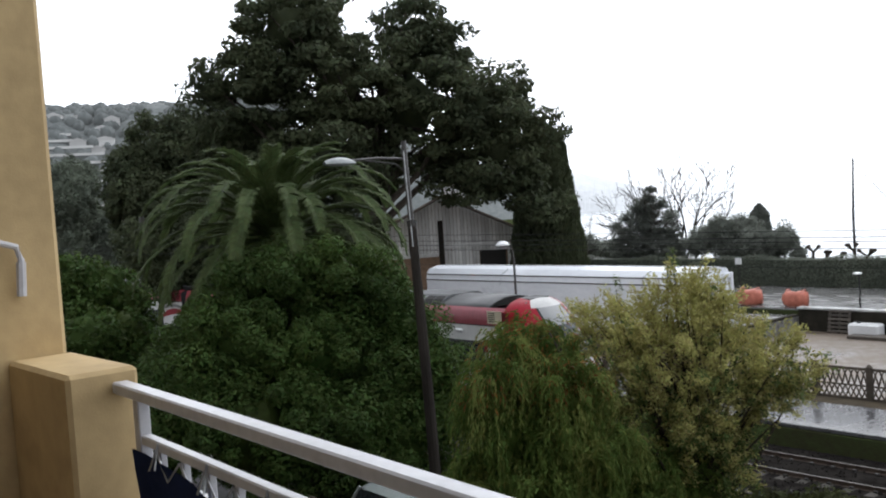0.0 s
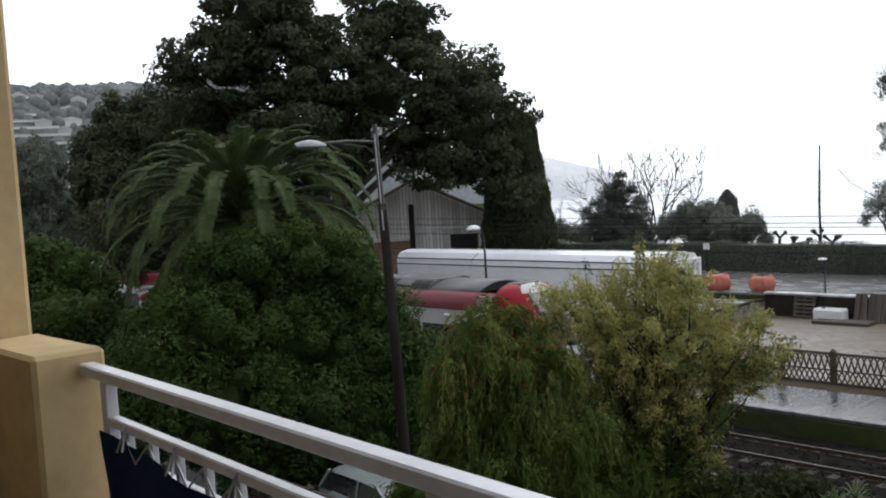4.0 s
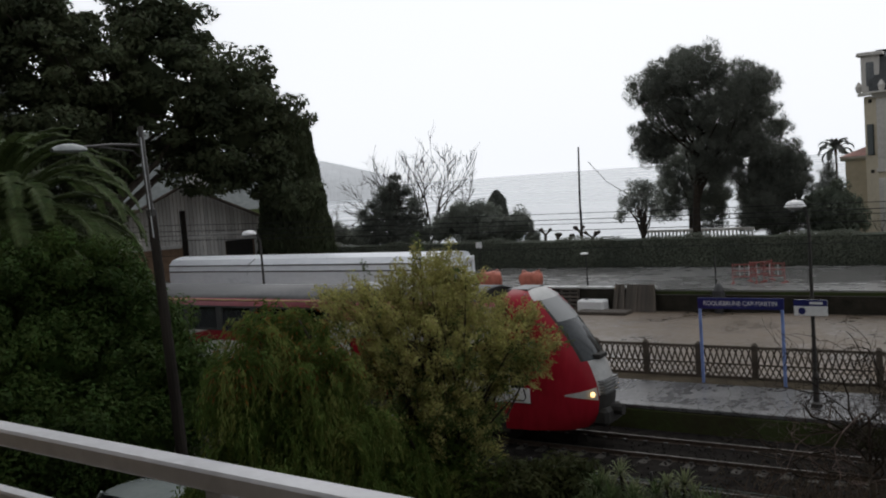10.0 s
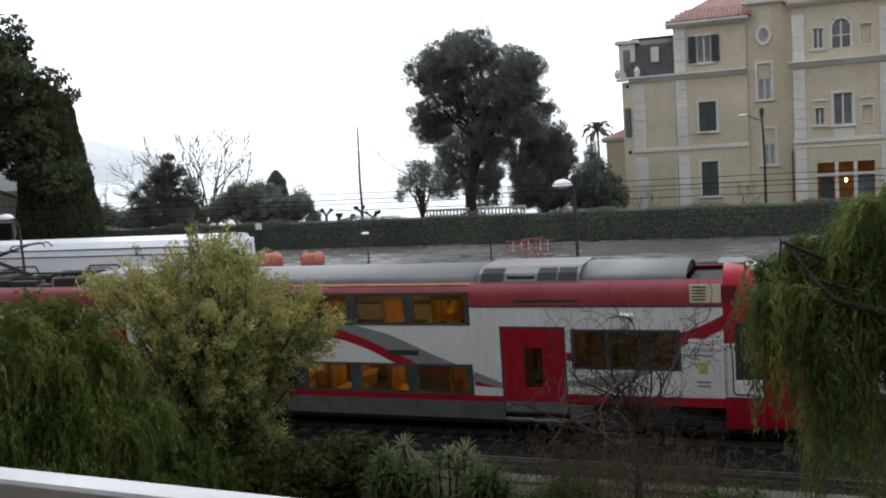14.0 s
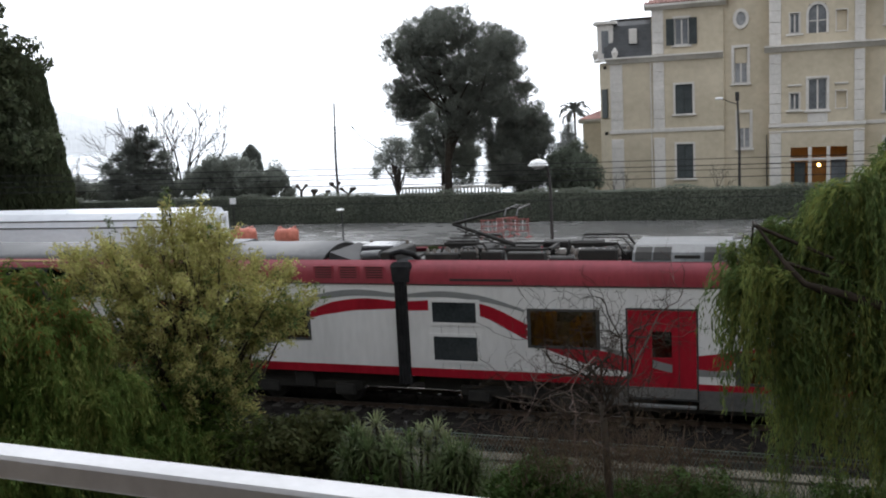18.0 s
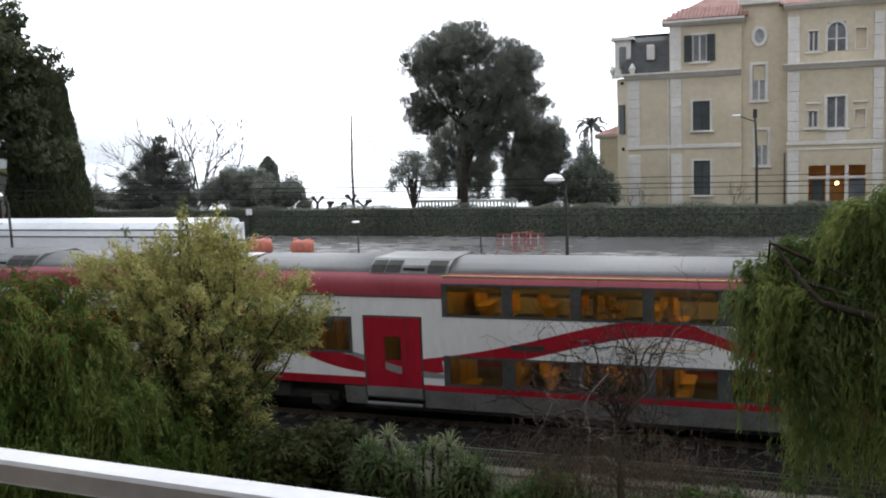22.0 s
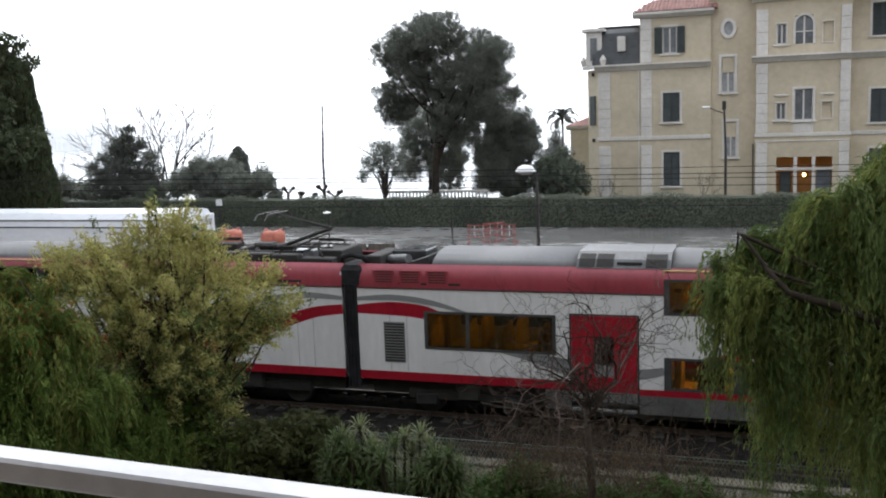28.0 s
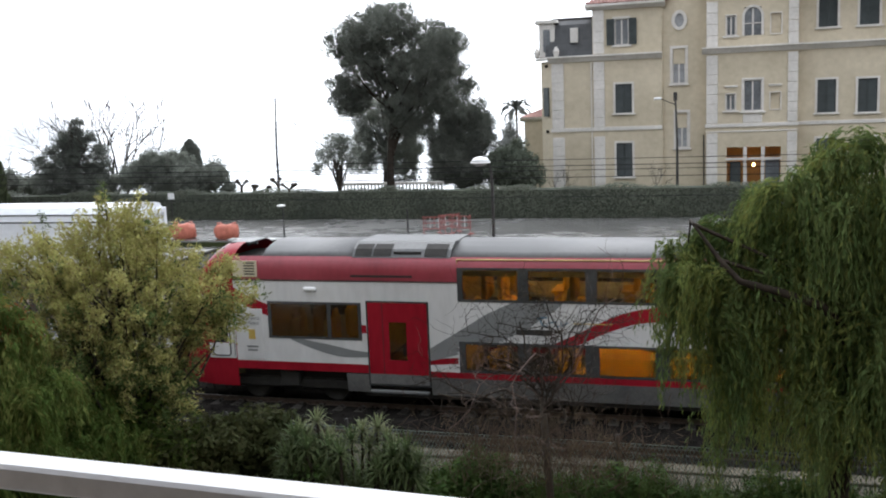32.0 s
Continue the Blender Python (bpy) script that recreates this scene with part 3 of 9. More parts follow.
for cy, tag in ((24.3, "track beside the far platform"), (20.55, "track beside the near platform")):
    tk = thing("railway_track", "wet railway " + tag + ", steel rails on concrete sleepers", "track", "railway tracks", (0, cy, 0), kind="structure")
    for dy in (-0.7525, 0.7525):
        part("rail", Mesh().prism([(dy + a, b) for a, b in rail_profile], "x", -280, 150), MT["rail"], tk)
        part("rail_head", Mesh().box(-280, dy - 0.03, -0.004, 150, dy + 0.03, 0.0), MT["railtop"], tk, "bright worn running surface")
    for i in range(-46, 14):
        s = part("sleeper", sl, None, tk, at=(i * 0.62, 0, 0.02))
        part("fastening", clip, None, s)
# loose stones that can be told apart between the sleepers
rng = np.random.default_rng(4)
m = Mesh()
for i in range(5200):
    x, y = rng.uniform(-30, 6), rng.uniform(19.15, 26.1)
    s = rng.uniform(0.02, 0.05)
    e = Euler(rng.uniform(0, 6, 3)).to_matrix()
    z = -0.125 + s * 0.3
    m.add([e @ Vector(p) * s + Vector((x, y, z)) for p in ((1, 0, 0), (-1, 0.2, 0), (0, 1, 0.1), (0.1, -1, 0), (0, 0, 0.8), (0.1, 0, -0.8))],
          [(0, 2, 4), (2, 1, 4), (1, 3, 4), (3, 0, 4), (2, 0, 5), (1, 2, 5), (3, 1, 5), (0, 3, 5)])
tagged(part("ballast_stones", m, MT["stone"]), "loose dark ballast stones between the sleepers", "stones", kind="stuff")

# yard, its wall, and the car park above it
slab("yard", MT["gravel"], -75, 60, 30.6, 43.6, 0.0, 0.5, "bare tan gravel yard behind the platform, wet", "yard")
slab("car_park", MT["asphalt"], -75, 70, 44.02, 53.2, 0.6, 1.5, "wet grey asphalt car park with puddles", "road")
slab("asphalt_ramp", MT["asphalt"], -46, -24.2, 38.8, 44.0, 0.3, 1.2, "wet dark asphalt ramp beside the yard", "road")
rw = thing("retaining_wall", "low dark concrete retaining wall between yard and car park", "wall", kind="structure")
part("wall_body", Mesh().box(-24.2, 43.62, 0.3, -17.6, 44.0, 1.56), MT["darkconc"], rw)
part("wall_body", Mesh().box(-17.58, 43.64, 0.3, 60, 44.0, 1.28), MT["darkconc"], rw)
for i in range(5):
    part("coping_stone", Mesh().cbox(-24.25 + i * 1.34, 43.54, 1.562, -22.93 + i * 1.34, 44.1, 1.66, 0.015), MT["coping"], rw, "pale wet coping")
part("ramp_wall", Mesh().box(-24.5, 38.0, 0.3, -24.22, 43.6, 1.3), MT["darkconc"], rw)


def concrete_fence(name, label, x0, y, z, count, pitch, h, group=""):
    """Cast lattice panels between square posts: pointed arches above a middle bar, lozenges below."""
    f = thing(name, label, "fence", group, (x0, y, z))
    post = Mesh().cbox(-0.09, -0.09, 0, 0.09, 0.09, h + 0.06, 0.02)
    post.lathe([(0.09, h + 0.06), (0.03, h + 0.12)], 4)
    post = post.data("post", MT["fenceconc"])
    w = pitch - 0.18
    p = Mesh()
    x_a, x_b = 0.09, 0.09 + w
    p.box(x_a, -0.035, h - 0.08, x_b, 0.035, h).box(x_a, -0.035, 0.04, x_b, 0.035, 0.12).box(x_a, -0.03, h * 0.44, x_b, 0.03, h * 0.44 + 0.05)

    def bars(za, zb, n, t):
        step = w / n
        for i in range(-1, n + 1):
            for s in (1, -1):
                xa = x_a + step * (i + (0 if s > 0 else 1))
                pts = []
                for k in range(7):
                    q = k / 6
                    bend = math.sin(q * math.pi / 2) if zb - za > 0.5 else q
                    pts.append((xa + s * step * 1.0 * q, za + (zb - za) * (bend if s > 0 else bend)))
                pts = [(x, v) for x, v in pts if x_a - 0.01 <= x <= x_b + 0.01]
                for (ax, az), (bx, bz) in zip(pts, pts[1:]):
                    d = Vector((bx - ax, bz - az)).normalized()
                    nx, nz = -d.y * t, d.x * t
                    yo = 0.022
                    p.add([(ax - nx, -yo, az - nz), (ax + nx, -yo, az + nz), (bx + nx, -yo, bz + nz), (bx - nx, -yo, bz - nz),
                           (ax - nx, yo, az - nz), (ax + nx, yo, az + nz), (bx + nx, yo, bz + nz), (bx - nx, yo, bz - nz)],
                          [(0, 1, 2, 3), (4, 7, 6, 5), (0, 3, 7, 4), (1, 5, 6, 2)])
    bars(h * 0.47, h - 0.07, 8, 0.02)
    bars(0.11, h * 0.45, 9, 0.018)
    p = p.data("lattice_panel", MT["fenceconc"])
    for i in range(count + 1):
        part("post", post, None, f, at=(i * pitch, 0, 0))
        if i < count:
            part("lattice_panel", p, None, f, at=(i * pitch, 0, 0))
    return f


concrete_fence("lattice_fence", "weathered brown concrete lattice fence behind the platform", -44.1, 30.42, 0.5, 42, 1.85, 1.12)
concrete_fence("lattice_fence", "pale concrete lattice fence beside the parked car", -27.2, 14.75, 0.0, 4, 1.9, 1.15)
concrete_fence("garden_fence", "low cast concrete garden fence with pointed arches below the shrubs", -22.2, 12.1, 0.0, 5, 1.9, 1.05)
# ---------------------------------------------------------------- train
TR = dict(
    white=material("dirty_white_car_paint", (0.555, 0.548, 0.54), (0.625, 0.617, 0.608), 0.4, scale=0.7, var=0.05, stretch=(1, 1, 0.3), spec=0.35),
    red=material("crimson_car_paint", (0.235, 0.008, 0.017), (0.28, 0.012, 0.023), 0.3, spec=0.14, scale=0.8, var=0.1, stretch=(1, 1, 0.3)),
    rose=material("faded_red_shoulder_paint", (0.225, 0.028, 0.042), (0.27, 0.04, 0.056), 0.32, scale=0.8, var=0.12, stretch=(1, 1, 0.4)),
    roof=material("wet_grey_roof_paint", (0.12, 0.12, 0.122), (0.16, 0.16, 0.162), 0.4, rough2=0.6, scale=0.9, var=0.1, spec=0.3),
    skirt=material("grey_skirt", (0.10, 0.10, 0.10), (0.14, 0.137, 0.13), 0.5, scale=1.5),
    grey=material("grey_livery", (0.19, 0.195, 0.195), None, 0.35, scale=1.5, var=0.08),
    frame=material("window_band", (0.042, 0.044, 0.045), (0.058, 0.06, 0.061), 0.25, scale=2),
    under=material("dark_running_gear", (0.012, 0.011, 0.010), (0.025, 0.023, 0.02), 0.8, scale=4),
    rubber=material("black_bellows", (0.014, 0.014, 0.015), (0.024, 0.024, 0.025), 0.9, scale=4, spec=0.1),
    silver=material("wet_silver_panels", (0.095, 0.098, 0.1), (0.135, 0.138, 0.14), 0.3, rough2=0.55, metal=0.0, spec=0.3, scale=1.2),
    beige=material("beige_grille", (0.56, 0.49, 0.36), None, 0.45, scale=3, var=0.08),
    seat=material("amber_seat_cloth", (0.66, 0.38, 0.045), (0.76, 0.47, 0.08), 0.9, scale=3, obrand=0.5),
    inside=material("warm_interior_panels", (0.45, 0.30, 0.12), (0.5, 0.36, 0.16), 0.8, scale=2),
    floor=material("dark_car_floor", (0.06, 0.05, 0.04), None, 0.8, scale=2),
    wetlid=material("wet_black_lid", (0.03, 0.03, 0.032), (0.05, 0.05, 0.052), 0.08, rough2=0.25, scale=2),
    plate=material("dark_roof_plate", (0.03, 0.03, 0.031), (0.05, 0.05, 0.051), 0.55, rough2=0.75, scale=2, spec=0.2),
    pale=material("pale_front_panels", (0.34, 0.34, 0.335), (0.42, 0.42, 0.41), 0.35, scale=2, var=0.1, spec=0.3),
    blind=leaf_material("pale_pane_strip", (0.62, 0.58, 0.52), (0.7, 0.66, 0.6), 0.9, 3, 0.1, 0.6),
    curtain=leaf_material("amber_curtain_cloth", (0.86, 0.6, 0.12), (0.92, 0.66, 0.16), 0.9, 3, 0.1, 0.8),
    lit=material("warm_ceiling_tube", (0.9, 0.7, 0.4), None, 0.6, glow=(1.0, 0.72, 0.27), power=8.5),
    lamp=material("lit_headlamp", (0.9, 0.8, 0.6), None, 0.3, glow=(1.0, 0.62, 0.25), power=3.0),
    blue=material("blue_emblem", (0.03, 0.12, 0.19), None, 0.4, scale=5),
    gold=material("gold_emblem", (0.48, 0.33, 0.08), None, 0.4, scale=5),
    glass=glass_material("tinted_car_glass", (0.46, 0.45, 0.40), 0.24),
    screen=material("dark_windscreen", (0.02, 0.023, 0.026), (0.035, 0.04, 0.043), 0.08, scale=1.5, spec=0.25),
    insul=material("porcelain_insulator", (0.17, 0.15, 0.135), None, 0.3, scale=5),
)
HW = 1.4
SIDE = -HW
RED_SWOOSH = [(-13.38, 2.92), (-12.2, 2.95), (-11.2, 2.8), (-10.2, 2.32), (-9.2, 1.92), (-8.2, 1.66), (-7.0, 1.56), (-6.0, 1.62), (-4.5, 1.86), (-3.1, 2.18), (-1.3, 2.66), (0, 2.86), (1.2, 2.78), (2.2, 2.45), (2.9, 2.1), (3.9, 1.72), (4.9, 1.52), (5.95, 1.42)]
GREY_SWOOSH = [[(-13.38, 3.2), (-12.3, 3.25), (-11.2, 3.12), (-10.2, 2.85)], [(-8.3, 1.98), (-7.6, 1.78), (-6.6, 1.5), (-5.6, 1.4), (-4.9, 1.42)],
               [(1.2, 3.0), (2.4, 2.66), (3.8, 2.1), (5.9, 1.4)], [(7.4, 1.52), (8.2, 1.55), (9.0, 1.7), (9.8, 1.92)]]
# the trailing car carries the same waves set further along, with a broad grey one
REAR_RED = [(-13.38, 2.9), (-12.6, 2.8), (-11.9, 2.6), (-11.2, 2.36), (-10.4, 2.05), (-9.4, 1.78), (-8.2, 1.6), (-7.0, 1.54), (-6.0, 1.6), (-4.5, 1.86)] + [(-3.1, 2.3), (-1.8, 2.66), (-0.5, 2.8), (0.6, 2.7), (1.4, 2.42), (2.1, 2.08), (3.0, 1.74), (4.4, 1.52), (5.95, 1.38)]
REAR_GREY = GREY_SWOOSH[:2] + [[(2.5, 3.1), (3.1, 2.83), (3.85, 2.5), (5.0, 1.95), (5.93, 1.55)], GREY_SWOOSH[3]]
LOUVRE_GREY = [GREY_SWOOSH[0], [(-9.6, 2.0), (-8.6, 1.82), (-7.6, 1.6), (-6.0, 1.5), (-4.9, 1.75)], GREY_SWOOSH[2], [(7.6, 2.0), (7.75, 1.9), (7.95, 1.75)]]
END_RED = [(10.5, 2.5), (11.3, 2.78), (12.3, 2.94), (13.38, 2.94)]
END_GREY = [(10.2, 2.92), (11.2, 3.14), (12.2, 3.26), (13.38, 3.2)]


def curve_through(pts, n=8):
    out = []
    for i in range(len(pts) - 1):
        p0, p1, p2, p3 = (Vector(pts[max(0, min(len(pts) - 1, i + k))]) for k in (-1, 0, 1, 2))
        for k in range(n):
            t = k / n
            out.append(0.5 * ((2 * p1) + (p2 - p0) * t + (2 * p0 - 5 * p1 + 4 * p2 - p3) * t * t + (3 * p1 - p0 - 3 * p2 + p3) * t ** 3))
    return out + [Vector(pts[-1])]


def ribbon(pts, w, y, flip, taper=True, gaps=()):
    """A painted band of foil on the car's side, left out over the windows: its runs, one mesh each."""
    line = curve_through(pts, 14)
    rows, wide = [], 8
    for i, p in enumerate(line):
        d = (line[min(i + 1, len(line) - 1)] - line[max(i - 1, 0)]).normalized()
        k = min(1.0, *((0.35 if abs(x) < 13.2 else 0.6) + 1.6 * e / len(line) for e, x in ((i, pts[0][0]), (len(line) - 1 - i, pts[-1][0])))) if taper else 1.0
        nx, nz = -d.y * w * k / 2, d.x * w * k / 2
        rows.append([(p.x + nx * q, y * flip, p.y + nz * q) for q in (1 - 2 * c / wide for c in range(wide + 1))])
    cells = {}
    for i in range(len(rows) - 1):
        for c in range(wide):
            q = (rows[i][c], rows[i][c + 1], rows[i + 1][c + 1], rows[i + 1][c])
            cx, cz = sum(p[0] for p in q) / 4, sum(p[2] for p in q) / 4
            if not any(g[0] < cx < g[2] and g[1] < cz < g[3] for g in gaps):
                cells[i, c] = q
    runs = []
    while cells:
        todo, got = [next(iter(cells))], []
        while todo:
            k = todo.pop()
            if k in cells:
                got.append(k)
                del cells[k]
                todo += [(k[0] + 1, k[1]), (k[0] - 1, k[1]), (k[0], k[1] + 1), (k[0], k[1] - 1)]
        if len(got) > 12:
            m, ids = Mesh(), {}
            for i, c in got:
                f = []
                for a, b in ((i, c), (i, c + 1), (i + 1, c + 1), (i + 1, c)):
                    if (a, b) not in ids:
                        ids[a, b] = len(m.v)
                        m.v.append(rows[a][b])
                    f.append(ids[a, b])
                m.f.append(tuple(f))
            runs.append(m)
    return runs


def swoosh(name, pts, w, y, flip, gaps, mat, car, label, taper=True):
    for m in ribbon(pts, w, y, flip, taper, gaps):
        part(name, m, mat, car, label)


def shoulder(z_from):
    prof = [(-HW, 3.5), (-HW + 0.004, 3.7), (-HW + 0.03, 3.86), (-HW + 0.09, 4.0), (-HW + 0.2, 4.12)]
    return [(-HW + 0.03, 3.872)] + prof[3:] if z_from > 3.6 else prof


ROOF = [(-1.2, 4.12), (-1.02, 4.24), (-0.75, 4.34), (-0.4, 4.41), (0, 4.44), (0.4, 4.41), (0.75, 4.34), (1.02, 4.24), (1.2, 4.12)]


def sheet_along(prof, a, b, thick=0.03):
    """A curved sheet along the car from a to b, closed at its back."""
    inner = [(y * (1 - thick / 1.4), z - thick) for y, z in reversed(prof)]
    return Mesh().prism(list(prof) + inner, "x", a, b)


def seat_mesh():
    m = Mesh()
    m.cbox(-0.06, -0.48, 0.42, 0.06, -0.02, 1.18, 0.03).cbox(-0.06, 0.02, 0.42, 0.06, 0.48, 1.18, 0.03).cbox(-0.05, -0.38, 1.16, 0.05, -0.12, 1.36, 0.04).cbox(-0.05, 0.12, 1.16, 0.05, 0.38, 1.36, 0.04)
    m.cbox(0.0, -0.46, 0.34, 0.38, 0.46, 0.42, 0.03).box(0.1, -0.4, 0.0, 0.3, 0.4, 0.36)
    return m.data("seat", TR["seat"])


SEAT = seat_mesh()


def pane(car, x0, z0, x1, z1, flip, y=SIDE):
    yy = sorted((flip * (y + 0.012), flip * (y + 0.02)))
    o = part("window_pane", Mesh().box(x0, yy[0], z0, x1, yy[1], z1), TR["glass"], car)
    o.visible_shadow = False
    return o


def window_band(car, x0, z0, x1, z1, panes, flip, blind=0.0):
    """A dark window band, 1 cm proud of the side, with the panes let into it."""
    m = Mesh()
    yy = sorted((flip * (SIDE - 0.012), flip * (SIDE + 0.03)))
    wall(m, x0, x1, z0, z1, yy[0], yy[1], [(a, z0 + 0.06, b, z1 - 0.06) for a, b in panes])
    o = part("window_frame", m, TR["frame"], car)
    for a, b in panes:
        pane(o, a, z0 + 0.06, b, z1 - 0.06, flip)
        # blind: height of a pale strip across the top of each pane
        if blind:
            part("blind", Mesh().box(a, min(flip * (SIDE + 0.03), flip * (SIDE + 0.04)), z1 - 0.06 - blind, b, max(flip * (SIDE + 0.03), flip * (SIDE + 0.04)), z1 - 0.06), TR["blind"], o, "pale strip across the top of the pane")
    return o


def car_door(car, c, flip):
    """A plug door of two leaves with a narrow pane, in a dark frame, above a step."""
    s = flip
    yy = sorted((s * (SIDE - 0.02), s * (SIDE + 0.03)))
    fr = Mesh()
    wall(fr, c - 0.86, c + 0.86, 0.7, 2.98, *sorted((s * (SIDE - 0.008), s * (SIDE + 0.05))), [(c - 0.82, 0.74, c + 0.82, 2.94)])
    part("door_frame", fr, TR["frame"], car)
    m = Mesh()
    wall(m, c - 0.81, c + 0.81, 1.02, 2.93, *yy, [(c - 0.24, 1.4, c + 0.24, 2.42)])
    d = part("door", m, TR["red"], car, "crimson sliding door with a narrow pane")
    part("kick_panel", Mesh().box(c - 0.81, yy[0], 0.75, c + 0.81, yy[1], 1.017), TR["skirt"], d)
    pane(d, c - 0.24, 1.4, c + 0.24, 2.42, flip, SIDE - 0.01)
    part("leaf_joint", Mesh().box(c + 0.40, yy[0] - 0.004 if s > 0 else yy[1], 1.02, c + 0.415, yy[0] if s > 0 else yy[1] + 0.004, 2.93), TR["under"], d)
    if s > 0:
        part("vestibule", Mesh().box(c - 0.8, -1.3, 0.72, c + 0.8, 1.3, 0.76).box(c - 0.84, -1.3, 0.76, c - 0.8, 1.3, 2.95).box(c + 0.8, -1.3, 0.76, c + 0.84, 1.3, 2.95).box(c - 0.8, -1.3, 2.95, c + 0.8, 1.3, 2.98), TR["inside"], car, "warm vestibule lining")
        part("ceiling_tube", Mesh().box(c - 0.12, -0.3, 2.9, c + 0.12, 0.3, 2.93), TR["lit"], car, "lit warm tube")
    y0, y1 = sorted((s * (SIDE - 0.10), s * (SIDE + 0.05)))
    part("step", Mesh().cbox(c - 0.8, y0, 0.52, c + 0.8, y1, 0.58, 0.01), TR["silver"], car, "wet metal step")


def bogie(car, u):
    b = part("bogie", Mesh().cbox(u - 1.75, -1.1, 0.42, u + 1.75, -0.88, 0.72, 0.05).cbox(u - 1.75, 0.88, 0.42, u + 1.75, 1.1, 0.72, 0.05)
             .box(u - 0.4, -0.9, 0.4, u + 0.4, 0.9, 0.7).cbox(u - 0.3, -1.25, 0.5, u + 0.3, -0.95, 1.0, 0.04).cbox(u - 0.3, 0.95, 0.5, u + 0.3, 1.25, 1.0, 0.04)
             .cbox(u - 1.5, -1.18, 0.3, u - 0.9, -0.98, 0.62, 0.04).cbox(u + 0.9, -1.18, 0.3, u + 1.5, -0.98, 0.62, 0.04), TR["under"], car)
    wheel = [(0.42, -0.07), (0.46, -0.06), (0.46, -0.03), (0.42, 0.0), (0.4, 0.06), (0.2, 0.02), (0.0, 0.04)]
    for a in (-1.2, 1.2):
        for s in (1, -1):
            w = Mesh().lathe([(r, z * -s) for r, z in (wheel if s < 0 else wheel)], 20, m=Euler((radians(90), 0, 0)).to_matrix())
            part("wheel", w, TR["under"], b, at=(u + a, s * 0.78, 0.46))
        part("axle", Mesh().tube([(u + a, -0.8, 0.46), (u + a, 0.8, 0.46)], 0.08, 8), TR["under"], b)


def roof_unit(car, a, b, turned):
    """A raised air-conditioning unit with dark louvred panels on its slopes."""
    sec = [(-1.24, 4.1), (-1.06, 4.3), (-0.7, 4.45), (0.7, 4.45), (1.06, 4.3), (1.24, 4.1)]
    u = part("roof_unit", Mesh().prism(sec, "x", a, b), TR["silver"], car, "wet silver roof unit with dark louvres")
    w = b - a
    spots = ((0.03, 0.2), (0.22, 0.4), (0.74, 0.96)) if not turned else ((0.04, 0.26), (0.6, 0.78), (0.8, 0.97))
    for s in (1, -1):
        for p, q in spots:
            m = Mesh()
            rows = [[(a + w * t, s * y, z) for t in (p, q)] for y, z in ((-1.215, 4.135), (-1.07, 4.3), (-0.85, 4.40))]
            m.grid(rows)
            rows2 = [[(x, y * 1.012, z + 0.012) for x, y, z in r] for r in rows]
            m.grid(rows2)
            part("louvre_panel", m, TR["under"], u)
        k0, k1 = (0.44, 0.7) if not turned else (0.3, 0.57)
        part("vent_slot", Mesh().box(a + w * k0, min(s * 1.13, s * 1.19), 4.19, a + w * k1, max(s * 1.13, s * 1.19), 4.25), TR["under"], u)


def red_grille(car, a, b, mat, n=5):
    for s in (1, -1):
        g = part("shoulder_grille", Mesh().box(a, min(s * 1.385, s * 1.408), 3.6, b, max(s * 1.385, s * 1.408), 3.98), mat, car)
        for i in range(n):
            z = 3.66 + i * 0.066
            part("slat_gap", Mesh().box(a + 0.06, min(s * 1.38, s * 1.414), z, b - 0.06, max(s * 1.38, s * 1.414), z + 0.026), TR["under"], g)


def pantograph(car, u, d):
    """A single-arm pantograph, raised, on insulators; d: the way its knee points."""
    p = part("pantograph", Mesh().box(u - 1.1, -0.6, 4.28, u + 1.1, -0.52, 4.34).box(u - 1.1, 0.52, 4.28, u + 1.1, 0.6, 4.34).box(u - 1.1, -0.6, 4.28, u - 1.02, 0.6, 4.34).box(u + 1.02, -0.6, 4.28, u + 1.1, 0.6, 4.34), TR["under"], car)
    knee = (u + d * 1.75, 0, 4.92)
    part("lower_arm", Mesh().tube([(u, 0, 4.34), knee], [0.06, 0.048], 8), TR["under"], p)
    part("upper_arm", Mesh().tube([knee, (u - d * 0.1, 0, 5.36)], [0.045, 0.03], 8).tube([(knee[0], 0.12, 4.87), (u + d * 0.1, 0.1, 5.32)], 0.015, 5), TR["under"], p)
    part("coupling_rod", Mesh().tube([(u + d * 0.35, 0.1, 4.3), (knee[0] - d * 0.1, 0.06, 4.78)], 0.02, 5), TR["under"], p)
    h = Mesh()
    for dx in (-0.16, 0.16):
        h.tube([(u - d * 0.1 + dx, -0.8, 5.2), (u - d * 0.1 + dx, -0.6, 5.36), (u - d * 0.1 + dx, 0.6, 5.36), (u - d * 0.1 + dx, 0.8, 5.2)], 0.025, 6)
    h.box(u - d * 0.1 - 0.18, -0.25, 5.33, u - d * 0.1 + 0.18, -0.2, 5.38).box(u - d * 0.1 - 0.18, 0.2, 5.33, u - d * 0.1 + 0.18, 0.25, 5.38)
    part("collector_head", h, MT["darkmetal"], p)
    for a in (-1, 1):
        for s in (-0.56, 0.56):
            part("insulator", Mesh().lathe([(0.05, 4.0), (0.08, 4.04), (0.05, 4.08), (0.08, 4.12), (0.05, 4.16), (0.08, 4.2), (0.05, 4.28)], 10, (u + a, s, 0)), TR["insul"], p)


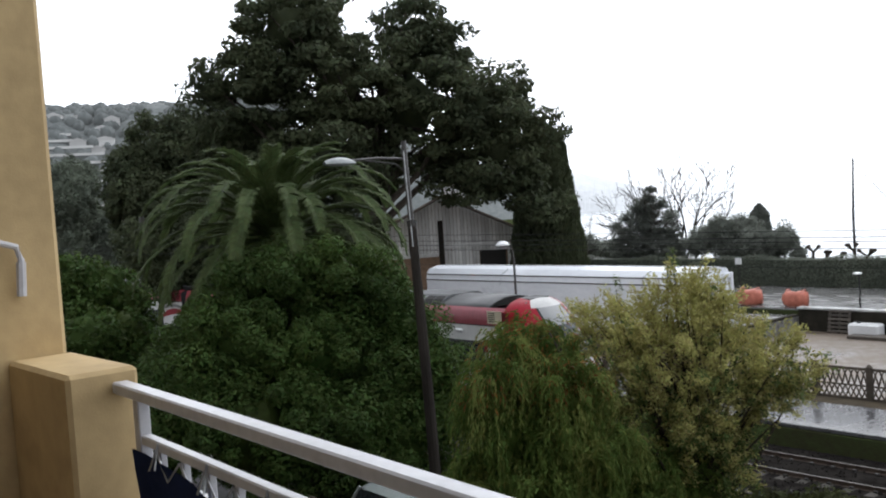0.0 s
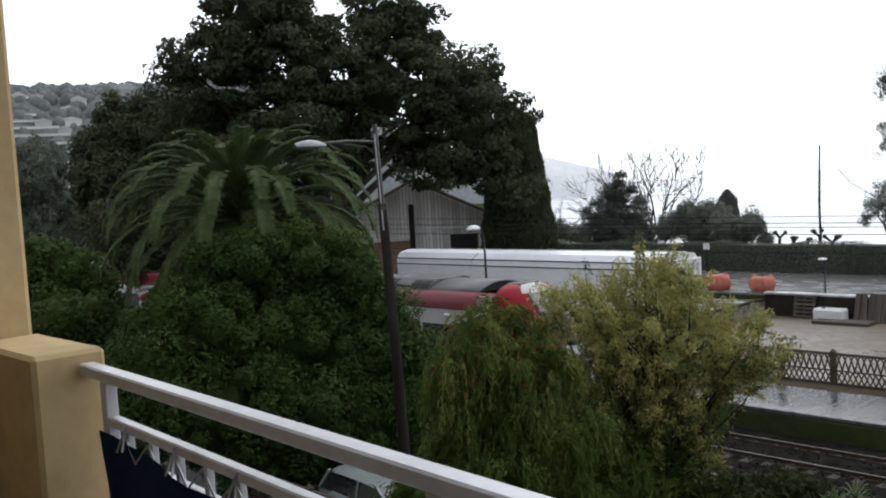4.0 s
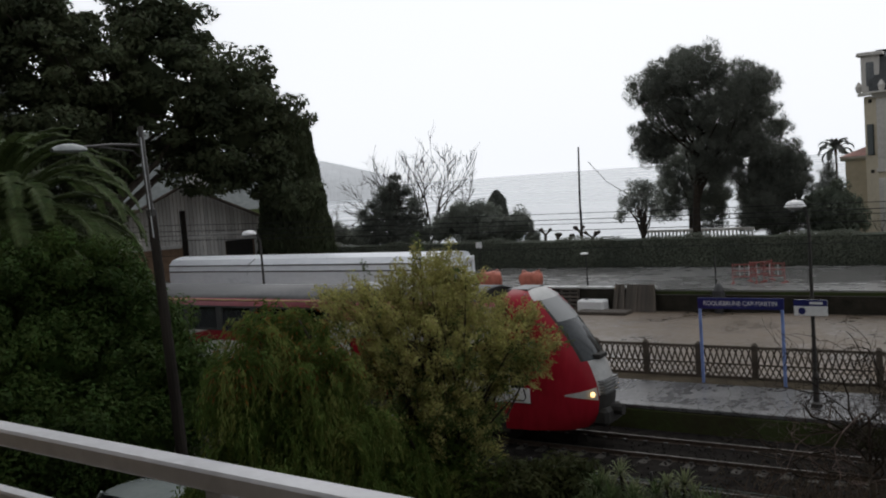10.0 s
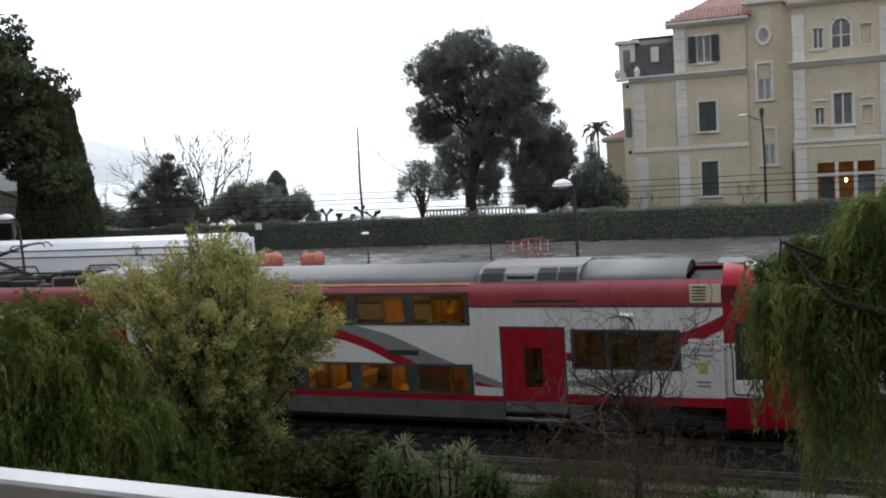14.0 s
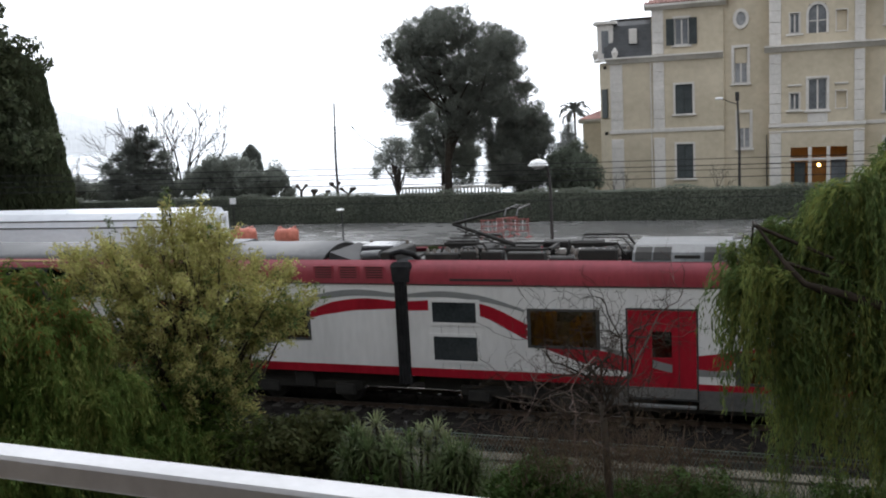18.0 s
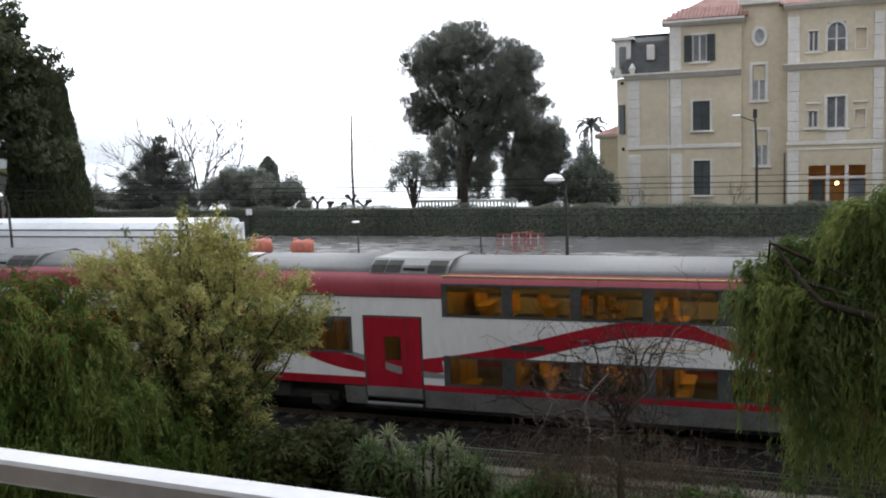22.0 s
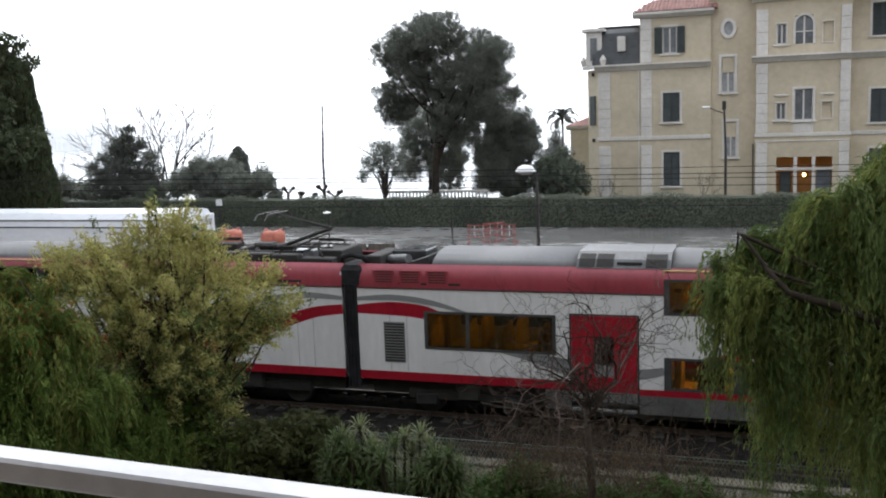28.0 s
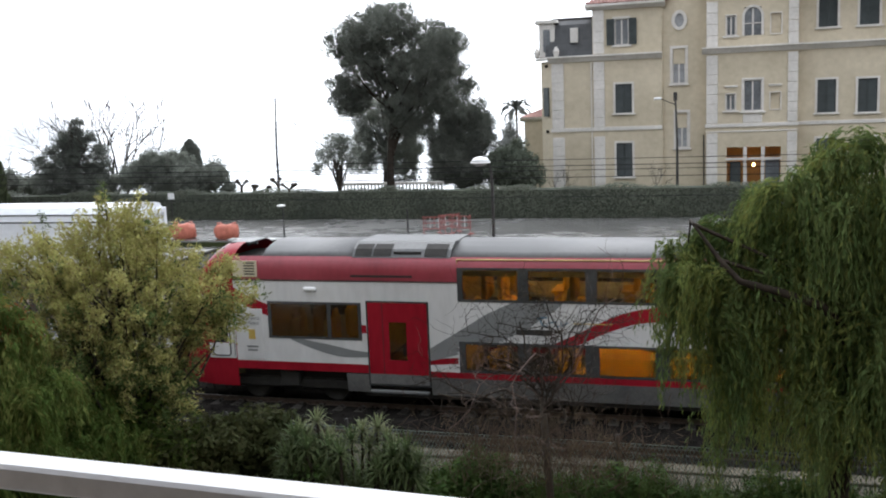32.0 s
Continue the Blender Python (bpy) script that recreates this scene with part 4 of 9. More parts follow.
def roof_gear(car, a, b, rng):
    """Boxes, bus bars and insulators on the low roof deck."""
    x = a
    while x < b - 0.5:
        w = rng.uniform(0.35, 1.1)
        y0 = rng.uniform(-1.0, -0.5)
        z1 = rng.uniform(4.14, 4.42)
        part("roof_box", Mesh().cbox(x, y0, 3.98, min(x + w, b), y0 + rng.uniform(0.4, 1.3), z1, 0.03), TR["under"] if rng.random() < 0.88 else MT["galv"], car)
        x += w + rng.uniform(0.05, 0.35)
    for y, z in ((-0.85, 4.46), (-0.5, 4.4), (0.6, 4.45)):
        part("bus_bar", Mesh().tube([(a + 0.2, y, z), (b - 0.4, y, z), (b - 0.15, y, z - 0.3)], 0.022, 6), TR["under"], car)
    for k in range(9):
        xx = a + (b - a) * (k + 0.5) / 9
        part("insulator", Mesh().lathe([(0.04, 3.98), (0.07, 4.03), (0.04, 4.08), (0.07, 4.13), (0.04, 4.18), (0.06, 4.24), (0.03, 4.38)], 10, (xx, rng.choice((-0.95, -0.85, -0.5)), 0)), TR["insul"], car)


def car_interior(car, a, b):
    """Two decks of seats under warm tubes."""
    part("upper_floor", Mesh().box(a, -1.33, 2.5, b, 1.33, 2.6), TR["floor"], car)
    part("lower_floor", Mesh().box(a, -1.33, 0.62, b, 1.33, 0.7), TR["floor"], car)
    part("interior_lining", Mesh().box(a, -1.3, 4.05, b, 1.3, 4.08).box(a, -1.3, 2.46, b, 1.3, 2.495).box(a - 0.03, -1.33, 0.7, a, 1.33, 4.08).box(b, -1.33, 0.7, b + 0.03, 1.33, 4.08), TR["inside"], car)
    for z, zf in ((4.0, 2.6), (2.42, 0.7)):
        part("ceiling_tube", Mesh().box(a + 0.1, -0.62, z, b - 0.1, -0.5, z + 0.03).box(a + 0.1, 0.5, z, b - 0.1, 0.62, z + 0.03), TR["lit"], car, "lit warm tube")
        x, i = a + 0.35, 0
        while x < b - 0.5:
            for y in (-0.78, 0.78):
                if (i * 7 + int(zf * 10) + (3 if y > 0 else 0)) % 5 > 1:
                    part("seat", SEAT, None, car, at=pose(x if i % 2 == 0 else x + 0.5, y, zf - 0.02, 0, 0, 0 if i % 2 == 0 else 180))
            x += 0.92
            i += 1


def end_interior(car, a, b):
    part("end_floor", Mesh().box(a, -1.33, 1.12, b, 1.33, 1.2), TR["floor"], car)
    part("end_lining", Mesh().box(a, -1.3, 3.3, b, 1.3, 3.34).box(a - 0.03, -1.33, 1.2, a, 1.33, 3.34).box(b, -1.33, 1.2, b + 0.03, 1.33, 3.34), TR["inside"], car)
    part("ceiling_tube", Mesh().box(a + 0.3, -0.1, 3.25, b - 0.3, -0.04, 3.28), TR["lit"], car, "lit warm tube")
    x, i = a + 0.4, 0
    while x < b - 0.5:
        for y in (-0.78, 0.78):
            part("seat", SEAT, None, car, at=pose(x, y, 1.2, 0, 0, 0 if i % 2 == 0 else 180))
        x += 1.0
        i += 1


def build_car(label, kind, seed):
    """One car, 26.7 m long, its middle at the origin; kind: front, middle, louvre (a middle car) or rear."""
    rng = np.random.default_rng(seed)
    car = thing("railcar", label, "railcar", "cars of the double-deck train")
    cab = kind in ("front", "rear")
    uL, uR = -13.38, (11.45 if cab else 13.38)
    dA, dB = -6.8, 6.75
    mL, mR = (-5.1, 5.1) if cab else (-5.35, 5.35)
    wa = (-10.15, -8.3) if kind == "front" else (-10.75, -8.1) if cab else (-11.5, -8.0)
    wb = (7.75, 10.45) if cab else (8.0, 12.4) if kind == "louvre" else (8.0, 10.8)
    for flip in (1, -1):
        holes = [(dA - 0.82, 0.74, dA + 0.82, 2.94), (dB - 0.82, 0.74, dB + 0.82, 2.94), (wa[0], 1.95, wa[1], 2.88), (wb[0], 1.95, wb[1], 2.88),
                 (mL, 3.05, mR, 3.6), (mL, 1.17, mR, 1.93)]
        m = Mesh()
        y0, y1 = sorted((flip * SIDE, flip * (SIDE + 0.06)))
        wall(m, uL, uR, 1.25, 3.5, y0, y1, holes)
        part("side_panel", m, TR["white"], car, "dirty white side panel")
        # crimson sill band: deeper at the ends, thin under the low windows
        for a, b, z0, z1 in ((uL, dA - 0.86, 1.02, 1.248), (dA + 0.86, dB - 0.86, 0.98, 1.135), (dB + 0.86, uR, 1.02, 1.248)):
            part("sill_band", Mesh().box(a, min(flip * (SIDE - 0.004), flip * (SIDE + 0.06)), z0, b, max(flip * (SIDE - 0.004), flip * (SIDE + 0.06)), z1), TR["red"], car, "crimson sill band")
        part("lower_panel", Mesh().box(dA + 0.86, y0, 1.137, mL, y1, 1.248), TR["white"], car)
        part("lower_panel", Mesh().box(mR, y0, 1.137, dB - 0.86, y1, 1.248), TR["white"], car)
        for a, b in ((dA - 1.5, dA - 0.86), (dA + 0.86, dB - 0.86), (dB + 0.86, dB + 1.5)):
            part("skirt", Mesh().prism([(flip * SIDE, 0.978), (flip * (SIDE + 0.06), 0.978), (flip * (SIDE + 0.12), 0.5), (flip * (SIDE + 0.08), 0.48)], "x", a, b), TR["skirt"], car, "grey skirt")
        # shoulder, red, and the gutter below it
        for a, b, z in ((uL, mL, 3.5), (mL, mR, 3.87), (mR, uR, 3.5)):
            prof = [(flip * y, zz) for y, zz in curve_through(shoulder(z), 4)]
            part("shoulder", sheet_along(prof, a, b), TR["rose"], car, "faded red roof shoulder", smooth=False)
        for a, b in ((uL, mL), (mR, uR)):
            part("gutter", Mesh().box(a, min(flip * (SIDE - 0.02), flip * (SIDE + 0.01)), 3.485, b, max(flip * (SIDE - 0.02), flip * (SIDE + 0.01)), 3.515), TR["under"], car)
            part("access_flap", Mesh().box(a + 1.2, min(flip * 1.385, flip * 1.402), 3.6, a + 2.9, max(flip * 1.385, flip * 1.402), 3.66), TR["under"], car)
        if kind == "rear":
            for i in (2, 3):
                w0 = mL + (mR - mL) / 6 * i
                part("curtain", Mesh().box(w0 + 0.18, min(flip * 1.36, flip * 1.35), 1.2, w0 + (mR - mL) / 6 - 0.18, max(flip * 1.36, flip * 1.35), 1.9), TR["curtain"], car, "drawn amber curtain lit from inside")
                # extra light source, added only to brighten the curtain
                part("window_tube", Mesh().box(w0 + 0.2, min(flip * 1.2, flip * 1.06), 2.3, w0 + (mR - mL) / 6 - 0.2, max(flip * 1.2, flip * 1.06), 2.33), TR["lit"], car, "added tube that brightens the drawn curtain")
        n = 6
        pw = (mR - mL) / n
        window_band(car, mL, 3.0, mR, 3.88, [(mL + pw * i + 0.14, mL + pw * (i + 1) - 0.14) for i in range(n)], flip, 0.16)
        window_band(car, mL, 1.14, mR, 1.96, [(mL + pw * i + 0.17, mL + pw * (i + 1) - 0.17) for i in range(n)], flip)
        for a, b in (wa, wb):
            k = a + (b - a) * 0.34
            window_band(car, a, 1.9, b, 2.92, [(a + 0.09, k - 0.05), (k + 0.05, b - 0.09)] if b - a > 2 else [(a + 0.09, b - 0.09)], flip)
        car_door(car, dA, flip)
        car_door(car, dB, flip)
        y = SIDE - 0.004
        gaps = holes[2:]
        if kind == "louvre":
            swoosh("red_swoosh", RED_SWOOSH[:4], 0.36, y, flip, gaps, TR["red"], car, "crimson livery swoosh")
            swoosh("red_swoosh", RED_SWOOSH[8:], 0.42, y, flip, gaps, TR["red"], car, "crimson livery swoosh")
            swoosh("red_swoosh", [(7.62, 1.36), (8.3, 1.42), (9.2, 1.6), (10.2, 1.9)], 0.3, y, flip, gaps, TR["red"], car, "crimson livery swoosh")
        else:
            swoosh("red_swoosh", REAR_RED if kind == "rear" else RED_SWOOSH, 0.42, y, flip, gaps, TR["red"], car, "crimson livery swoosh")
        for g, w in zip(REAR_GREY if kind == "rear" else LOUVRE_GREY if kind == "louvre" else GREY_SWOOSH, (0.16, 0.36 if kind == "louvre" else 0.2, 0.78 if kind == "rear" else 0.42, 0.26)):
            swoosh("grey_swoosh", g, w, y - 0.003, flip, gaps, TR["grey"], car, "grey livery swoosh")
        if not cab:
            swoosh("red_swoosh", END_RED, 0.32, y, flip, gaps, TR["red"], car, "crimson livery swoosh")
            swoosh("grey_swoosh", END_GREY, 0.17, y - 0.003, flip, gaps, TR["grey"], car, "grey livery swoosh")
        else:
            swoosh("red_swoosh", [(10.3, 2.62), (10.7, 2.76), (11.2, 2.98), (11.6, 3.2)], 0.3, y, flip, gaps, TR["red"], car, "crimson livery swoosh", False)
        part("red_dash", Mesh().box(7.62, *sorted((flip * (SIDE - 0.004), flip * (SIDE + 0.004)))[:1], 2.1, 7.75, sorted((flip * (SIDE - 0.004), flip * (SIDE + 0.004)))[1], 2.32), TR["red"], car)
        for a in (-3.5, 2.7):
            part("side_vent", Mesh().box(a, min(flip * 1.39, flip * 1.412), 2.18, a + 0.9, max(flip * 1.39, flip * 1.412), 2.32), TR["under"], car)
        # emblem on the side: short blue strokes and a thin gold line
        ya, yb = sorted((flip * (SIDE - 0.010), flip * (SIDE - 0.002)))
        ex, lx, ez, ym = (2.65, 1.2, 0.0, (ya + yb) / 2) if kind == "rear" else (-1.3, -0.7, -0.12, (ya + yb) / 2)
        strokes = Mesh()
        for line in (((0.34, 2.6), (0.28, 2.44), (0.16, 2.42)), ((0.42, 2.62), (0.15, 2.64)), ((0.14, 2.5), (-0.06, 2.54), (-0.02, 2.44), (-0.14, 2.42)), ((-0.18, 2.54), (-0.22, 2.42), (-0.36, 2.52))):
            strokes.tube([(ex + (a if kind == "rear" else -a), ym, b + ez) for a, b in line], 0.018, 5)
        part("emblem", strokes, TR["blue"], car, "small blue emblem of curved strokes")
        part("emblem_line", Mesh().box(lx, ya, 2.49 + ez, lx + (0.95 if kind == "rear" else 2.0), yb, 2.515 + ez), TR["gold"], car)
        part("marker_lamp", Mesh().cbox(8.98, min(flip * 1.38, flip * 1.47), 3.2, 9.36, max(flip * 1.38, flip * 1.47), 3.33, 0.04), MT["enamel"], car, "white oval marker lamp")
        if kind == "front":
            for z0, z1 in ((2.42, 3.12), (1.4, 2.2)):
                fr = Mesh()
                wall(fr, -12.8, -11.4, z0, z1, *sorted((flip * (SIDE - 0.02), flip * (SIDE + 0.02))), [(-12.7, z0 + 0.08, -11.5, z1 - 0.08)])
                f = part("service_window", fr, TR["white"], car)
                part("dark_pane", Mesh().box(-12.7, *sorted((flip * (SIDE - 0.012), flip * (SIDE - 0.002)))[:1], z0 + 0.08, -11.5, sorted((flip * (SIDE - 0.012), flip * (SIDE - 0.002)))[1], z1 - 0.08), TR["screen"], f)
        if kind == "louvre":
            f = part("louvre", Mesh().box(-12.65, min(flip * 1.39, flip * 1.41), 1.5, -12.05, max(flip * 1.39, flip * 1.41), 2.6), TR["grey"], car)
            for i in range(14):
                part("slat", Mesh().box(-12.63, min(flip * 1.41, flip * 1.42), 1.53 + i * 0.076, -12.07, max(flip * 1.41, flip * 1.42), 1.57 + i * 0.076), TR["under"], f)
        for x in (uL + 0.9, -12.0):
            part("panel_joint", Mesh().box(x, min(flip * 1.39, flip * 1.403), 1.26, x + 0.012, max(flip * 1.39, flip * 1.403), 2.78), TR["grey"], car)
    # roof
    units = ((5.3, 8.0, True), (-7.5, -5.2, False))
    r0, r1 = (-5.2, 10.6) if cab else (-11.3, 11.2)
    cuts = [(r0, units[1][0] if not cab else r0), (units[1][1], units[0][0]), (units[0][1], r1)]
    for a, b in cuts:
        if b - a > 0.2:
            part("roof", sheet_along(ROOF, a, b, 0.05), TR["roof"], car, "wet grey curved roof", smooth=True)
            part("roof_end", Mesh().prism([(y * 0.985, z - 0.012) for y, z in ROOF], "x", a + 0.06, a + 0.1), TR["under"], car)
            part("roof_end", Mesh().prism([(y * 0.985, z - 0.012) for y, z in ROOF], "x", b - 0.1, b - 0.06), TR["under"], car)
    for a, b, tu in units:
        roof_unit(car, a, b, tu)
    for a, b in ((uL, r0 if not cab else -7.5), (r1, uR if not cab else 12.0)):
        part("roof_deck", Mesh().box(a, -1.22, 3.9, b, 1.22, 3.98), TR["under"], car)
    if cab:
        pantograph(car, -10.75, -1)
        roof_gear(car, -9.2, -7.6, rng)
        roof_gear(car, -13.0, -11.3, rng)
        for s in (1, -1):
            x = -12.95
            while x < -7.9:
                w = min(rng.uniform(0.4, 1.0), -7.62 - x)
                part("roof_box", Mesh().cbox(x, min(s * 0.66, s * rng.uniform(0.98, 1.1)), 3.98, x + w, max(s * 0.66, s * 1.04), rng.uniform(4.16, 4.4), 0.03), TR["under"], car)
                x += w + rng.uniform(0.02, 0.16)
            part("bus_bar", Mesh().tube([(-12.6, s * 0.85, 4.2), (-12.45, s * 0.85, 4.5), (-11.4, s * 0.85, 4.5), (-11.2, s * 0.85, 4.2)], 0.035, 6).tube([(-9.2, s * 0.85, 4.2), (-9.05, s * 0.85, 4.5), (-7.9, s * 0.85, 4.5), (-7.7, s * 0.85, 4.2)], 0.035, 6), TR["under"], car)
        for k, x in enumerate((-9.4, -8.9, -8.4)):
            part("capacitor", Mesh().lathe([(0.09, 3.98), (0.13, 4.05), (0.09, 4.12), (0.13, 4.19), (0.09, 4.3)], 12, (x, -0.4, 0)), TR["insul"], car)
    else:
        for s in (1, -1):
            # behind the roof's end: a sloping plate, a wet silencer and a black box over the coupling
            plate = [(11.3, 3.99), (11.35, 4.3), (12.1, 4.06), (12.1, 3.99)] if s > 0 else [(-11.4, 3.99), (-11.45, 4.3), (-12.2, 4.06), (-12.2, 3.99)]
            part("sloping_plate", Mesh().prism(plate, "y", -1.05, 0.9), TR["plate"], car, "wet dark sloping roof plate")
            xx = 12.45 * s
            part("silencer", Mesh().tube([(xx - 0.4, -0.35, 4.1), (xx + 0.35, -0.8, 4.2)], 0.13, 12), TR["silver"], car, "wet metal silencer")
            part("roof_box", Mesh().cbox(12.35 * s - 0.5, -0.1, 3.98, 12.35 * s + 0.5, 0.9, 4.34, 0.04), TR["wetlid"], car)
            part("end_box", Mesh().cbox(13.05 * s - 0.22, -1.0, 3.98, 13.05 * s + 0.22, 0.6, 4.3, 0.03), TR["under"], car)
        for a in (12.5, 11.75, 11.0):
            red_grille(car, a, a + 0.6, TR["rose"])
            red_grille(car, -a - 0.4, -a + 0.2, TR["rose"])
    part("underframe", Mesh().box(uL + 0.2, -1.0, 0.55, -7.8, 1.0, 1.0).box(-7.8, -1.2, 0.34, 7.8, 1.2, 0.6).box(7.8, -1.0, 0.55, uR, 1.0, 1.0), TR["under"], car)
    for u in (-10.4, 10.0 if cab else 10.4):
        bogie(car, u)
    car_interior(car, mL, mR)
    end_interior(car, wa[0] - 0.3, wa[1] + 0.3)
    end_interior(car, wb[0] - 0.3, wb[1] + 0.3)
    part("end_wall", Mesh().box(uL, -1.38, 1.0, uL + 0.05, 1.38, 3.9), TR["white"], car)
    if not cab:
        part("end_wall", Mesh().box(uR - 0.05, -1.38, 1.0, uR, 1.38, 3.9), TR["white"], car)
    if kind != "rear":
        # bellows to the next car
        g = part("gangway", Mesh().cbox(-13.73, -1.405, 0.8, -13.37, 1.405, 3.55, 0.05), TR["rubber"], car, "black rubber gangway bellows")
        for i in range(4):
            x = -13.74 + i * 0.096
            part("fold", Mesh().cbox(x, -1.44, 0.75, x + 0.062, 1.44, 3.6, 0.03), TR["rubber"], g)
        part("cable_box", Mesh().cbox(-13.9, -1.42, 3.45, -13.2, -0.4, 4.08, 0.12), TR["rubber"], g)
        part("cable_loop", Mesh().tube([(-13.1, -0.9, 4.0), (-13.25, -1.2, 4.28), (-13.55, -1.3, 4.36), (-13.85, -1.2, 4.28), (-14.0, -0.9, 4.0)], 0.07, 8), TR["rubber"], g)
    if cab:
        build_nose(car, kind)
    return car


def build_nose(car, kind):
    """The rounded driving end, from u = 11.45 forward."""
    u0 = 11.45
    ks = [0.5, 0.7, 0.95, 1.3, 1.65, 1.8, 2.1, 2.4, 2.42, 2.7, 3.0, 3.3, 3.6, 3.9, 4.1, 4.25, 4.34, 4.4]
    zs = [0.5, 0.7, 0.95, 1.2, 1.3, 1.37, 1.44, 1.51, 1.58, 1.65, 1.72, 1.8, 2.0, 2.2, 2.4, 2.7, 3.0, 3.3, 3.5, 3.7, 3.9, 4.1, 4.25, 4.34, 4.4]
    nose_line = [13.75, 14.0, 14.12, 14.18, 14.15, 14.12, 14.02, 13.88, 13.87, 13.7, 13.48, 13.24, 12.98, 12.68, 12.46, 12.25, 12.1, 11.9]
    tip = np.interp(zs, ks, nose_line)
    half = np.interp(zs, ks, [1.36, 1.38, 1.4, 1.4, 1.4, 1.4, 1.4, 1.4, 1.4, 1.4, 1.4, 1.4, 1.395, 1.33, 1.22, 1.02, 0.8, 0.5])
    n = 44

    def at(i, k):
        th = math.pi * k / n
        c, s = math.cos(th), math.sin(th)
        e = 2 / 2.25
        return (u0 + (tip[i] - u0) * abs(s) ** e, -math.copysign(abs(c) ** e, c) * half[i], zs[i])
    groups = {"nose_shell": [], "windscreen": [], "sun_screen": [], "screen_seal": [], "front_panel": [], "hood": []}
    for i in range(len(zs) - 1):
        for k in range(n):
            mid = abs(k + 0.5 - n / 2)
            z = (zs[i] + zs[i + 1]) / 2
            # upper part of the windscreen takes a paler grey than the rest
            if 2.4 < z < 4.1 and mid < 6:
                g = "sun_screen" if z > 3.5 else "windscreen"
            elif 2.4 < z < 4.1 and mid < 6.8:
                g = "screen_seal"
            elif 1.44 < z < 2.42 and mid < 5.5:
                g = "front_panel"
            elif z > 4.1 and mid < 9:
                g = "hood"
            # low middle of the closed shell is blackened to stand for the coupler opening
            elif z < 1.44 and mid < 5.5:
                g = "screen_seal"
            else:
                g = "nose_shell"
            groups[g].append((i, k))
    mats = {"nose_shell": TR["red"], "windscreen": TR["screen"], "sun_screen": TR["grey"], "screen_seal": TR["under"], "front_panel": TR["pale"], "hood": TR["pale"]}
    shell = None
    for name, cells in groups.items():
        m = Mesh()
        idx = {}
        fs = []
        for i, k in cells:
            q = []
            for a, b in ((i, k), (i, k + 1), (i + 1, k + 1), (i + 1, k)):
                if (a, b) not in idx:
                    idx[a, b] = len(m.v)
                    m.v.append(at(a, b))
                q.append(idx[a, b])
            fs.append(tuple(q))
        m.f = fs
        o = part(name, m, mats[name], car, {"nose_shell": "crimson rounded nose", "windscreen": "dark raked windscreen", "sun_screen": "grey upper band of the windscreen", "screen_seal": "black rubber seal and blackened coupler bay", "front_panel": "pale panel below the windscreen", "hood": "pale hood above the windscreen"}[name], smooth=True)
        shell = shell or o
    part("nose_roof", Mesh().box(11.3, -0.5, 4.36, 11.95, 0.5, 4.4), TR["silver"], car)
    part("coupler", Mesh().cbox(13.7, -0.55, 0.55, 14.25, 0.55, 1.05, 0.1).tube([(14.0, 0, 0.95), (14.5, 0, 0.95)], 0.16, 10), TR["under"], car, "dark automatic coupler")
    fp = Mesh()
    for j in range(5):
        z = 1.46 + j * 0.085
        fp.box(14.02 - j * 0.012, -0.5, z, 14.21 - j * 0.012, 0.5, z + 0.035)
    part("grille_bar", fp, TR["silver"], car)
    part("wiper", Mesh().tube([(13.93, 0.0, 2.46), (13.62, -0.25, 3.1)], 0.018, 5).cbox(13.76, -0.3, 2.4, 13.99, 0.25, 2.54, 0.02), TR["under"], car)
    for s in (1, -1):
        rows = []
        for j in range(9):
            th = math.pi * (0.5 + (5.3 + 7.2 * j / 8) / n * s)
            c, sn, h = math.cos(th), math.sin(th), 0.19 * (1 - j / 8.2)
            rows.append([(u0 + 0.012 + (np.interp(z, ks, nose_line) - u0) * sn ** 0.89, math.copysign(abs(c) ** 0.89, c) * 1.412, z) for z in np.linspace(1.5 - h, 1.53 + h * 0.8, 5)])
        part("headlight", Mesh().grid(rows), TR["pale"], car, "wedge-shaped silver headlamp", smooth=True)
        if kind == "front":
            part("bulb", Mesh().lathe([(0.0, -0.03), (0.075, 0.0), (0.06, 0.05), (0, 0.07)], 10, m=Euler((0, radians(78), radians(-35 * s))).to_matrix()), TR["lamp"], car, "lit amber bulb", at=(13.93, -s * 0.75, 1.5))
        # driver's door and its rail
        y0, y1 = sorted((-s * 1.36, -s * 1.41))
        part("cab_door_recess", Mesh().cbox(11.7, y0, 1.72, 12.12, y1, 3.1, 0.02), TR["under"], car)
        part("cab_door_panel", Mesh().cbox(11.46, y0, 1.28, 12.3, y1, 1.715, 0.02), TR["white"], car, "white panel below the cab door")
        part("door_seal", Mesh().tube([(11.6, -s * 1.412, 2.75), (11.64, -s * 1.412, 2.2), (11.64, -s * 1.412, 1.42), (11.7, -s * 1.412, 1.36), (12.1, -s * 1.412, 1.36), (12.18, -s * 1.412, 1.45), (12.12, -s * 1.412, 1.7)], 0.018, 6), TR["under"], car)
        part("cab_door_frame", Mesh().box(11.46, y0, 1.717, 11.697, y1, 2.6), TR["white"], car)
        part("cab_panel", Mesh().cbox(10.62, y0 - 0.004, 1.3, 11.3, y1 + 0.004, 2.7, 0.01), TR["white"], car, "white notice panel")
        for body, w, z in (("Principaut\u00e9", 0.5, 2.44), ("de Monaco", 0.44, 2.3)):
            written(body, w, 0.12 if body[0] == "P" else 0.1, pose(10.96, -s * 1.421, z, 90, 0, 0 if s > 0 else 180), TR["grey"], car)
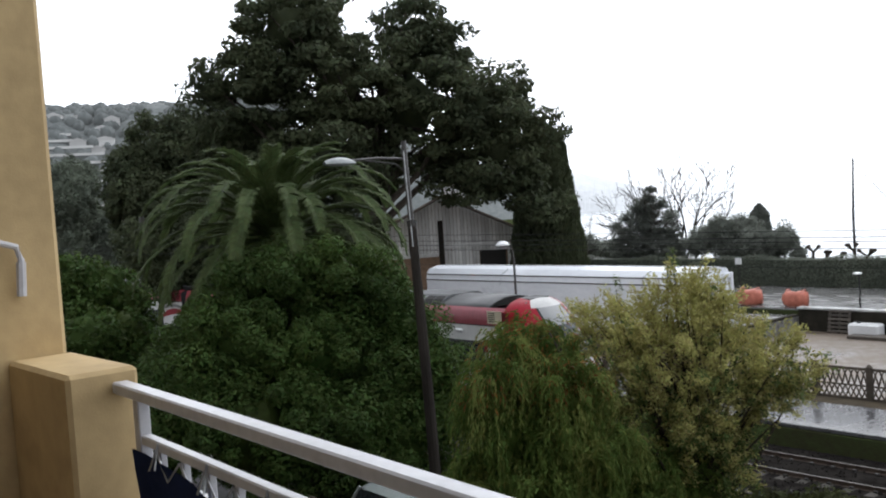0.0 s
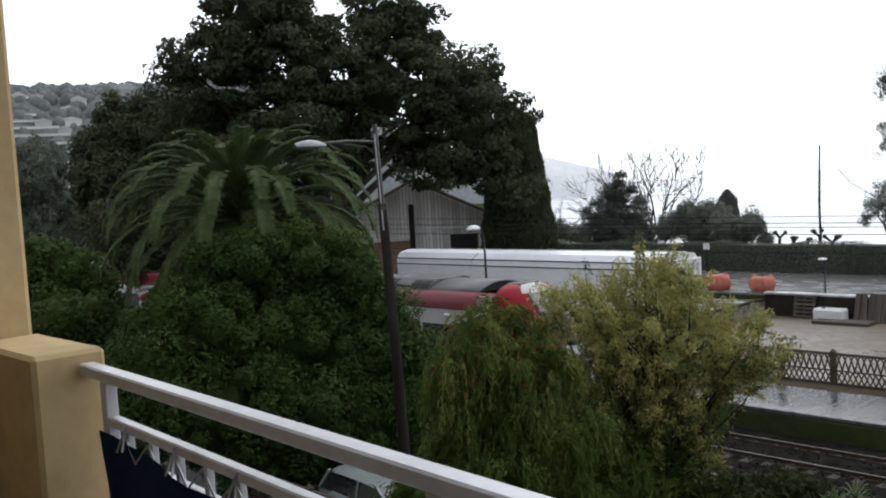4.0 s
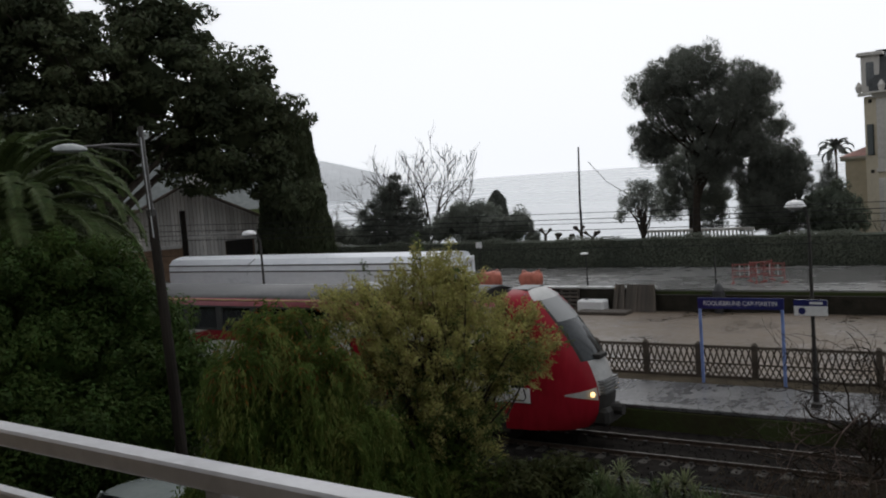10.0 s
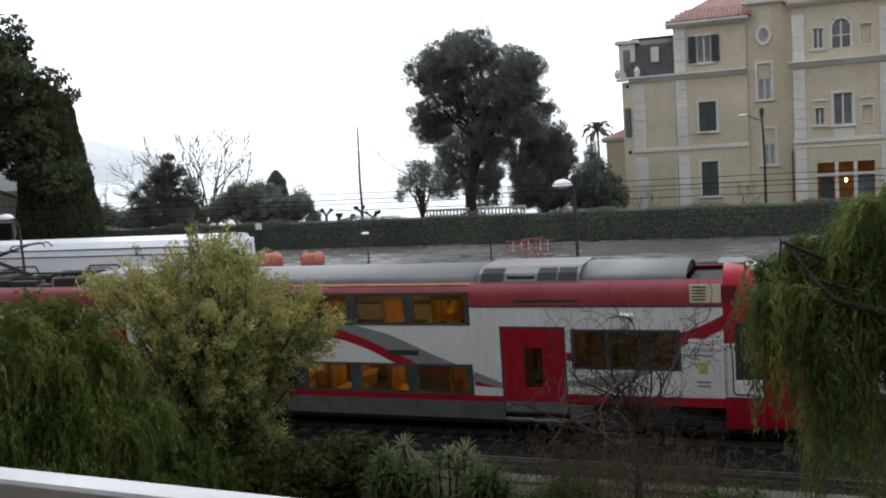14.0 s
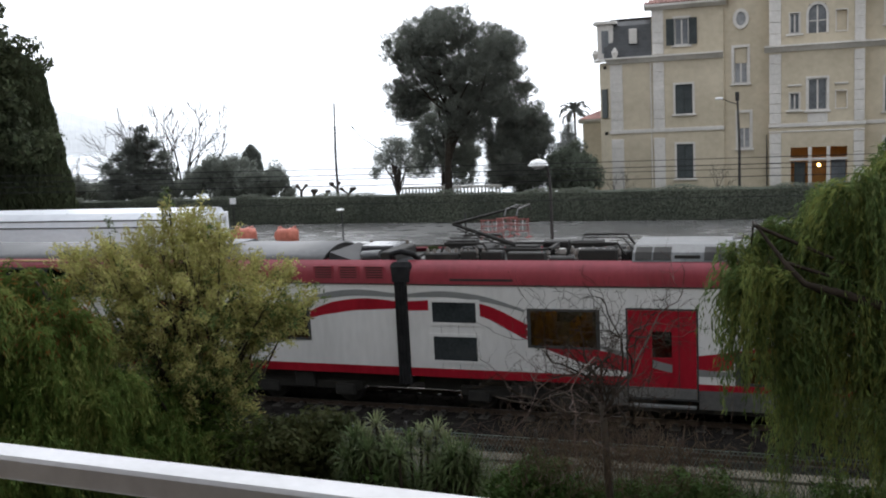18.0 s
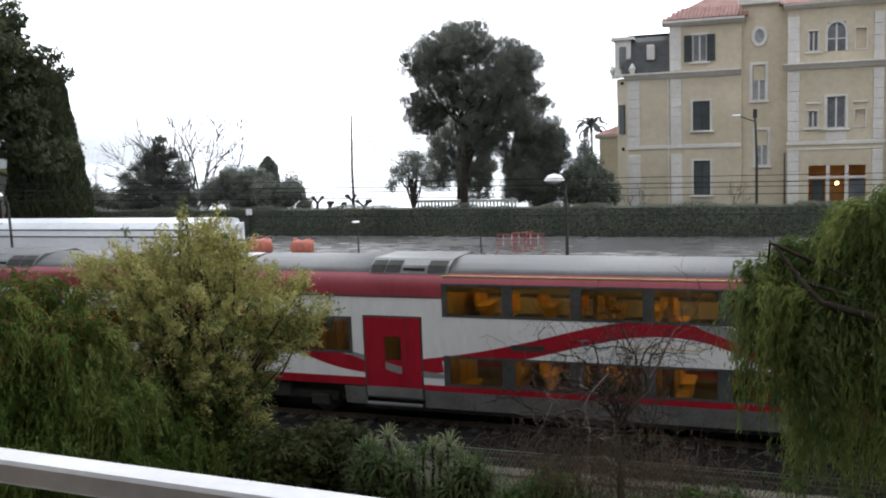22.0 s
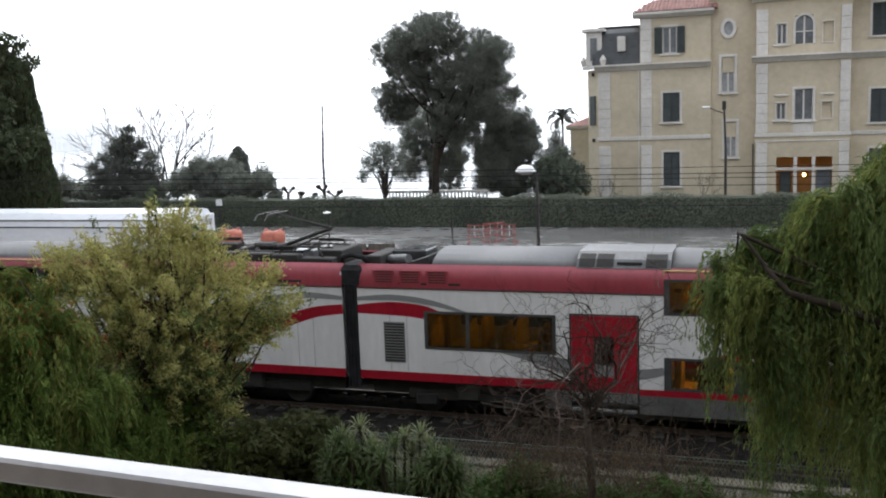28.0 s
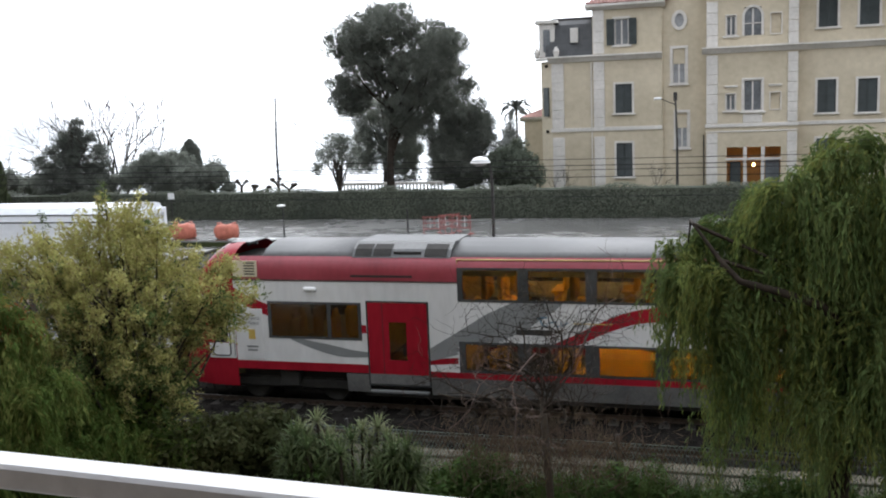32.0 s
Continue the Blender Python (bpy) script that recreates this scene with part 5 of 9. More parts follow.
        for w, z in ((0.34, 1.62), (0.3, 1.52)):
            part("lettering_bar", Mesh().box(10.96 - w / 2, min(-s * 1.4, -s * 1.422), z, 10.96 + w / 2, max(-s * 1.4, -s * 1.422), z + 0.05), TR["grey"], car)
        part("crest", Mesh().cbox(10.86, min(-s * 1.4, -s * 1.424), 1.85, 11.06, max(-s * 1.4, -s * 1.424), 2.12, 0.004), TR["gold"], car)
        part("grab_rail", Mesh().tube([(11.5, -s * 1.44, 1.36), (11.5, -s * 1.44, 1.5), (11.5, -s * 1.44, 2.5)], 0.014, 6), MT["galv"], car)
        g = part("cab_grille", Mesh().box(10.7, min(-s * 1.385, -s * 1.412), 3.58, 11.42, max(-s * 1.385, -s * 1.412), 4.02), TR["beige"], car, "beige louvred grille")
        for i in range(5):
            part("slat_gap", Mesh().box(10.76, min(-s * 1.38, -s * 1.418), 3.64 + i * 0.075, 11.08, max(-s * 1.38, -s * 1.418), 3.672 + i * 0.075), TR["under"], g)
        red_grille_fins = part("red_grille", Mesh().box(11.425, min(-s * 1.385, -s * 1.406), 3.6, 11.8, max(-s * 1.385, -s * 1.406), 4.0), TR["red"], car, "red louvres beside the beige grille")
        for i in range(6):
            part("fin", Mesh().box(11.44, min(-s * 1.38, -s * 1.416), 3.63 + i * 0.062, 11.78, max(-s * 1.38, -s * 1.416), 3.655 + i * 0.062), TR["under"], red_grille_fins)
        badge = Mesh()
        for q in range(5):
            a = 2 * math.pi * q / 5
            badge.lathe([(0.075, 0), (0.06, 0.012)], 8, m=Euler((radians(90 * s), 0, 0)).to_matrix(), at=(12.42 + 0.07 * math.cos(a), -s * 1.385, 2.93 + 0.07 * math.sin(a)))
        part("badge", badge, TR["white"], car, "white flower-shaped badge")
        part("horn", Mesh().lathe([(0.05, 0), (0.06, 0.2), (0.11, 0.3)], 10, m=Euler((0, radians(90), 0)).to_matrix(), at=(11.7, -s * 0.7, 4.2)), TR["silver"], car)


CARS = [
    (build_car("red and white leading railcar with raked crimson nose and pantograph", "front", 1), 11.05, 0),
    (build_car("white double-deck railcar with red and grey swooshes, lit windows", "middle", 2), 38.15, 0),
    (build_car("white double-deck railcar with a side louvre, lit windows", "louvre", 3), 65.2, 0),
    (build_car("red and white trailing railcar with driving cab and raised pantograph", "rear", 4), 92.4, 180),
]
# ---------------------------------------------------------------- trees beyond the tracks
BIG = [(-48.1, 30.5, 18.7, 3.2), (-47.1, 33.1, 15.6, 3.3), (-47.4, 39.6, 18.9, 2.6), (-47.2, 38.3, 14.2, 4.6), (-42.0, 39.2, 13.6, 2.7), (-41.9, 42.6, 14.6, 1.3), (-42.8, 41.5, 11.3, 3.0),
       (-50.0, 29.1, 15.7, 2.8), (-53.8, 29.7, 12.7, 2.9), (-47.6, 31.4, 11.1, 3.6), (-40.9, 43.4, 11.9, 1.3), (-53.2, 27.7, 15.6, 1.2), (-44.7, 39.5, 9.9, 1.9), (-48.8, 35.5, 9.5, 2.0), (-50.3, 33.7, 21.0, 2.1), (-46.0, 40.9, 17.0, 1.9), (-42.3, 43.2, 8.8, 1.6), (-41.6, 44.7, 7.5, 1.2), (-43.6, 41.3, 8.9, 1.7)]
leafy_tree("evergreen_tree", "huge dark evergreen tree with ragged layered crown", "tree", (-48.6, 35.2, 0.4), (-47.6, 36.5, 16.5), 0.75, BIG, MT["leaf_dark"], 0.95, 0.82, 2.2, 0.19, 0.5, 11, MT["bark"], flat=0.8, nlimbs=44, core=0.4)
ROUND = [(-74.3, 34.6, 12.3, 4.34), (-72.7, 31.7, 9.5, 3.4), (-72.5, 34.8, 7.5, 2.76), (-74.1, 31.5, 11.9, 2.49), (-71.5, 34.9, 14.3, 2.29)]
leafy_tree("evergreen_tree", "dark rounded evergreen tree beside the huge one", "tree", (-73, 33.4, 0.4), (-73, 33.6, 11), 0.5, ROUND, MT["leaf_dark"], 0.9, 1.0, 2.6, 0.2, 0.5, 12, MT["bark"], nlimbs=30, core=0.62)
LEFT = [(-99.5, 34.4, 11.2, 3.54), (-101.7, 37.2, 8.1, 2.68), (-100.8, 33.8, 6.0, 3.54), (-100.2, 36.5, 12.9, 2.08), (-103.4, 32.6, 8.5, 3.51), (-100.8, 36.5, 3.3, 2.98), (-99.5, 39.2, 5.8, 2.60), (-99.9, 38.2, 3.5, 2.40), (-99.1, 40.0, 3.9, 2.20), (-100.4, 36.6, 3.6, 2.60)]
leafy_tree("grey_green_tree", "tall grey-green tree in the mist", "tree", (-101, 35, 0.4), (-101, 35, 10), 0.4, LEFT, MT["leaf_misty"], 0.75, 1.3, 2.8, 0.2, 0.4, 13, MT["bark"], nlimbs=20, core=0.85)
UNDER = [(-51.3, 22.4, 6.6, 1.70), (-50.6, 24.0, 7.1, 1.80), (-49.8, 25.7, 7.5, 1.90), (-48.7, 27.6, 7.4, 1.90), (-47.6, 29.5, 7.1, 1.90), (-46.3, 31.4, 6.8, 1.70), (-45.3, 32.9, 6.1, 1.40), (-51.0, 22.9, 5.0, 1.60), (-49.9, 25.2, 5.2, 1.80), (-48.6, 27.7, 5.0, 1.80), (-47.1, 30.1, 4.7, 1.80), (-45.6, 32.3, 4.4, 1.50)]
leafy_tree("evergreen_shrub_clump", "dark evergreen shrubs under the huge tree", "shrub", (-47.0, 30.0, 0.3), (-47.0, 30.0, 3.0), 0.15, UNDER, MT["leaf_dark"], 0.6, 1.0, 2.2, 0.14, 0.5, 30, MT["bark"], nlimbs=20, core=0.7)


def cypress(label, x, y, z0, z1, r, mat, seed, n, size, blunt=14):
    rng = np.random.default_rng(seed)
    t = thing("cypress", label, "tree", at=(x, y, z0))
    h = z1 - z0
    part("trunk", Mesh().tube([(0, 0, -0.4), (0, 0, h * 0.5), (0, 0, h * 0.96)], [r * 0.16, r * 0.1, 0.02], 7), MT["bark"], t)
    k = rng.random(n) ** 0.85
    a = rng.uniform(0, 2 * math.pi, n)
    prof = np.minimum(1, (1 - k) * blunt) ** 0.6 * (0.42 + 0.58 * (1 - k))
    rr = r * prof * (0.86 + 0.16 * rng.random(n)) * (1 + 0.025 * np.sin(k * 37 + a * 2))
    c = np.stack([np.cos(a) * rr, np.sin(a) * rr, k * h], -1)
    u = np.stack([np.cos(a) * 0.25, np.sin(a) * 0.25, np.full(n, 1.0)], -1) + rng.normal(size=(n, 3)) * 0.25
    u /= np.linalg.norm(u, axis=1)[:, None]
    w = np.cross(u, unit(rng, n))
    s = size * rng.uniform(0.6, 1.4, (n, 1))
    sheets("crown", c, u * s, w * s * 0.4, mat, t)
    hs = np.linspace(0.0, 0.97, 12)
    part("inner_leaves", Mesh().lathe([(max(0.03, 0.86 * r * min(1, (1 - q) * blunt) ** 0.6 * (0.42 + 0.58 * (1 - q))), q * h) for q in hs], 14), mat, t, smooth=True)
    return t


cypress("tall dark column-shaped cypress by the shed", -45.0, 48.2, 0.6, 12.9, 3.1, MT["leaf_dark"], 31, 30000, 0.2)
cypress("small dark cypress among the bushes behind the hedge", -34.9, 58.4, 1.42, 6.4, 1.2, MT["leaf_pine_haze"], 32, 6000, 0.14, 8)

PINE = [(-19.22, 56.37, 13.03, 1.56), (-21.33, 56.67, 12.49, 1.44), (-22.95, 57.8, 11.95, 0.96), (-20.98, 57.36, 10.68, 1.82), (-22.65, 56.39, 9.47, 0.8), (-22.58, 57.07, 8.47, 1.02), (-21.83, 57.16, 8.73, 0.95), (-16.66, 56.52, 11.72, 1.48), (-15.91, 57.67, 11.87, 1), (-17.75, 56.43, 10.76, 1.83), (-15.69, 56.98, 10.39, 0.91), (-18.37, 57.23, 8.79, 1.86), (-16.3, 57.06, 8.88, 1.41), (-14.76, 57.37, 9.26, 0.63), (-18.93, 57.68, 7.4, 1.37), (-20.74, 58.11, 13.81, 0.81), (-23.43, 56.77, 12.56, 0.44)]
leafy_tree("pine_tree", "tall leaning pine with a dense dark crown", "tree", (-20.0, 57.4, 1.5), (-19.4, 57.2, 11.5), 0.3, PINE, MT["leaf_pine_haze"], 0.4, 1.15, 2.0, 0.15, 0.13, 14, MT["bark_dark"], flat=0.3, nlimbs=60, core=0.45, low=6.3, spiky=True)
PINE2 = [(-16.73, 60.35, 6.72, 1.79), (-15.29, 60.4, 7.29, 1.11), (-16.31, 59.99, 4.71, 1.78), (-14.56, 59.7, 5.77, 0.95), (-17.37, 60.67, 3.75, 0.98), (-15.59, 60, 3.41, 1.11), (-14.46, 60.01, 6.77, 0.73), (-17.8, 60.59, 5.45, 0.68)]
leafy_tree("pine_tree", "shorter dark pine with a crown down to the hedge", "tree", (-16.2, 60.2, 1.5), (-15.8, 60.3, 7.2), 0.3, PINE2, MT["leaf_pine_haze"], 0.38, 1.15, 2.2, 0.15, 0.13, 15, MT["bark"], nlimbs=30, core=0.55, spiky=True)
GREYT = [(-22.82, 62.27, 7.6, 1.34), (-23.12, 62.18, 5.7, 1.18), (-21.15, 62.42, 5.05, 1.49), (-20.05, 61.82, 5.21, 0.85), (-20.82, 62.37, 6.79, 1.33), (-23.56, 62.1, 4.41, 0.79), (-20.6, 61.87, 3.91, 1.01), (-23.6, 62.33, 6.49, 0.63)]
leafy_tree("cypress_pair", "hazy grey-green cypress crown behind the pine", "tree", (-21.9, 62, 1.5), (-21.9, 62, 7), 0.2, GREYT, MT["leaf_grey_haze"], 0.34, 1.1, 2.0, 0.13, 0.16, 16, MT["bark"], nlimbs=14, core=0.35, low=3.0, spiky=True)
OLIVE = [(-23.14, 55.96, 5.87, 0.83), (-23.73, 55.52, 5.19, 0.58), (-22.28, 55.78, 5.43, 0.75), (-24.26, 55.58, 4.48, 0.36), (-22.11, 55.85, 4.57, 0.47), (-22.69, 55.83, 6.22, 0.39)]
leafy_tree("olive_tree", "small gnarled olive tree with thin foliage", "tree", (-22.9, 55.9, 1.5), (-23.1, 55.8, 5.0), 0.17, OLIVE, MT["leaf_grey_haze"], 0.32, 0.9, 1.0, 0.085, 0.35, 17, MT["bark"], nlimbs=30, core=0)
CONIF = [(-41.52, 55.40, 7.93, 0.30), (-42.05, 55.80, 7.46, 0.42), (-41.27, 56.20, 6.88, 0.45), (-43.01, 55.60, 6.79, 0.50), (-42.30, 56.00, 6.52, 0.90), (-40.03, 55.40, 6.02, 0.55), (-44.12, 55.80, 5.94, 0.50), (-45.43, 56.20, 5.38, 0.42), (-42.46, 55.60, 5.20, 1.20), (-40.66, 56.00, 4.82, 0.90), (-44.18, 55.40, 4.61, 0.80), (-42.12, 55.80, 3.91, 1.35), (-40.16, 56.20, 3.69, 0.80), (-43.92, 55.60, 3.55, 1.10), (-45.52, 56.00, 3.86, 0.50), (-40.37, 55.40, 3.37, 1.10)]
leafy_tree("cedar_tree", "dark broad cedar behind the hedge", "tree", (-42.4, 55.8, 1.5), (-42.4, 55.8, 7.8), 0.25, CONIF, MT["leaf_pine_haze"], 0.3, 1.1, 2.0, 0.15, 0.14, 18, MT["bark"], flat=0.9, nlimbs=46, core=0.4, spiky=True)
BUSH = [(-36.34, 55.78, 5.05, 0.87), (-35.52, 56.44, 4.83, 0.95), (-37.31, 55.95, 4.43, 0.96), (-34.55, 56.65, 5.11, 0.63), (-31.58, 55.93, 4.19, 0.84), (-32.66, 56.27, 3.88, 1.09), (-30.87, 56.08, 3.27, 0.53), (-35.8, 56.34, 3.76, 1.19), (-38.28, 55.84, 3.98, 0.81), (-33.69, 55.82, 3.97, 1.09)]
leafy_tree("shrubbery", "grey-green shrubs behind the hedge", "shrub", (-35, 56, 1.5), (-34.8, 56, 4), 0.12, BUSH, MT["leaf_grey_haze"], 0.38, 1.0, 2.2, 0.09, 0.4, 19, MT["bark"], nlimbs=12, core=0.75)
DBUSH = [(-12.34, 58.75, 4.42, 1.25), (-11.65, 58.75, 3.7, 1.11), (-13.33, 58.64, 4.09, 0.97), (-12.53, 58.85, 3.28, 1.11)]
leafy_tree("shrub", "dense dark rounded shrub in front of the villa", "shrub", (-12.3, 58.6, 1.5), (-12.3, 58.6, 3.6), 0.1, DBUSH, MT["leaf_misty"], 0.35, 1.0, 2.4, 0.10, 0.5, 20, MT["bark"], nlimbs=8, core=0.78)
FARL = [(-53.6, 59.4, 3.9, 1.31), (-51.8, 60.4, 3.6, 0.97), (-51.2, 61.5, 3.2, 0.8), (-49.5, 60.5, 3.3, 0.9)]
leafy_tree("shrub", "hazy shrubs behind the far end of the hedge", "shrub", (-52.3, 60, 1.5), (-52.3, 60, 3.6), 0.1, FARL, MT["leaf_grey_haze"], 0.4, 1.0, 2.2, 0.12, 0.45, 22, MT["bark"], nlimbs=8, core=0.7)
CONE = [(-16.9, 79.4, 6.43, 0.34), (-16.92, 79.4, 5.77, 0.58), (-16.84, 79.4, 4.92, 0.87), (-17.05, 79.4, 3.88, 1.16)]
leafy_tree("spruce_tree", "hazy conical spruce beside the villa", "tree", (-16.95, 79.4, 1.4), (-16.92, 79.4, 7.1), 0.14, CONE, MT["leaf_far_haze"], 0.28, 1.1, 1.7, 0.14, 0.2, 23, MT["greybark"], flat=0.7, nlimbs=16, core=0.25, spiky=True)


def branch(m, rng, a, d, length, r, depth, spread=0.55, up=0.08, least=0.0):
    """A bare branch that forks down to twigs."""
    pts, p = [a], Vector(a)
    d = Vector(d).normalized()
    for k in range(4):
        d = (d + Vector(rng.normal(size=3)) * 0.13 + Vector((0, 0, up))).normalized()
        p = p + d * length / 4
        pts.append(p.copy())
    m.tube(pts, [r, r * 0.88, r * 0.76, r * 0.66, r * 0.55], 6 if r > 0.03 else 4, False)
    if depth == 0:
        return
    for k in range(int(rng.integers(2, 5))):
        s = pts[int(rng.integers(2, 5))]
        nd = (d + Vector(rng.normal(size=3)) * spread).normalized()
        branch(m, rng, s, nd, length * rng.uniform(0.55, 0.82), max(least, r * 0.52), depth - 1, spread, up, least)


def bare_tree(name, label, x, y, z, stems, r, length, depth, mat, seed, group="", up=0.08, spread=0.55, least=0.0):
    rng = np.random.default_rng(seed)
    t = thing(name, label, "tree", group, (x, y, z))
    for k, d in enumerate(stems):
        m = Mesh()
        branch(m, rng, (0.12 * d[0], 0.12 * d[1], 0), d, length, r, depth, spread, up, least)
        part("trunk" if k == 0 else "limb", m, mat, t)
    return t


bare_tree("bare_tree", "tall leafless tree behind the cedar", -41.6, 58.6, 1.42, [(-0.14, 0.1, 1), (0.04, -0.1, 1), (0.16, 0.1, 1), (0.52, 0.1, 0.95), (0.34, -0.1, 1)], 0.11, 3.9, 4, MT["bark_dark"], 47, up=0.07, spread=0.36, least=0.016)
bare_tree("bare_tree", "slender leafless tree near the cedar", -45.2, 58.5, 1.42, [(0.0, 0, 1), (0.2, 0, 1)], 0.09, 3.4, 4, MT["greybark"], 42, spread=0.4, least=0.015)
bare_tree("bare_tree", "thin leafless sapling by the cypress", -50.3, 58.5, 1.42, [(0.0, 0, 1)], 0.06, 2.4, 4, MT["greybark"], 43, up=0.15, spread=0.4, least=0.015)
for i, (x, s) in enumerate(((-9.6, 44), (-3.4, 45), (5.3, 46))):
    bare_tree("sapling", "small leafless sapling before the villa wall", x, 59.5, 1.42, [(0.1, 0, 1), (-0.2, 0.1, 1)], 0.05, 1.2, 4, MT["greybark"], s, "saplings before the villa", spread=0.45)
# pollarded stumps along the hedge
for i, (x, h) in enumerate(((-30.0, 2.2), (-28.9, 1.8), (-28.3, 1.7), (-27.2, 2.3), (-26.6, 1.9))):
    rng = np.random.default_rng(60 + i)
    t = thing("pollard_stump", "stumpy pollarded plane stem with knuckles", "tree", "pollarded stumps", (x, 56.0, 1.42))
    p = Mesh().tube([(0, 0, 0), (0.05, 0, h * 0.6), (0.12 * (-1) ** i, 0, h * 0.9)], [0.12, 0.1, 0.09], 7)
    part("stem", p, MT["bark"], t)
    for k in range(3):
        d = Vector((rng.uniform(-0.5, 0.5), rng.uniform(-0.3, 0.3), 0.35))
        b = Vector((0.12 * (-1) ** i, 0, h * 0.88))
        q = Mesh().tube([b, b + d * 0.6, b + d], [0.07, 0.07, 0.1], 6).lathe([(0.02, -0.1), (0.13, -0.04), (0.14, 0.05), (0.05, 0.12)], 7, b + d)
        part("knuckle", q, MT["bark"], t)


# ---------------------------------------------------------------- palms
def frond_mesh(rng, length, arch, leaf, name, mat, pairs=110):
    """An arching frond: a rib with broad leaflets that hang from both sides."""
    rib = []
    p, ang = Vector((0, 0, 0)), radians(rng.uniform(72, 80))
    for k in range(13):
        rib.append(p.copy())
        p = p + Vector((math.cos(ang), 0, math.sin(ang))) * length / 12
        ang -= radians(arch / 12) * (0.4 + k / 9.2)
    m = Mesh().tube(rib, [0.04 * (1 - i / 14) + 0.005 for i in range(13)], 5, False)
    for k in range(pairs):
        f = 0.06 + 0.94 * k / pairs
        i = min(11, int(f * 12))
        a = rib[i] + (rib[i + 1] - rib[i]) * (f * 12 - i)
        d = (rib[i + 1] - rib[i]).normalized()
        ll = leaf * (0.45 + 0.8 * math.sin(min(1, f * 1.05) * math.pi) ** 0.6) * rng.uniform(0.85, 1.1)
        for s in (1, -1):
            out = (Vector((0, s, 0)) * 0.85 + d * 0.85 + Vector((0, 0, 0.45 - 0.2 * rng.random()))).normalized()
            mid = a + out * ll * 0.55
            end = a + out * ll + Vector((0, 0, -0.2 * ll))
            w = d * 0.024
            m.add([a - w, a + w, mid + w * 1.2, end, mid - w * 1.2], [(0, 1, 2, 4), (4, 2, 3)])
    return m.data(name, mat)


def palm(label, x, y, z, crown_z, length, count, seed, mat, leaf=0.5, r=0.3, hang=84.0):
    """A feather palm: fronds stand up in the middle of the crown, lie level round it and hang below. hang: the lowest fronds' tilt."""
    rng = np.random.default_rng(seed)
    t = thing("palm_tree", label, "palm", at=(x, y, z))
    h = crown_z - z
    tr = Mesh()
    tr.tube([(0.03 * math.sin(k), 0, h * k / 10) for k in range(11)], [r * (1.2 - 0.25 * k / 10 + 0.06 * (k % 2)) for k in range(11)], 12)
    part("trunk", tr, MT["bark"], t)
    part("crownshaft", Mesh().lathe([(r * 0.95, h - 0.5), (r * 1.5, h - 0.2), (r * 1.3, h + 0.12), (0.1, h + 0.3)], 12), material("fibrous_crown", (0.10, 0.065, 0.025), None, 0.9, scale=6), t)
    kinds = [frond_mesh(rng, length * s, a, leaf, "frond", mat) for s, a in ((0.8, 108), (0.95, 130), (1.0, 132), (1.0, 104))]
    for i in range(count):
        f = (i + 0.5) / count
        tilt = -6 + hang * f ** 1.35 + rng.uniform(-5, 5)
        part("frond", kinds[min(3, int(f * 4.4))], None, t, at=Matrix.Translation((0, 0, h + 0.1)) @ pose(0, 0, 0, 0, 0, i * 137.5 + rng.uniform(-8, 8)) @ pose(0.1, 0, 0, 0, tilt, 0))
    return t


palm("date palm with a full arching green crown", -26.3, 15.6, 0.0, 7.1, 5.2, 86, 51, MT["leaf_palm"], 0.46, 0.3, 100.0)
palm("distant fan of a tall thin palm beside the villa", -16.1, 78.5, 1.4, 7.5, 1.5, 18, 52, MT["leaf_far_haze"], 0.35, 0.08, 100.0)

# ---------------------------------------------------------------- clipped hedge
rng = np.random.default_rng(70)
hd = tagged(new("hedge"), "long clipped dark green hedge behind the car park", "hedge")
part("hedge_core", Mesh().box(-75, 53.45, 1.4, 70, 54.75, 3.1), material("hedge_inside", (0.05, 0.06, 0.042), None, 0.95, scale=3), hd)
n = 90000
x = rng.uniform(-62, 30, n)
face = rng.random(n)
front = face < 0.62
yy = np.where(front, 53.4 + rng.normal(size=n) * 0.06, rng.uniform(53.4, 54.8, n))
top = 3.16 + 0.10 * np.sin(x * 0.9) + 0.07 * np.sin(x * 2.3 + 1)
zz = np.where(front, 1.5 + (top - 1.5) * rng.random(n), top + rng.normal(size=n) * 0.06)
zz = np.minimum(np.maximum(zz, 1.5), top + 0.08)
c = np.stack([x, yy, zz], -1)
u = unit(rng, n) * np.where(front[:, None], np.array((1.0, 0.35, 1.0)), np.array((1.0, 1.0, 0.4)))
w = np.cross(u, np.where(front[:, None], np.array((0.0, -1.0, 0.4)), np.array((0.0, -0.3, 1.0))))
s = rng.uniform(0.04, 0.085, (n, 1))
sheets("hedge_leaves", c, u * s, w * s * 0.6, MT["leaf_hedge"], hd, kind="stuff")

# ---------------------------------------------------------------- planting between the street and the tracks
MOUND = [(-23.06, 13.87, 6.00, 1.30), (-22.34, 15, 5.98, 1.19), (-23.63, 12.83, 5.71, 1.19), (-21.58, 15.96, 5.25, 1.19), (-20.62, 16.27, 4.50, 0.92), (-24.11, 11.62, 4.47, 1.14), (-19.97, 16.52, 3.56, 0.85), (-22.94, 12.67, 4.09, 1.68), (-22.07, 14.09, 3.93, 1.76), (-21.03, 15.38, 3.19, 1.60), (-19.43, 16.29, 2.26, 0.75), (-23.19, 10.73, 3.19, 1.34), (-21.84, 11.9, 2.39, 1.62), (-20.82, 13.46, 2.05, 1.77), (-20.21, 15, 1.50, 1.49), (-23.25, 10.05, 2.14, 1.18)]
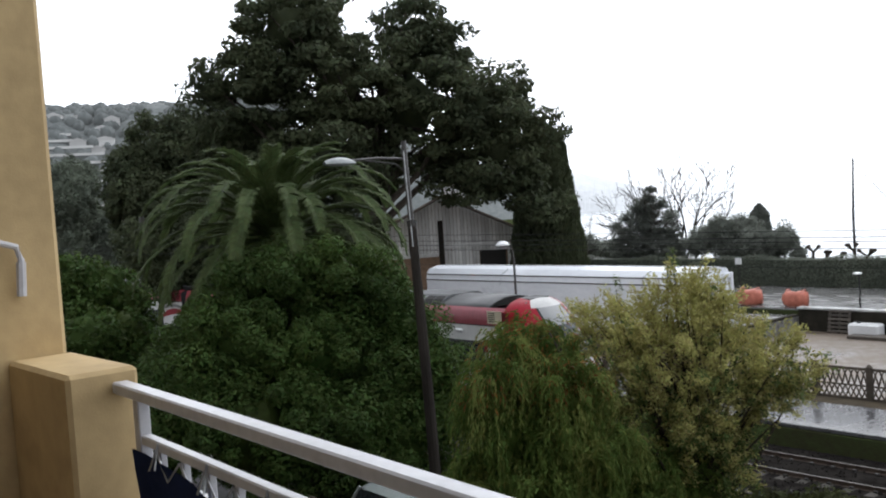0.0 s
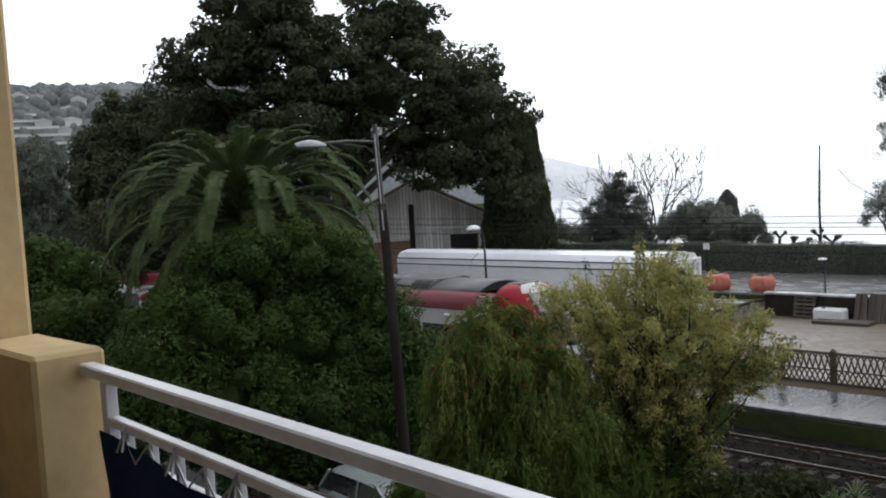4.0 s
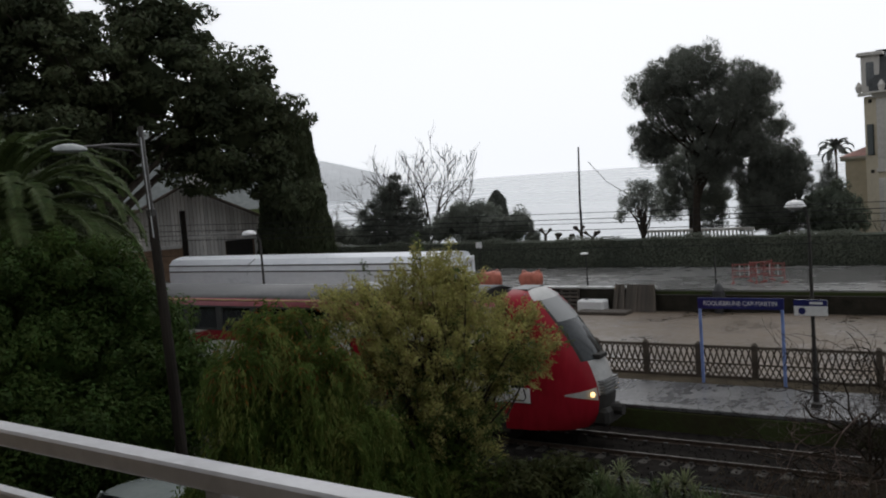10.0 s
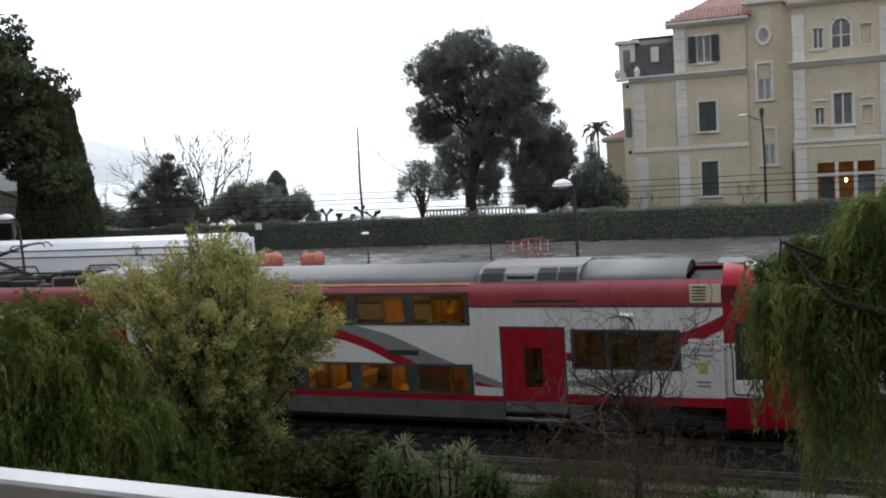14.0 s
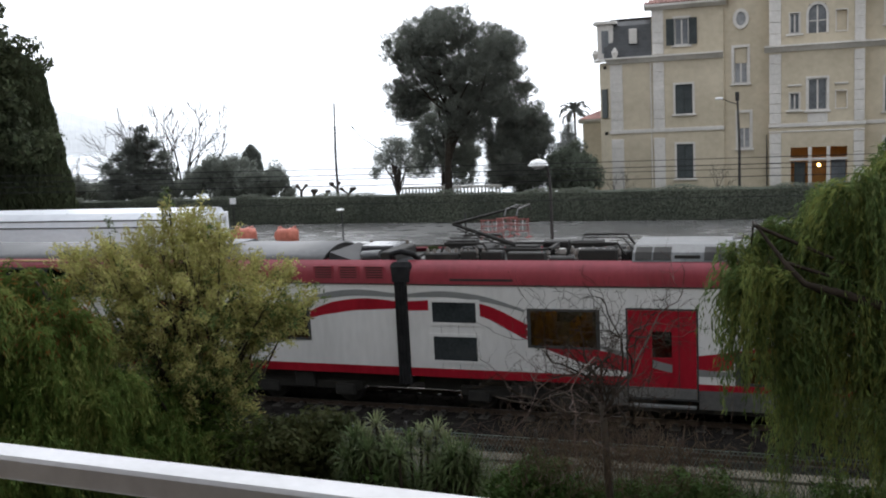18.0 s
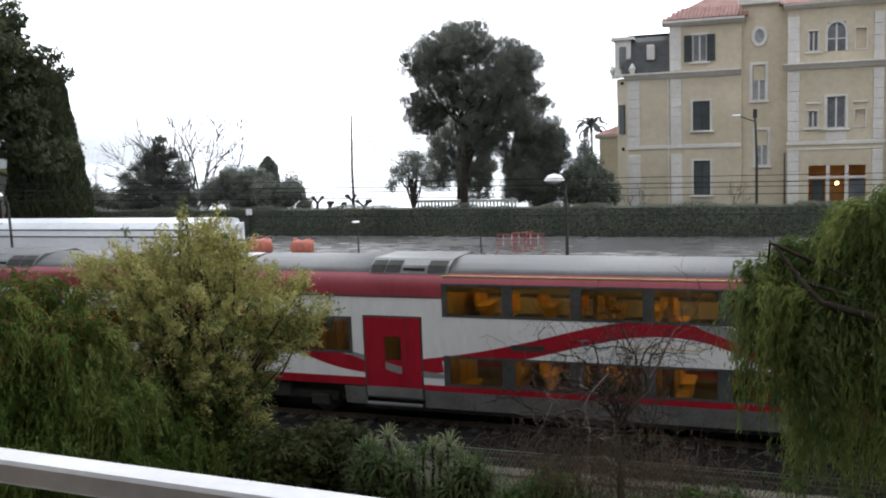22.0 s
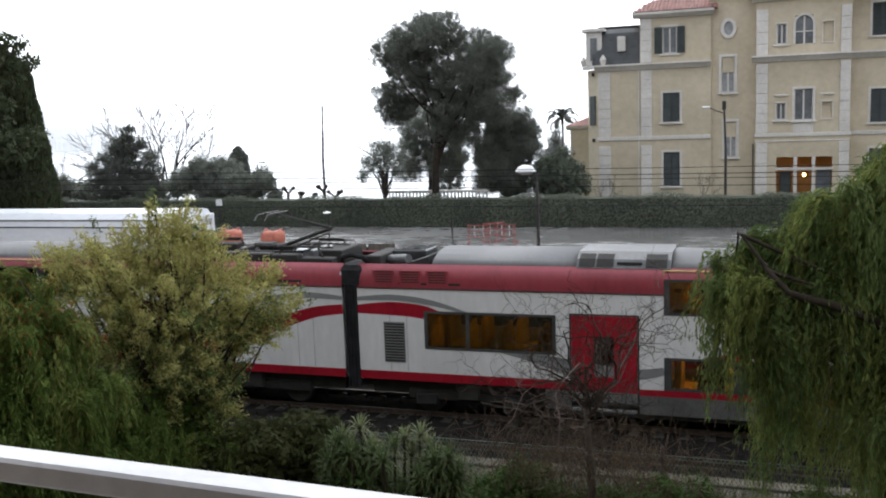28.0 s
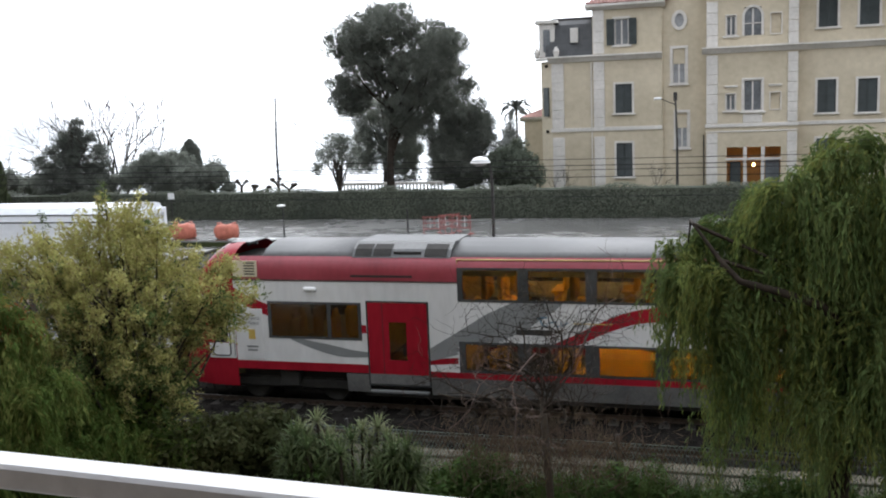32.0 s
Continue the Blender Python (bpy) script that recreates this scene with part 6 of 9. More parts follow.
leafy_tree("evergreen_shrub_clump", "dense glossy evergreen shrubs grown into one big mound", "shrub", (-22.4, 14.0, 0.0), (-22.4, 14.0, 5.2), 0.22, MOUND, MT["leaf_mound"], 0.5, 0.85, 2.3, 0.07, 0.42, 24, MT["bark"], nlimbs=40, core=0.6)
LOW = [(-29.8, 10.8, 4.4, 0.98), (-30.0, 12.0, 4.4, 0.9), (-30.4, 10.4, 3.7, 1.07), (-30.0, 11.7, 3.2, 1.26), (-30.2, 11.2, 1.8, 1.4), (-31.2, 12.2, 3.8, 1.2), (-29.0, 12.8, 2.6, 1.3), (-32.1, 11.0, 6.2, 0.75), (-31.9, 11.6, 6.2, 0.70), (-31.7, 12.2, 5.9, 0.70), (-32.2, 10.7, 5.5, 1.00), (-31.8, 11.7, 5.3, 1.00), (-31.4, 12.7, 5.2, 0.90)]
leafy_tree("evergreen_shrub_clump", "dark green shrubs beyond the palm", "shrub", (-30, 11.4, 0.0), (-30, 11.4, 4), 0.15, LOW, MT["leaf_mound"], 0.42, 1.0, 2.2, 0.10, 0.5, 25, MT["bark"], nlimbs=14, core=0.78)
MIM = [(-11.2, 15.6, 5.4, 0.83), (-11.8, 14.9, 5.3, 0.67), (-10.7, 16.0, 5.3, 0.6), (-12.5, 14.7, 5.0, 0.67), (-11.0, 14.9, 4.4, 1.22), (-10.4, 16.3, 4.4, 0.95), (-9.55, 16.4, 4.7, 0.46), (-10.8, 15.7, 3.4, 1.0), (-11.5, 14.6, 3.3, 1.23), (-10.0, 16.4, 3.8, 0.5), (-10.6, 15.7, 5.8, 0.44), (-10.8, 15.5, 2.3, 0.9), (-10.2, 16.0, 2.9, 0.4), (-9.25, 16.5, 4.3, 0.4)]


def feathery(name, label, foot, top, r0, blobs, mats, seed, per_m2, length, leaf):
    """A tree of upright feathery sprays: twigs that leave the crown's masses outwards and up, set with narrow leaves."""
    rng = np.random.default_rng(seed)
    t = thing(name, label, "tree")
    base, way_out = [], []
    for x, y, z, r in blobs:
        k = max(6, int(per_m2 / 5 * 12.6 * r * r * (0.8 if z > 4.5 else 1.0)))
        d = unit(rng, k)
        knot = np.array((x, y, z)) + d * r * rng.uniform(0.4, 0.98, (k, 1))
        d = d.repeat(5, 0)
        base.append(knot.repeat(5, 0) + rng.normal(size=(5 * k, 3)) * 0.09)
        way_out.append(d * 0.8 + np.array((0, 0, 0.6)) + rng.normal(size=(5 * k, 3)) * 0.3)
    base, way_out = np.concatenate(base), np.concatenate(way_out)
    way_out /= np.linalg.norm(way_out, axis=1)[:, None]
    per = 44
    n = len(base)
    ln = length * rng.uniform(0.5, 1.4, (n, 1, 1))
    q = rng.random((n, per, 1)) ** 0.8
    p = base[:, None] + way_out[:, None] * ln * q + rng.normal(size=(n, per, 3)) * (0.075 - 0.035 * q)
    p[..., 2:] -= 0.12 * ln * q * q
    u = way_out[:, None] * 0.7 + rng.normal(size=(n, per, 3)) * 0.6
    p, u = p.reshape(-1, 3), u.reshape(-1, 3)
    u /= np.linalg.norm(u, axis=1)[:, None]
    w = np.cross(u, unit(rng, len(u)))
    w /= np.linalg.norm(w, axis=1)[:, None] + 1e-9
    s = leaf * rng.uniform(0.6, 1.35, (len(u), 1))
    green = np.repeat(rng.random(n) < np.clip(0.85 - 0.2 * (base[:, 2] - 1.0), 0.05, 0.75), per)
    sheets("foliage", p[~green], (u * s)[~green], (w * s * 0.36)[~green], mats[0], t, "yellow-green feathery leaves")
    sheets("foliage", p[green], (u * s)[green], (w * s * 0.36)[green], mats[1], t, "darker green feathery leaves")
    pick = rng.choice(n, 150, replace=False)
    limbs("trunk", rng, foot, top, r0, base[pick] + way_out[pick] * 0.3, MT["bark_dark"], t, 7, 0.2)
    return t


feathery("feathery_tree", "feathery yellow-green tree with upright twigs", (-11.0, 15.4, 0.0), (-10.9, 15.5, 4.9), 0.13, MIM, (MT["leaf_mim"], MT["leaf_weep"]), 26, 22, 0.42, 0.044)


def weeping(name, label, foot, forks, r0, blobs, mat, mat2, seed, per_m2, drop, leafsize, extra=None, red_above=99.0, core=0.46, bunch=8):
    """A tree whose long twigs hang like curtains, set with narrow leaves."""
    rng = np.random.default_rng(seed)
    t = thing(name, label, "tree")
    m = Mesh()
    foot = Vector(foot)
    for f in forks:
        f = [Vector(p) for p in f]
        m.tube([foot, *f], [r0 * (1 - 0.8 * i / len(f)) for i in range(len(f) + 1)], 8, False)
        for k in range(5):
            a = f[int(rng.integers(0, len(f)))]
            e = Vector(blobs[int(rng.integers(0, len(blobs)))][:3])
            m.tube([a, (a + e) / 2 + Vector((0, 0, 0.25)), e], [r0 * 0.3, r0 * 0.2, r0 * 0.06], 5, False)
    part("trunk", m, MT["bark_dark"], t, smooth=True)
    cs, us, ys = [], [], []
    for bx, by, bz, br in blobs:
        k = max(5, int(per_m2 / bunch * br * br * 4 * math.pi * (0.8 if bz > red_above else 1.0)))
        d = unit(rng, k)
        d[:, 2] = np.abs(d[:, 2]) * 0.9 - 0.15
        knots = np.array((bx, by, bz)) + d * br * rng.uniform(0.55, 1.05, (k, 1))
        knots = np.concatenate([knots, rng.uniform(0.45, 1.35, (k, 1)), rng.normal(size=(k, 2)) * 0.26], 1).repeat(bunch, 0)
        st = knots + np.concatenate([rng.normal(size=(len(knots), 3)) * 0.085, rng.normal(size=(len(knots), 1)) * 0.1, rng.normal(size=(len(knots), 2)) * 0.1], 1)
        share = 0.0 if extra is None else extra + (0.35 if bz > red_above else 0.0)
        yellow = (rng.random(k) < share).repeat(bunch)
        for p, yel in zip(st, yellow):
            length = drop * max(0.2, p[3])
            o = p[4:6]
            nl = int(length / 0.038)
            q = np.linspace(0, 1, nl)
            line = np.stack([p[0] + o[0] * q ** 0.6 + (p[0] - bx) * 0.2 * q, p[1] + o[1] * q ** 0.6 + (p[1] - by) * 0.2 * q, p[2] + 0.18 * q - length * q ** 1.7], -1)
            line = line[line[:, 2] > 0.1]
            ys.append(np.full(len(line), yel))
            cs.append(line + rng.normal(size=line.shape) * 0.027)
            dirs = np.gradient(line, axis=0) if len(line) > 2 else np.tile((0, 0, -1.0), (len(line), 1))
            us.append(dirs / (np.linalg.norm(dirs, axis=1)[:, None] + 1e-9) + rng.normal(size=line.shape) * 0.26)
    c, u = np.concatenate(cs), np.concatenate(us)
    u /= np.linalg.norm(u, axis=1)[:, None]
    w = np.cross(u, unit(rng, len(u)))
    w /= np.linalg.norm(w, axis=1)[:, None] + 1e-9
    s = leafsize * rng.uniform(0.6, 1.35, (len(u), 1))
    red = (c[:, 2] > red_above) & (rng.random(len(c)) < 0.09)
    pick = ~red & (np.concatenate(ys) != (rng.random(len(c)) < 0.1))
    rest = ~pick & ~red
    sheets("foliage", c[rest], (u * s)[rest], (w * s * 0.21)[rest], mat, t)
    if red.any():
        sheets("foliage", c[red], (u * s)[red], (w * s * 0.21)[red], MT["leaf_red"], t, "reddened leaves")
    if pick.any():
        sheets("foliage", c[pick], (u * s)[pick], (w * s * 0.21)[pick], mat2, t, "yellowing leaves")
    inner_mass(rng, [b[:2] + (b[2] - 0.15, b[3]) for b in blobs if b[2] < red_above - 0.4], core, mat, t, 1.15)
    return t


WEEP = [(-12.3, 12, 5.4, 0.51), (-12.3, 12.8, 5.3, 0.36), (-11.8, 12.8, 5, 0.4), (-11.35, 12.85, 4.65, 0.42), (-12.8, 12.6, 5.1, 0.36), (-12.3, 11.6, 4.7, 0.61), (-11.8, 12.3, 4.6, 0.71), (-12.2, 11.7, 3.8, 0.71), (-11.6, 12.5, 3.6, 0.81), (-10.8, 12.8, 3.2, 0.81), (-12.6, 11.4, 4.1, 0.41), (-11.4, 12.9, 4.3, 0.6), (-11.8, 12, 2.9, 0.9), (-11, 12.7, 2.4, 0.9), (-12.5, 11.3, 3, 0.7), (-11.6, 12.2, 1.7, 1), (-12.4, 11.5, 1.9, 0.9), (-10.6, 13.1, 1.6, 0.9), (-12.9, 11, 2.3, 0.7), (-11.3, 14.5, 2.3, 1.2), (-12.2, 13.7, 1.9, 1.1), (-10.8, 14.8, 1.3, 1.2), (-9.9, 15.3, 1.6, 0.8), (-13.01, 12.7, 4.84, 0.36), (-12.5, 12.9, 5.09, 0.36), (-12.13, 13.1, 4.85, 0.32), (-13.1, 12.2, 4.5, 0.36), (-12.55, 12.6, 4.59, 0.43)]
weeping("pepper_tree", "weeping pepper tree with hanging green and yellowing twigs", (-12.0, 12.1, 0.0), [[(-12.0, 12.1, 2.0), (-12.2, 11.9, 4.0), (-12.3, 12.0, 5.4)], [(-11.9, 12.2, 2.2), (-11.5, 12.5, 3.8), (-11.8, 12.8, 5.0)]], 0.10, WEEP, MT["leaf_shade"], MT["leaf_yellow"], 81, 44, 1.2, 0.062, 0.1, 4.2, bunch=13)
PEP = [(1.9, 14.74, 6.97, 0.35), (1.55, 15.32, 6.63, 0.4), (1.04, 14.7, 6.5, 0.32), (0.68, 15.42, 6.2, 0.35), (0.02, 15.11, 5.81, 0.29), (-0.44, 15.1, 5.59, 0.27), (0.35, 15.42, 5.68, 0.43), (0.92, 15.26, 5.79, 0.49), (1.56, 15.26, 5.83, 0.53), (2.05, 14.6, 6.11, 0.53), (-0.66, 14.88, 5.18, 0.18), (-0.2, 14.63, 5.14, 0.39), (0.35, 14.72, 5.0, 0.32), (1.06, 14.74, 5.14, 0.45), (1.78, 15.32, 5.09, 0.52), (-0.01, 14.66, 4.57, 0.32), (0.11, 14.82, 4.01, 0.24), (0.48, 14.99, 4.16, 0.24), (0.29, 15.31, 3.25, 0.17), (1.61, 15.42, 4.37, 0.43), (2.21, 15.19, 4.56, 0.56), (0.99, 14.74, 4.37, 0.31), (1.18, 15.04, 3.73, 0.24), (2.27, 15.19, 3.48, 0.59), (1.62, 14.6, 3.36, 0.36), (2.85, 15.16, 5.63, 0.74), (2.86, 14.88, 4.01, 0.83)]
weeping("pepper_tree", "large weeping pepper tree with a dark crooked limb", (1.72, 15.2, 0.0), [[(1.74, 15.2, 2.4), (1.95, 14.9, 4.3), (1.45, 14.5, 4.84), (0.87, 14.3, 5.07), (0.32, 14.3, 5.22), (0.04, 14.4, 5.52), (-0.34, 14.6, 6.02)], [(1.8, 15.1, 3.0), (1.9, 15.0, 5.4), (1.7, 15.0, 6.9)], [(2.0, 15.2, 2.6), (2.7, 15.0, 5.4)]], 0.11, PEP, MT["leaf_weep"], MT["leaf_yellow"], 82, 92, 1.5, 0.062, 0.3, core=0.34, bunch=15)

# bare reddish shrub before the track
def crooked(m, rng, a, d, length, r, depth):
    """A twig that winds as it grows and forks into finer ones."""
    pts, p, d = [Vector(a)], Vector(a), Vector(d).normalized()
    n = 6
    for k in range(n):
        d = (d + Vector(rng.normal(size=3)) * 0.36 + Vector((0, 0, 0.05))).normalized()
        p = p + d * length / n
        pts.append(p.copy())
    m.tube(pts, [r * (1 - 0.55 * k / n) for k in range(n + 1)], 5 if r > 0.015 else 3, False)
    if depth:
        for k in range(int(rng.integers(3, 6))):
            q = pts[int(rng.integers(1, n + 1))]
            crooked(m, rng, q, d + Vector(rng.normal(size=3)) * 0.8 + Vector((0, 0, 0.15)), length * rng.uniform(0.5, 0.75), max(0.0042, r * 0.5), depth - 1)


rng = np.random.default_rng(91)
t = thing("bare_shrub", "leafless shrub of twisted brown twigs with withered reddish growth", "shrub", at=(-2.7, 14.95, 0))
part("trunk", Mesh().tube([(0.02, 0, 0), (0.06, 0, 1.0), (0.0, 0, 2.0), (-0.06, 0, 3.1)], [0.085, 0.07, 0.062, 0.05], 8), MT["bark"], t, smooth=True)
for k in range(11):
    m = Mesh()
    a = 2 * math.pi * k / 11
    crooked(m, rng, (-0.06, 0, rng.uniform(2.85, 3.12)), (math.cos(a) * 1.5, math.sin(a) * 0.7, rng.uniform(0.45, 1.6)), rng.uniform(1.45, 2.1), 0.026, 3)
    part("branch", m, MT["redbark"] if k % 4 == 0 else MT["bark_dark"], t)
n = 3400
c = rng.normal(size=(n, 3)) * np.array((0.95, 0.42, 0.3)) + np.array((-0.1, 0.1, 2.2))
c = c[(c[:, 2] > 0.9) & (c[:, 2] < 3.2)]
u = rng.normal(size=c.shape) * 0.6 + np.array((0, 0, -0.7))
u *= rng.uniform(0.05, 0.2, (len(c), 1))
w = unit(rng, len(c)) * 0.008
sheets("withered_growth", c, u, w, MT["drygrass"], t, "withered brown hanging growth", "stuff")

# ---------------------------------------------------------------- low growth along the near platform
def blade_plant(label, x, y, z, heads, seed):
    """A clump of stems that end in rosettes of stiff arching blades."""
    rng = np.random.default_rng(seed)
    t = thing("yucca_clump", label, "yucca", at=(x, y, z))
    for hx, hy, hz, r, pale in heads:
        m = Mesh().tube([(hx * 0.5, hy * 0.5, 0), (hx * 0.8, hy, hz * 0.6), (hx, hy, hz)], [0.035, 0.028, 0.022], 6)
        st = part("stem", m, MT["bark_dark"], t)
        b = Mesh()
        for i in range(44):
            a = i * 2.4 + rng.uniform(-0.2, 0.2)
            el = radians(74 - 112 * i / 44)
            L = r * rng.uniform(0.8, 1.15)
            d = Vector((math.cos(a) * math.cos(el), math.sin(a) * math.cos(el), math.sin(el)))
            sd = Vector((-math.sin(a), math.cos(a), 0)) * 0.0135
            o = Vector((hx, hy, hz))
            p1, p2 = o + d * L * 0.6 + Vector((0, 0, 0.04 * L)), o + d * L + Vector((0, 0, -0.34 * L * math.cos(el)))
            b.add([o - sd, o + sd, p1 + sd, p2, p1 - sd], [(0, 1, 2, 4), (4, 2, 3)])
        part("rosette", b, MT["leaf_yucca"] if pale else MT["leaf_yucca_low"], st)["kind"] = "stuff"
    return t


rng = np.random.default_rng(94)
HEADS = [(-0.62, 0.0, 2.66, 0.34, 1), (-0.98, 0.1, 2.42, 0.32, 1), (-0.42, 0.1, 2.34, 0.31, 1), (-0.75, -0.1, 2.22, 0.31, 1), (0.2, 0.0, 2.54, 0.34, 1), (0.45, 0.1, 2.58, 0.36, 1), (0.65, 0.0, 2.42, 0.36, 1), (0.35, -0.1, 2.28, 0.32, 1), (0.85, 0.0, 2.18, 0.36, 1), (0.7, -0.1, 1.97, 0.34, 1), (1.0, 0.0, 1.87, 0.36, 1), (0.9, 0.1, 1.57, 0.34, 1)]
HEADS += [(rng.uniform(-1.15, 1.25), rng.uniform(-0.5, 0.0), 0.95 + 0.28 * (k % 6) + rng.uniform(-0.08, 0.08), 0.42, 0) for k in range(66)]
blade_plant("clump of pale green yucca rosettes beside the wire fence", -5.95, 14.4, 0.0, HEADS, 95)


def tuft_field(name, label, n, place, height, mat, seed, width=0.012):
    """Upright blades of weeds that nobody could count."""
    rng = np.random.default_rng(seed)
    c = place(rng, n)
    h = height * rng.uniform(0.45, 1.2, (n, 1))
    u = np.concatenate([rng.normal(size=(n, 2)) * 0.25, np.ones((n, 1))], 1) * h / 2
    w = unit(rng, n) * np.array((1, 1, 0.1)) * width
    ob = sheets(name, c + u, u, w, mat, None, label, "stuff")
    ob["category"] = "weeds"
    return ob


tuft_field("weeds", "tall green weeds along the near platform", 15000, lambda r, n: np.stack([r.uniform(-10, 6, n), r.uniform(15.4, 16.4, n), np.zeros(n)], -1), 1.3, MT["grass"], 101, 0.016)
tuft_field("weeds", "rough green weeds below the fence", 12000, lambda r, n: np.stack([r.uniform(-9, 6, n), r.uniform(13.0, 15.6, n), np.zeros(n)], -1), 1.3, MT["grass"], 102, 0.016)
tuft_field("weeds", "thin weeds at the foot of the near platform", 5000, lambda r, n: np.stack([r.uniform(-10, 6, n), r.uniform(16.6, 17.5, n), np.zeros(n)], -1), 1.0, MT["grass"], 104, 0.014)
tuft_field("dry_stalks", "dry brown stalks behind the wire fence", 1600, lambda r, n: np.stack([r.normal(size=n) * 1.8 - 2.6, r.uniform(16.6, 17.4, n), np.zeros(n)], -1), 1.5, MT["drygrass"], 103, 0.007)
NETTLE = [(-4.6 + 0.68 * i + 0.2 * math.sin(i * 5.1), 15.7 + 0.25 * math.sin(i * 2.3), 0.95 + 0.3 * math.sin(i * 1.7), 0.56 + 0.12 * math.sin(i * 3.1)) for i in range(15)]
leafy_tree("nettle_bank", "bank of fresh green nettles and weeds before the fence", "weeds", (0.6, 15.7, 0), (0.6, 15.7, 1.0), 0.04, NETTLE, MT["grass"], 0.22, 1.0, 1.6, 0.055, 0.4, 29, MT["redbark"], nlimbs=20, core=0.6)
SHR = [(-8.6, 15.5, 1.70, 0.75), (-9.4, 15.3, 1.50, 0.7), (-8, 15.6, 1.90, 0.55), (-10.2, 15.2, 1.30, 0.7), (-8.8, 15.3, 0.90, 0.9), (-7.4, 15.6, 1.30, 0.55), (-10, 14.8, 0.70, 0.8), (-7.2, 15.2, 0.70, 0.7), (-9.2, 14.4, 0.60, 0.9), (-8, 14.4, 0.60, 0.8)]
leafy_tree("bramble_thicket", "low dark olive bramble thicket beside the yucca", "shrub", (-8.8, 15.4, 0), (-8.8, 15.4, 1.8), 0.05, SHR, leaf_material("bramble_leaves", (0.03, 0.038, 0.015), (0.062, 0.068, 0.027), 0.7, 0.8), 0.26, 1.1, 1.9, 0.065, 0.45, 27, MT["redbark"], nlimbs=20, core=0.55)
SHR2 = [(-6.6, 13.6, 1.2, 0.7), (-5.4, 13.7, 1.1, 0.7), (-4.3, 14.4, 0.9, 0.6), (-7.6, 13.6, 1.0, 0.7)]
leafy_tree("low_shrub", "low dark green shrub under the yucca", "shrub", (-6, 13.7, 0), (-6, 13.7, 1.0), 0.05, SHR2, MT["leaf_mound"], 0.28, 1.0, 2.2, 0.06, 0.45, 28, MT["bark"], nlimbs=10, core=0.75)

# wire fence
wf = thing("wire_fence", "plastic-coated chain-link fence on dark posts", "fence")
pm = Mesh().tube([(0, 0, -0.1), (0, 0, 1.95)], 0.035, 8).lathe([(0.04, 1.95), (0.03, 2.0), (0.0, 2.02)], 8).data("post", MT["darkmetal"])
for i in range(14):
    part("post", pm, None, wf, at=(-22.5 + i * 2.6, 16.5, 0))
m = Mesh()
st = 0.075
k = 0
for i in range(int(35 / st)):
    for s in (1, -1):
        x = -22.5 + i * st
        m.add([(x, 16.5 + 0.004 * s, 0.1), (x + 0.009, 16.5 + 0.004 * s, 0.1), (x + s * 0.87 + 0.009, 16.5 + 0.004 * s, 1.84), (x + s * 0.87, 16.5 + 0.004 * s, 1.84)], [(0, 1, 2, 3)])
part("wire_mesh", m, MT["wiregreen"], wf)
part("tension_wire", Mesh().tube([(-22.5, 16.5, 1.84), (11.3, 16.5, 1.84)], 0.008, 5), MT["wiregreen"], wf)
# ---------------------------------------------------------------- villa
HS = dict(
    wall=material("faded_yellow_render", (0.50, 0.435, 0.318), (0.56, 0.49, 0.37), 0.85, scale=0.35, var=0.08, bump=0.15, bscale=12),
    trim=material("off_white_stucco", (0.56, 0.535, 0.495), (0.65, 0.62, 0.58), 0.8, scale=0.6, var=0.08, bump=0.1, bscale=14),
    shutter=material("dark_slatted_shutter", (0.035, 0.045, 0.045), (0.05, 0.06, 0.06), 0.6, scale=2, obrand=0.15),
    slate=material("dark_slate", (0.04, 0.042, 0.046), (0.065, 0.068, 0.07), 0.5, scale=2, obrand=0.15),
    tile=material("faded_red_roof_tiles", (0.21, 0.10, 0.085), (0.29, 0.15, 0.125), 0.8, scale=1.5, bump=0.6, bscale=6, obrand=0.2),
    # near-black colour that stands for the shade inside rooms and the hatch
    dark=material("painted_room_shade", (0.03, 0.028, 0.025), None, 0.9, scale=1),
    # porch walls carry the lamp's amber glow in their base colour
    warm=material("amber_glow_porch_wall", (0.55, 0.33, 0.12), (0.6, 0.38, 0.16), 0.8, scale=1),
    bulb=material("porch_lamp_glass", (0.9, 0.7, 0.4), None, 0.5, glow=(1.0, 0.55, 0.16), power=12.0),
    pane=material("dull_window_glass", (0.10, 0.11, 0.12), (0.16, 0.17, 0.18), 0.12, scale=0.8),
    curtain=material("net_curtain", (0.25, 0.255, 0.26), (0.33, 0.335, 0.34), 0.9, scale=3),
)
FY = 63.0
villa = thing("villa", "faded yellow stucco villa with white trim and dark shutters", "house")


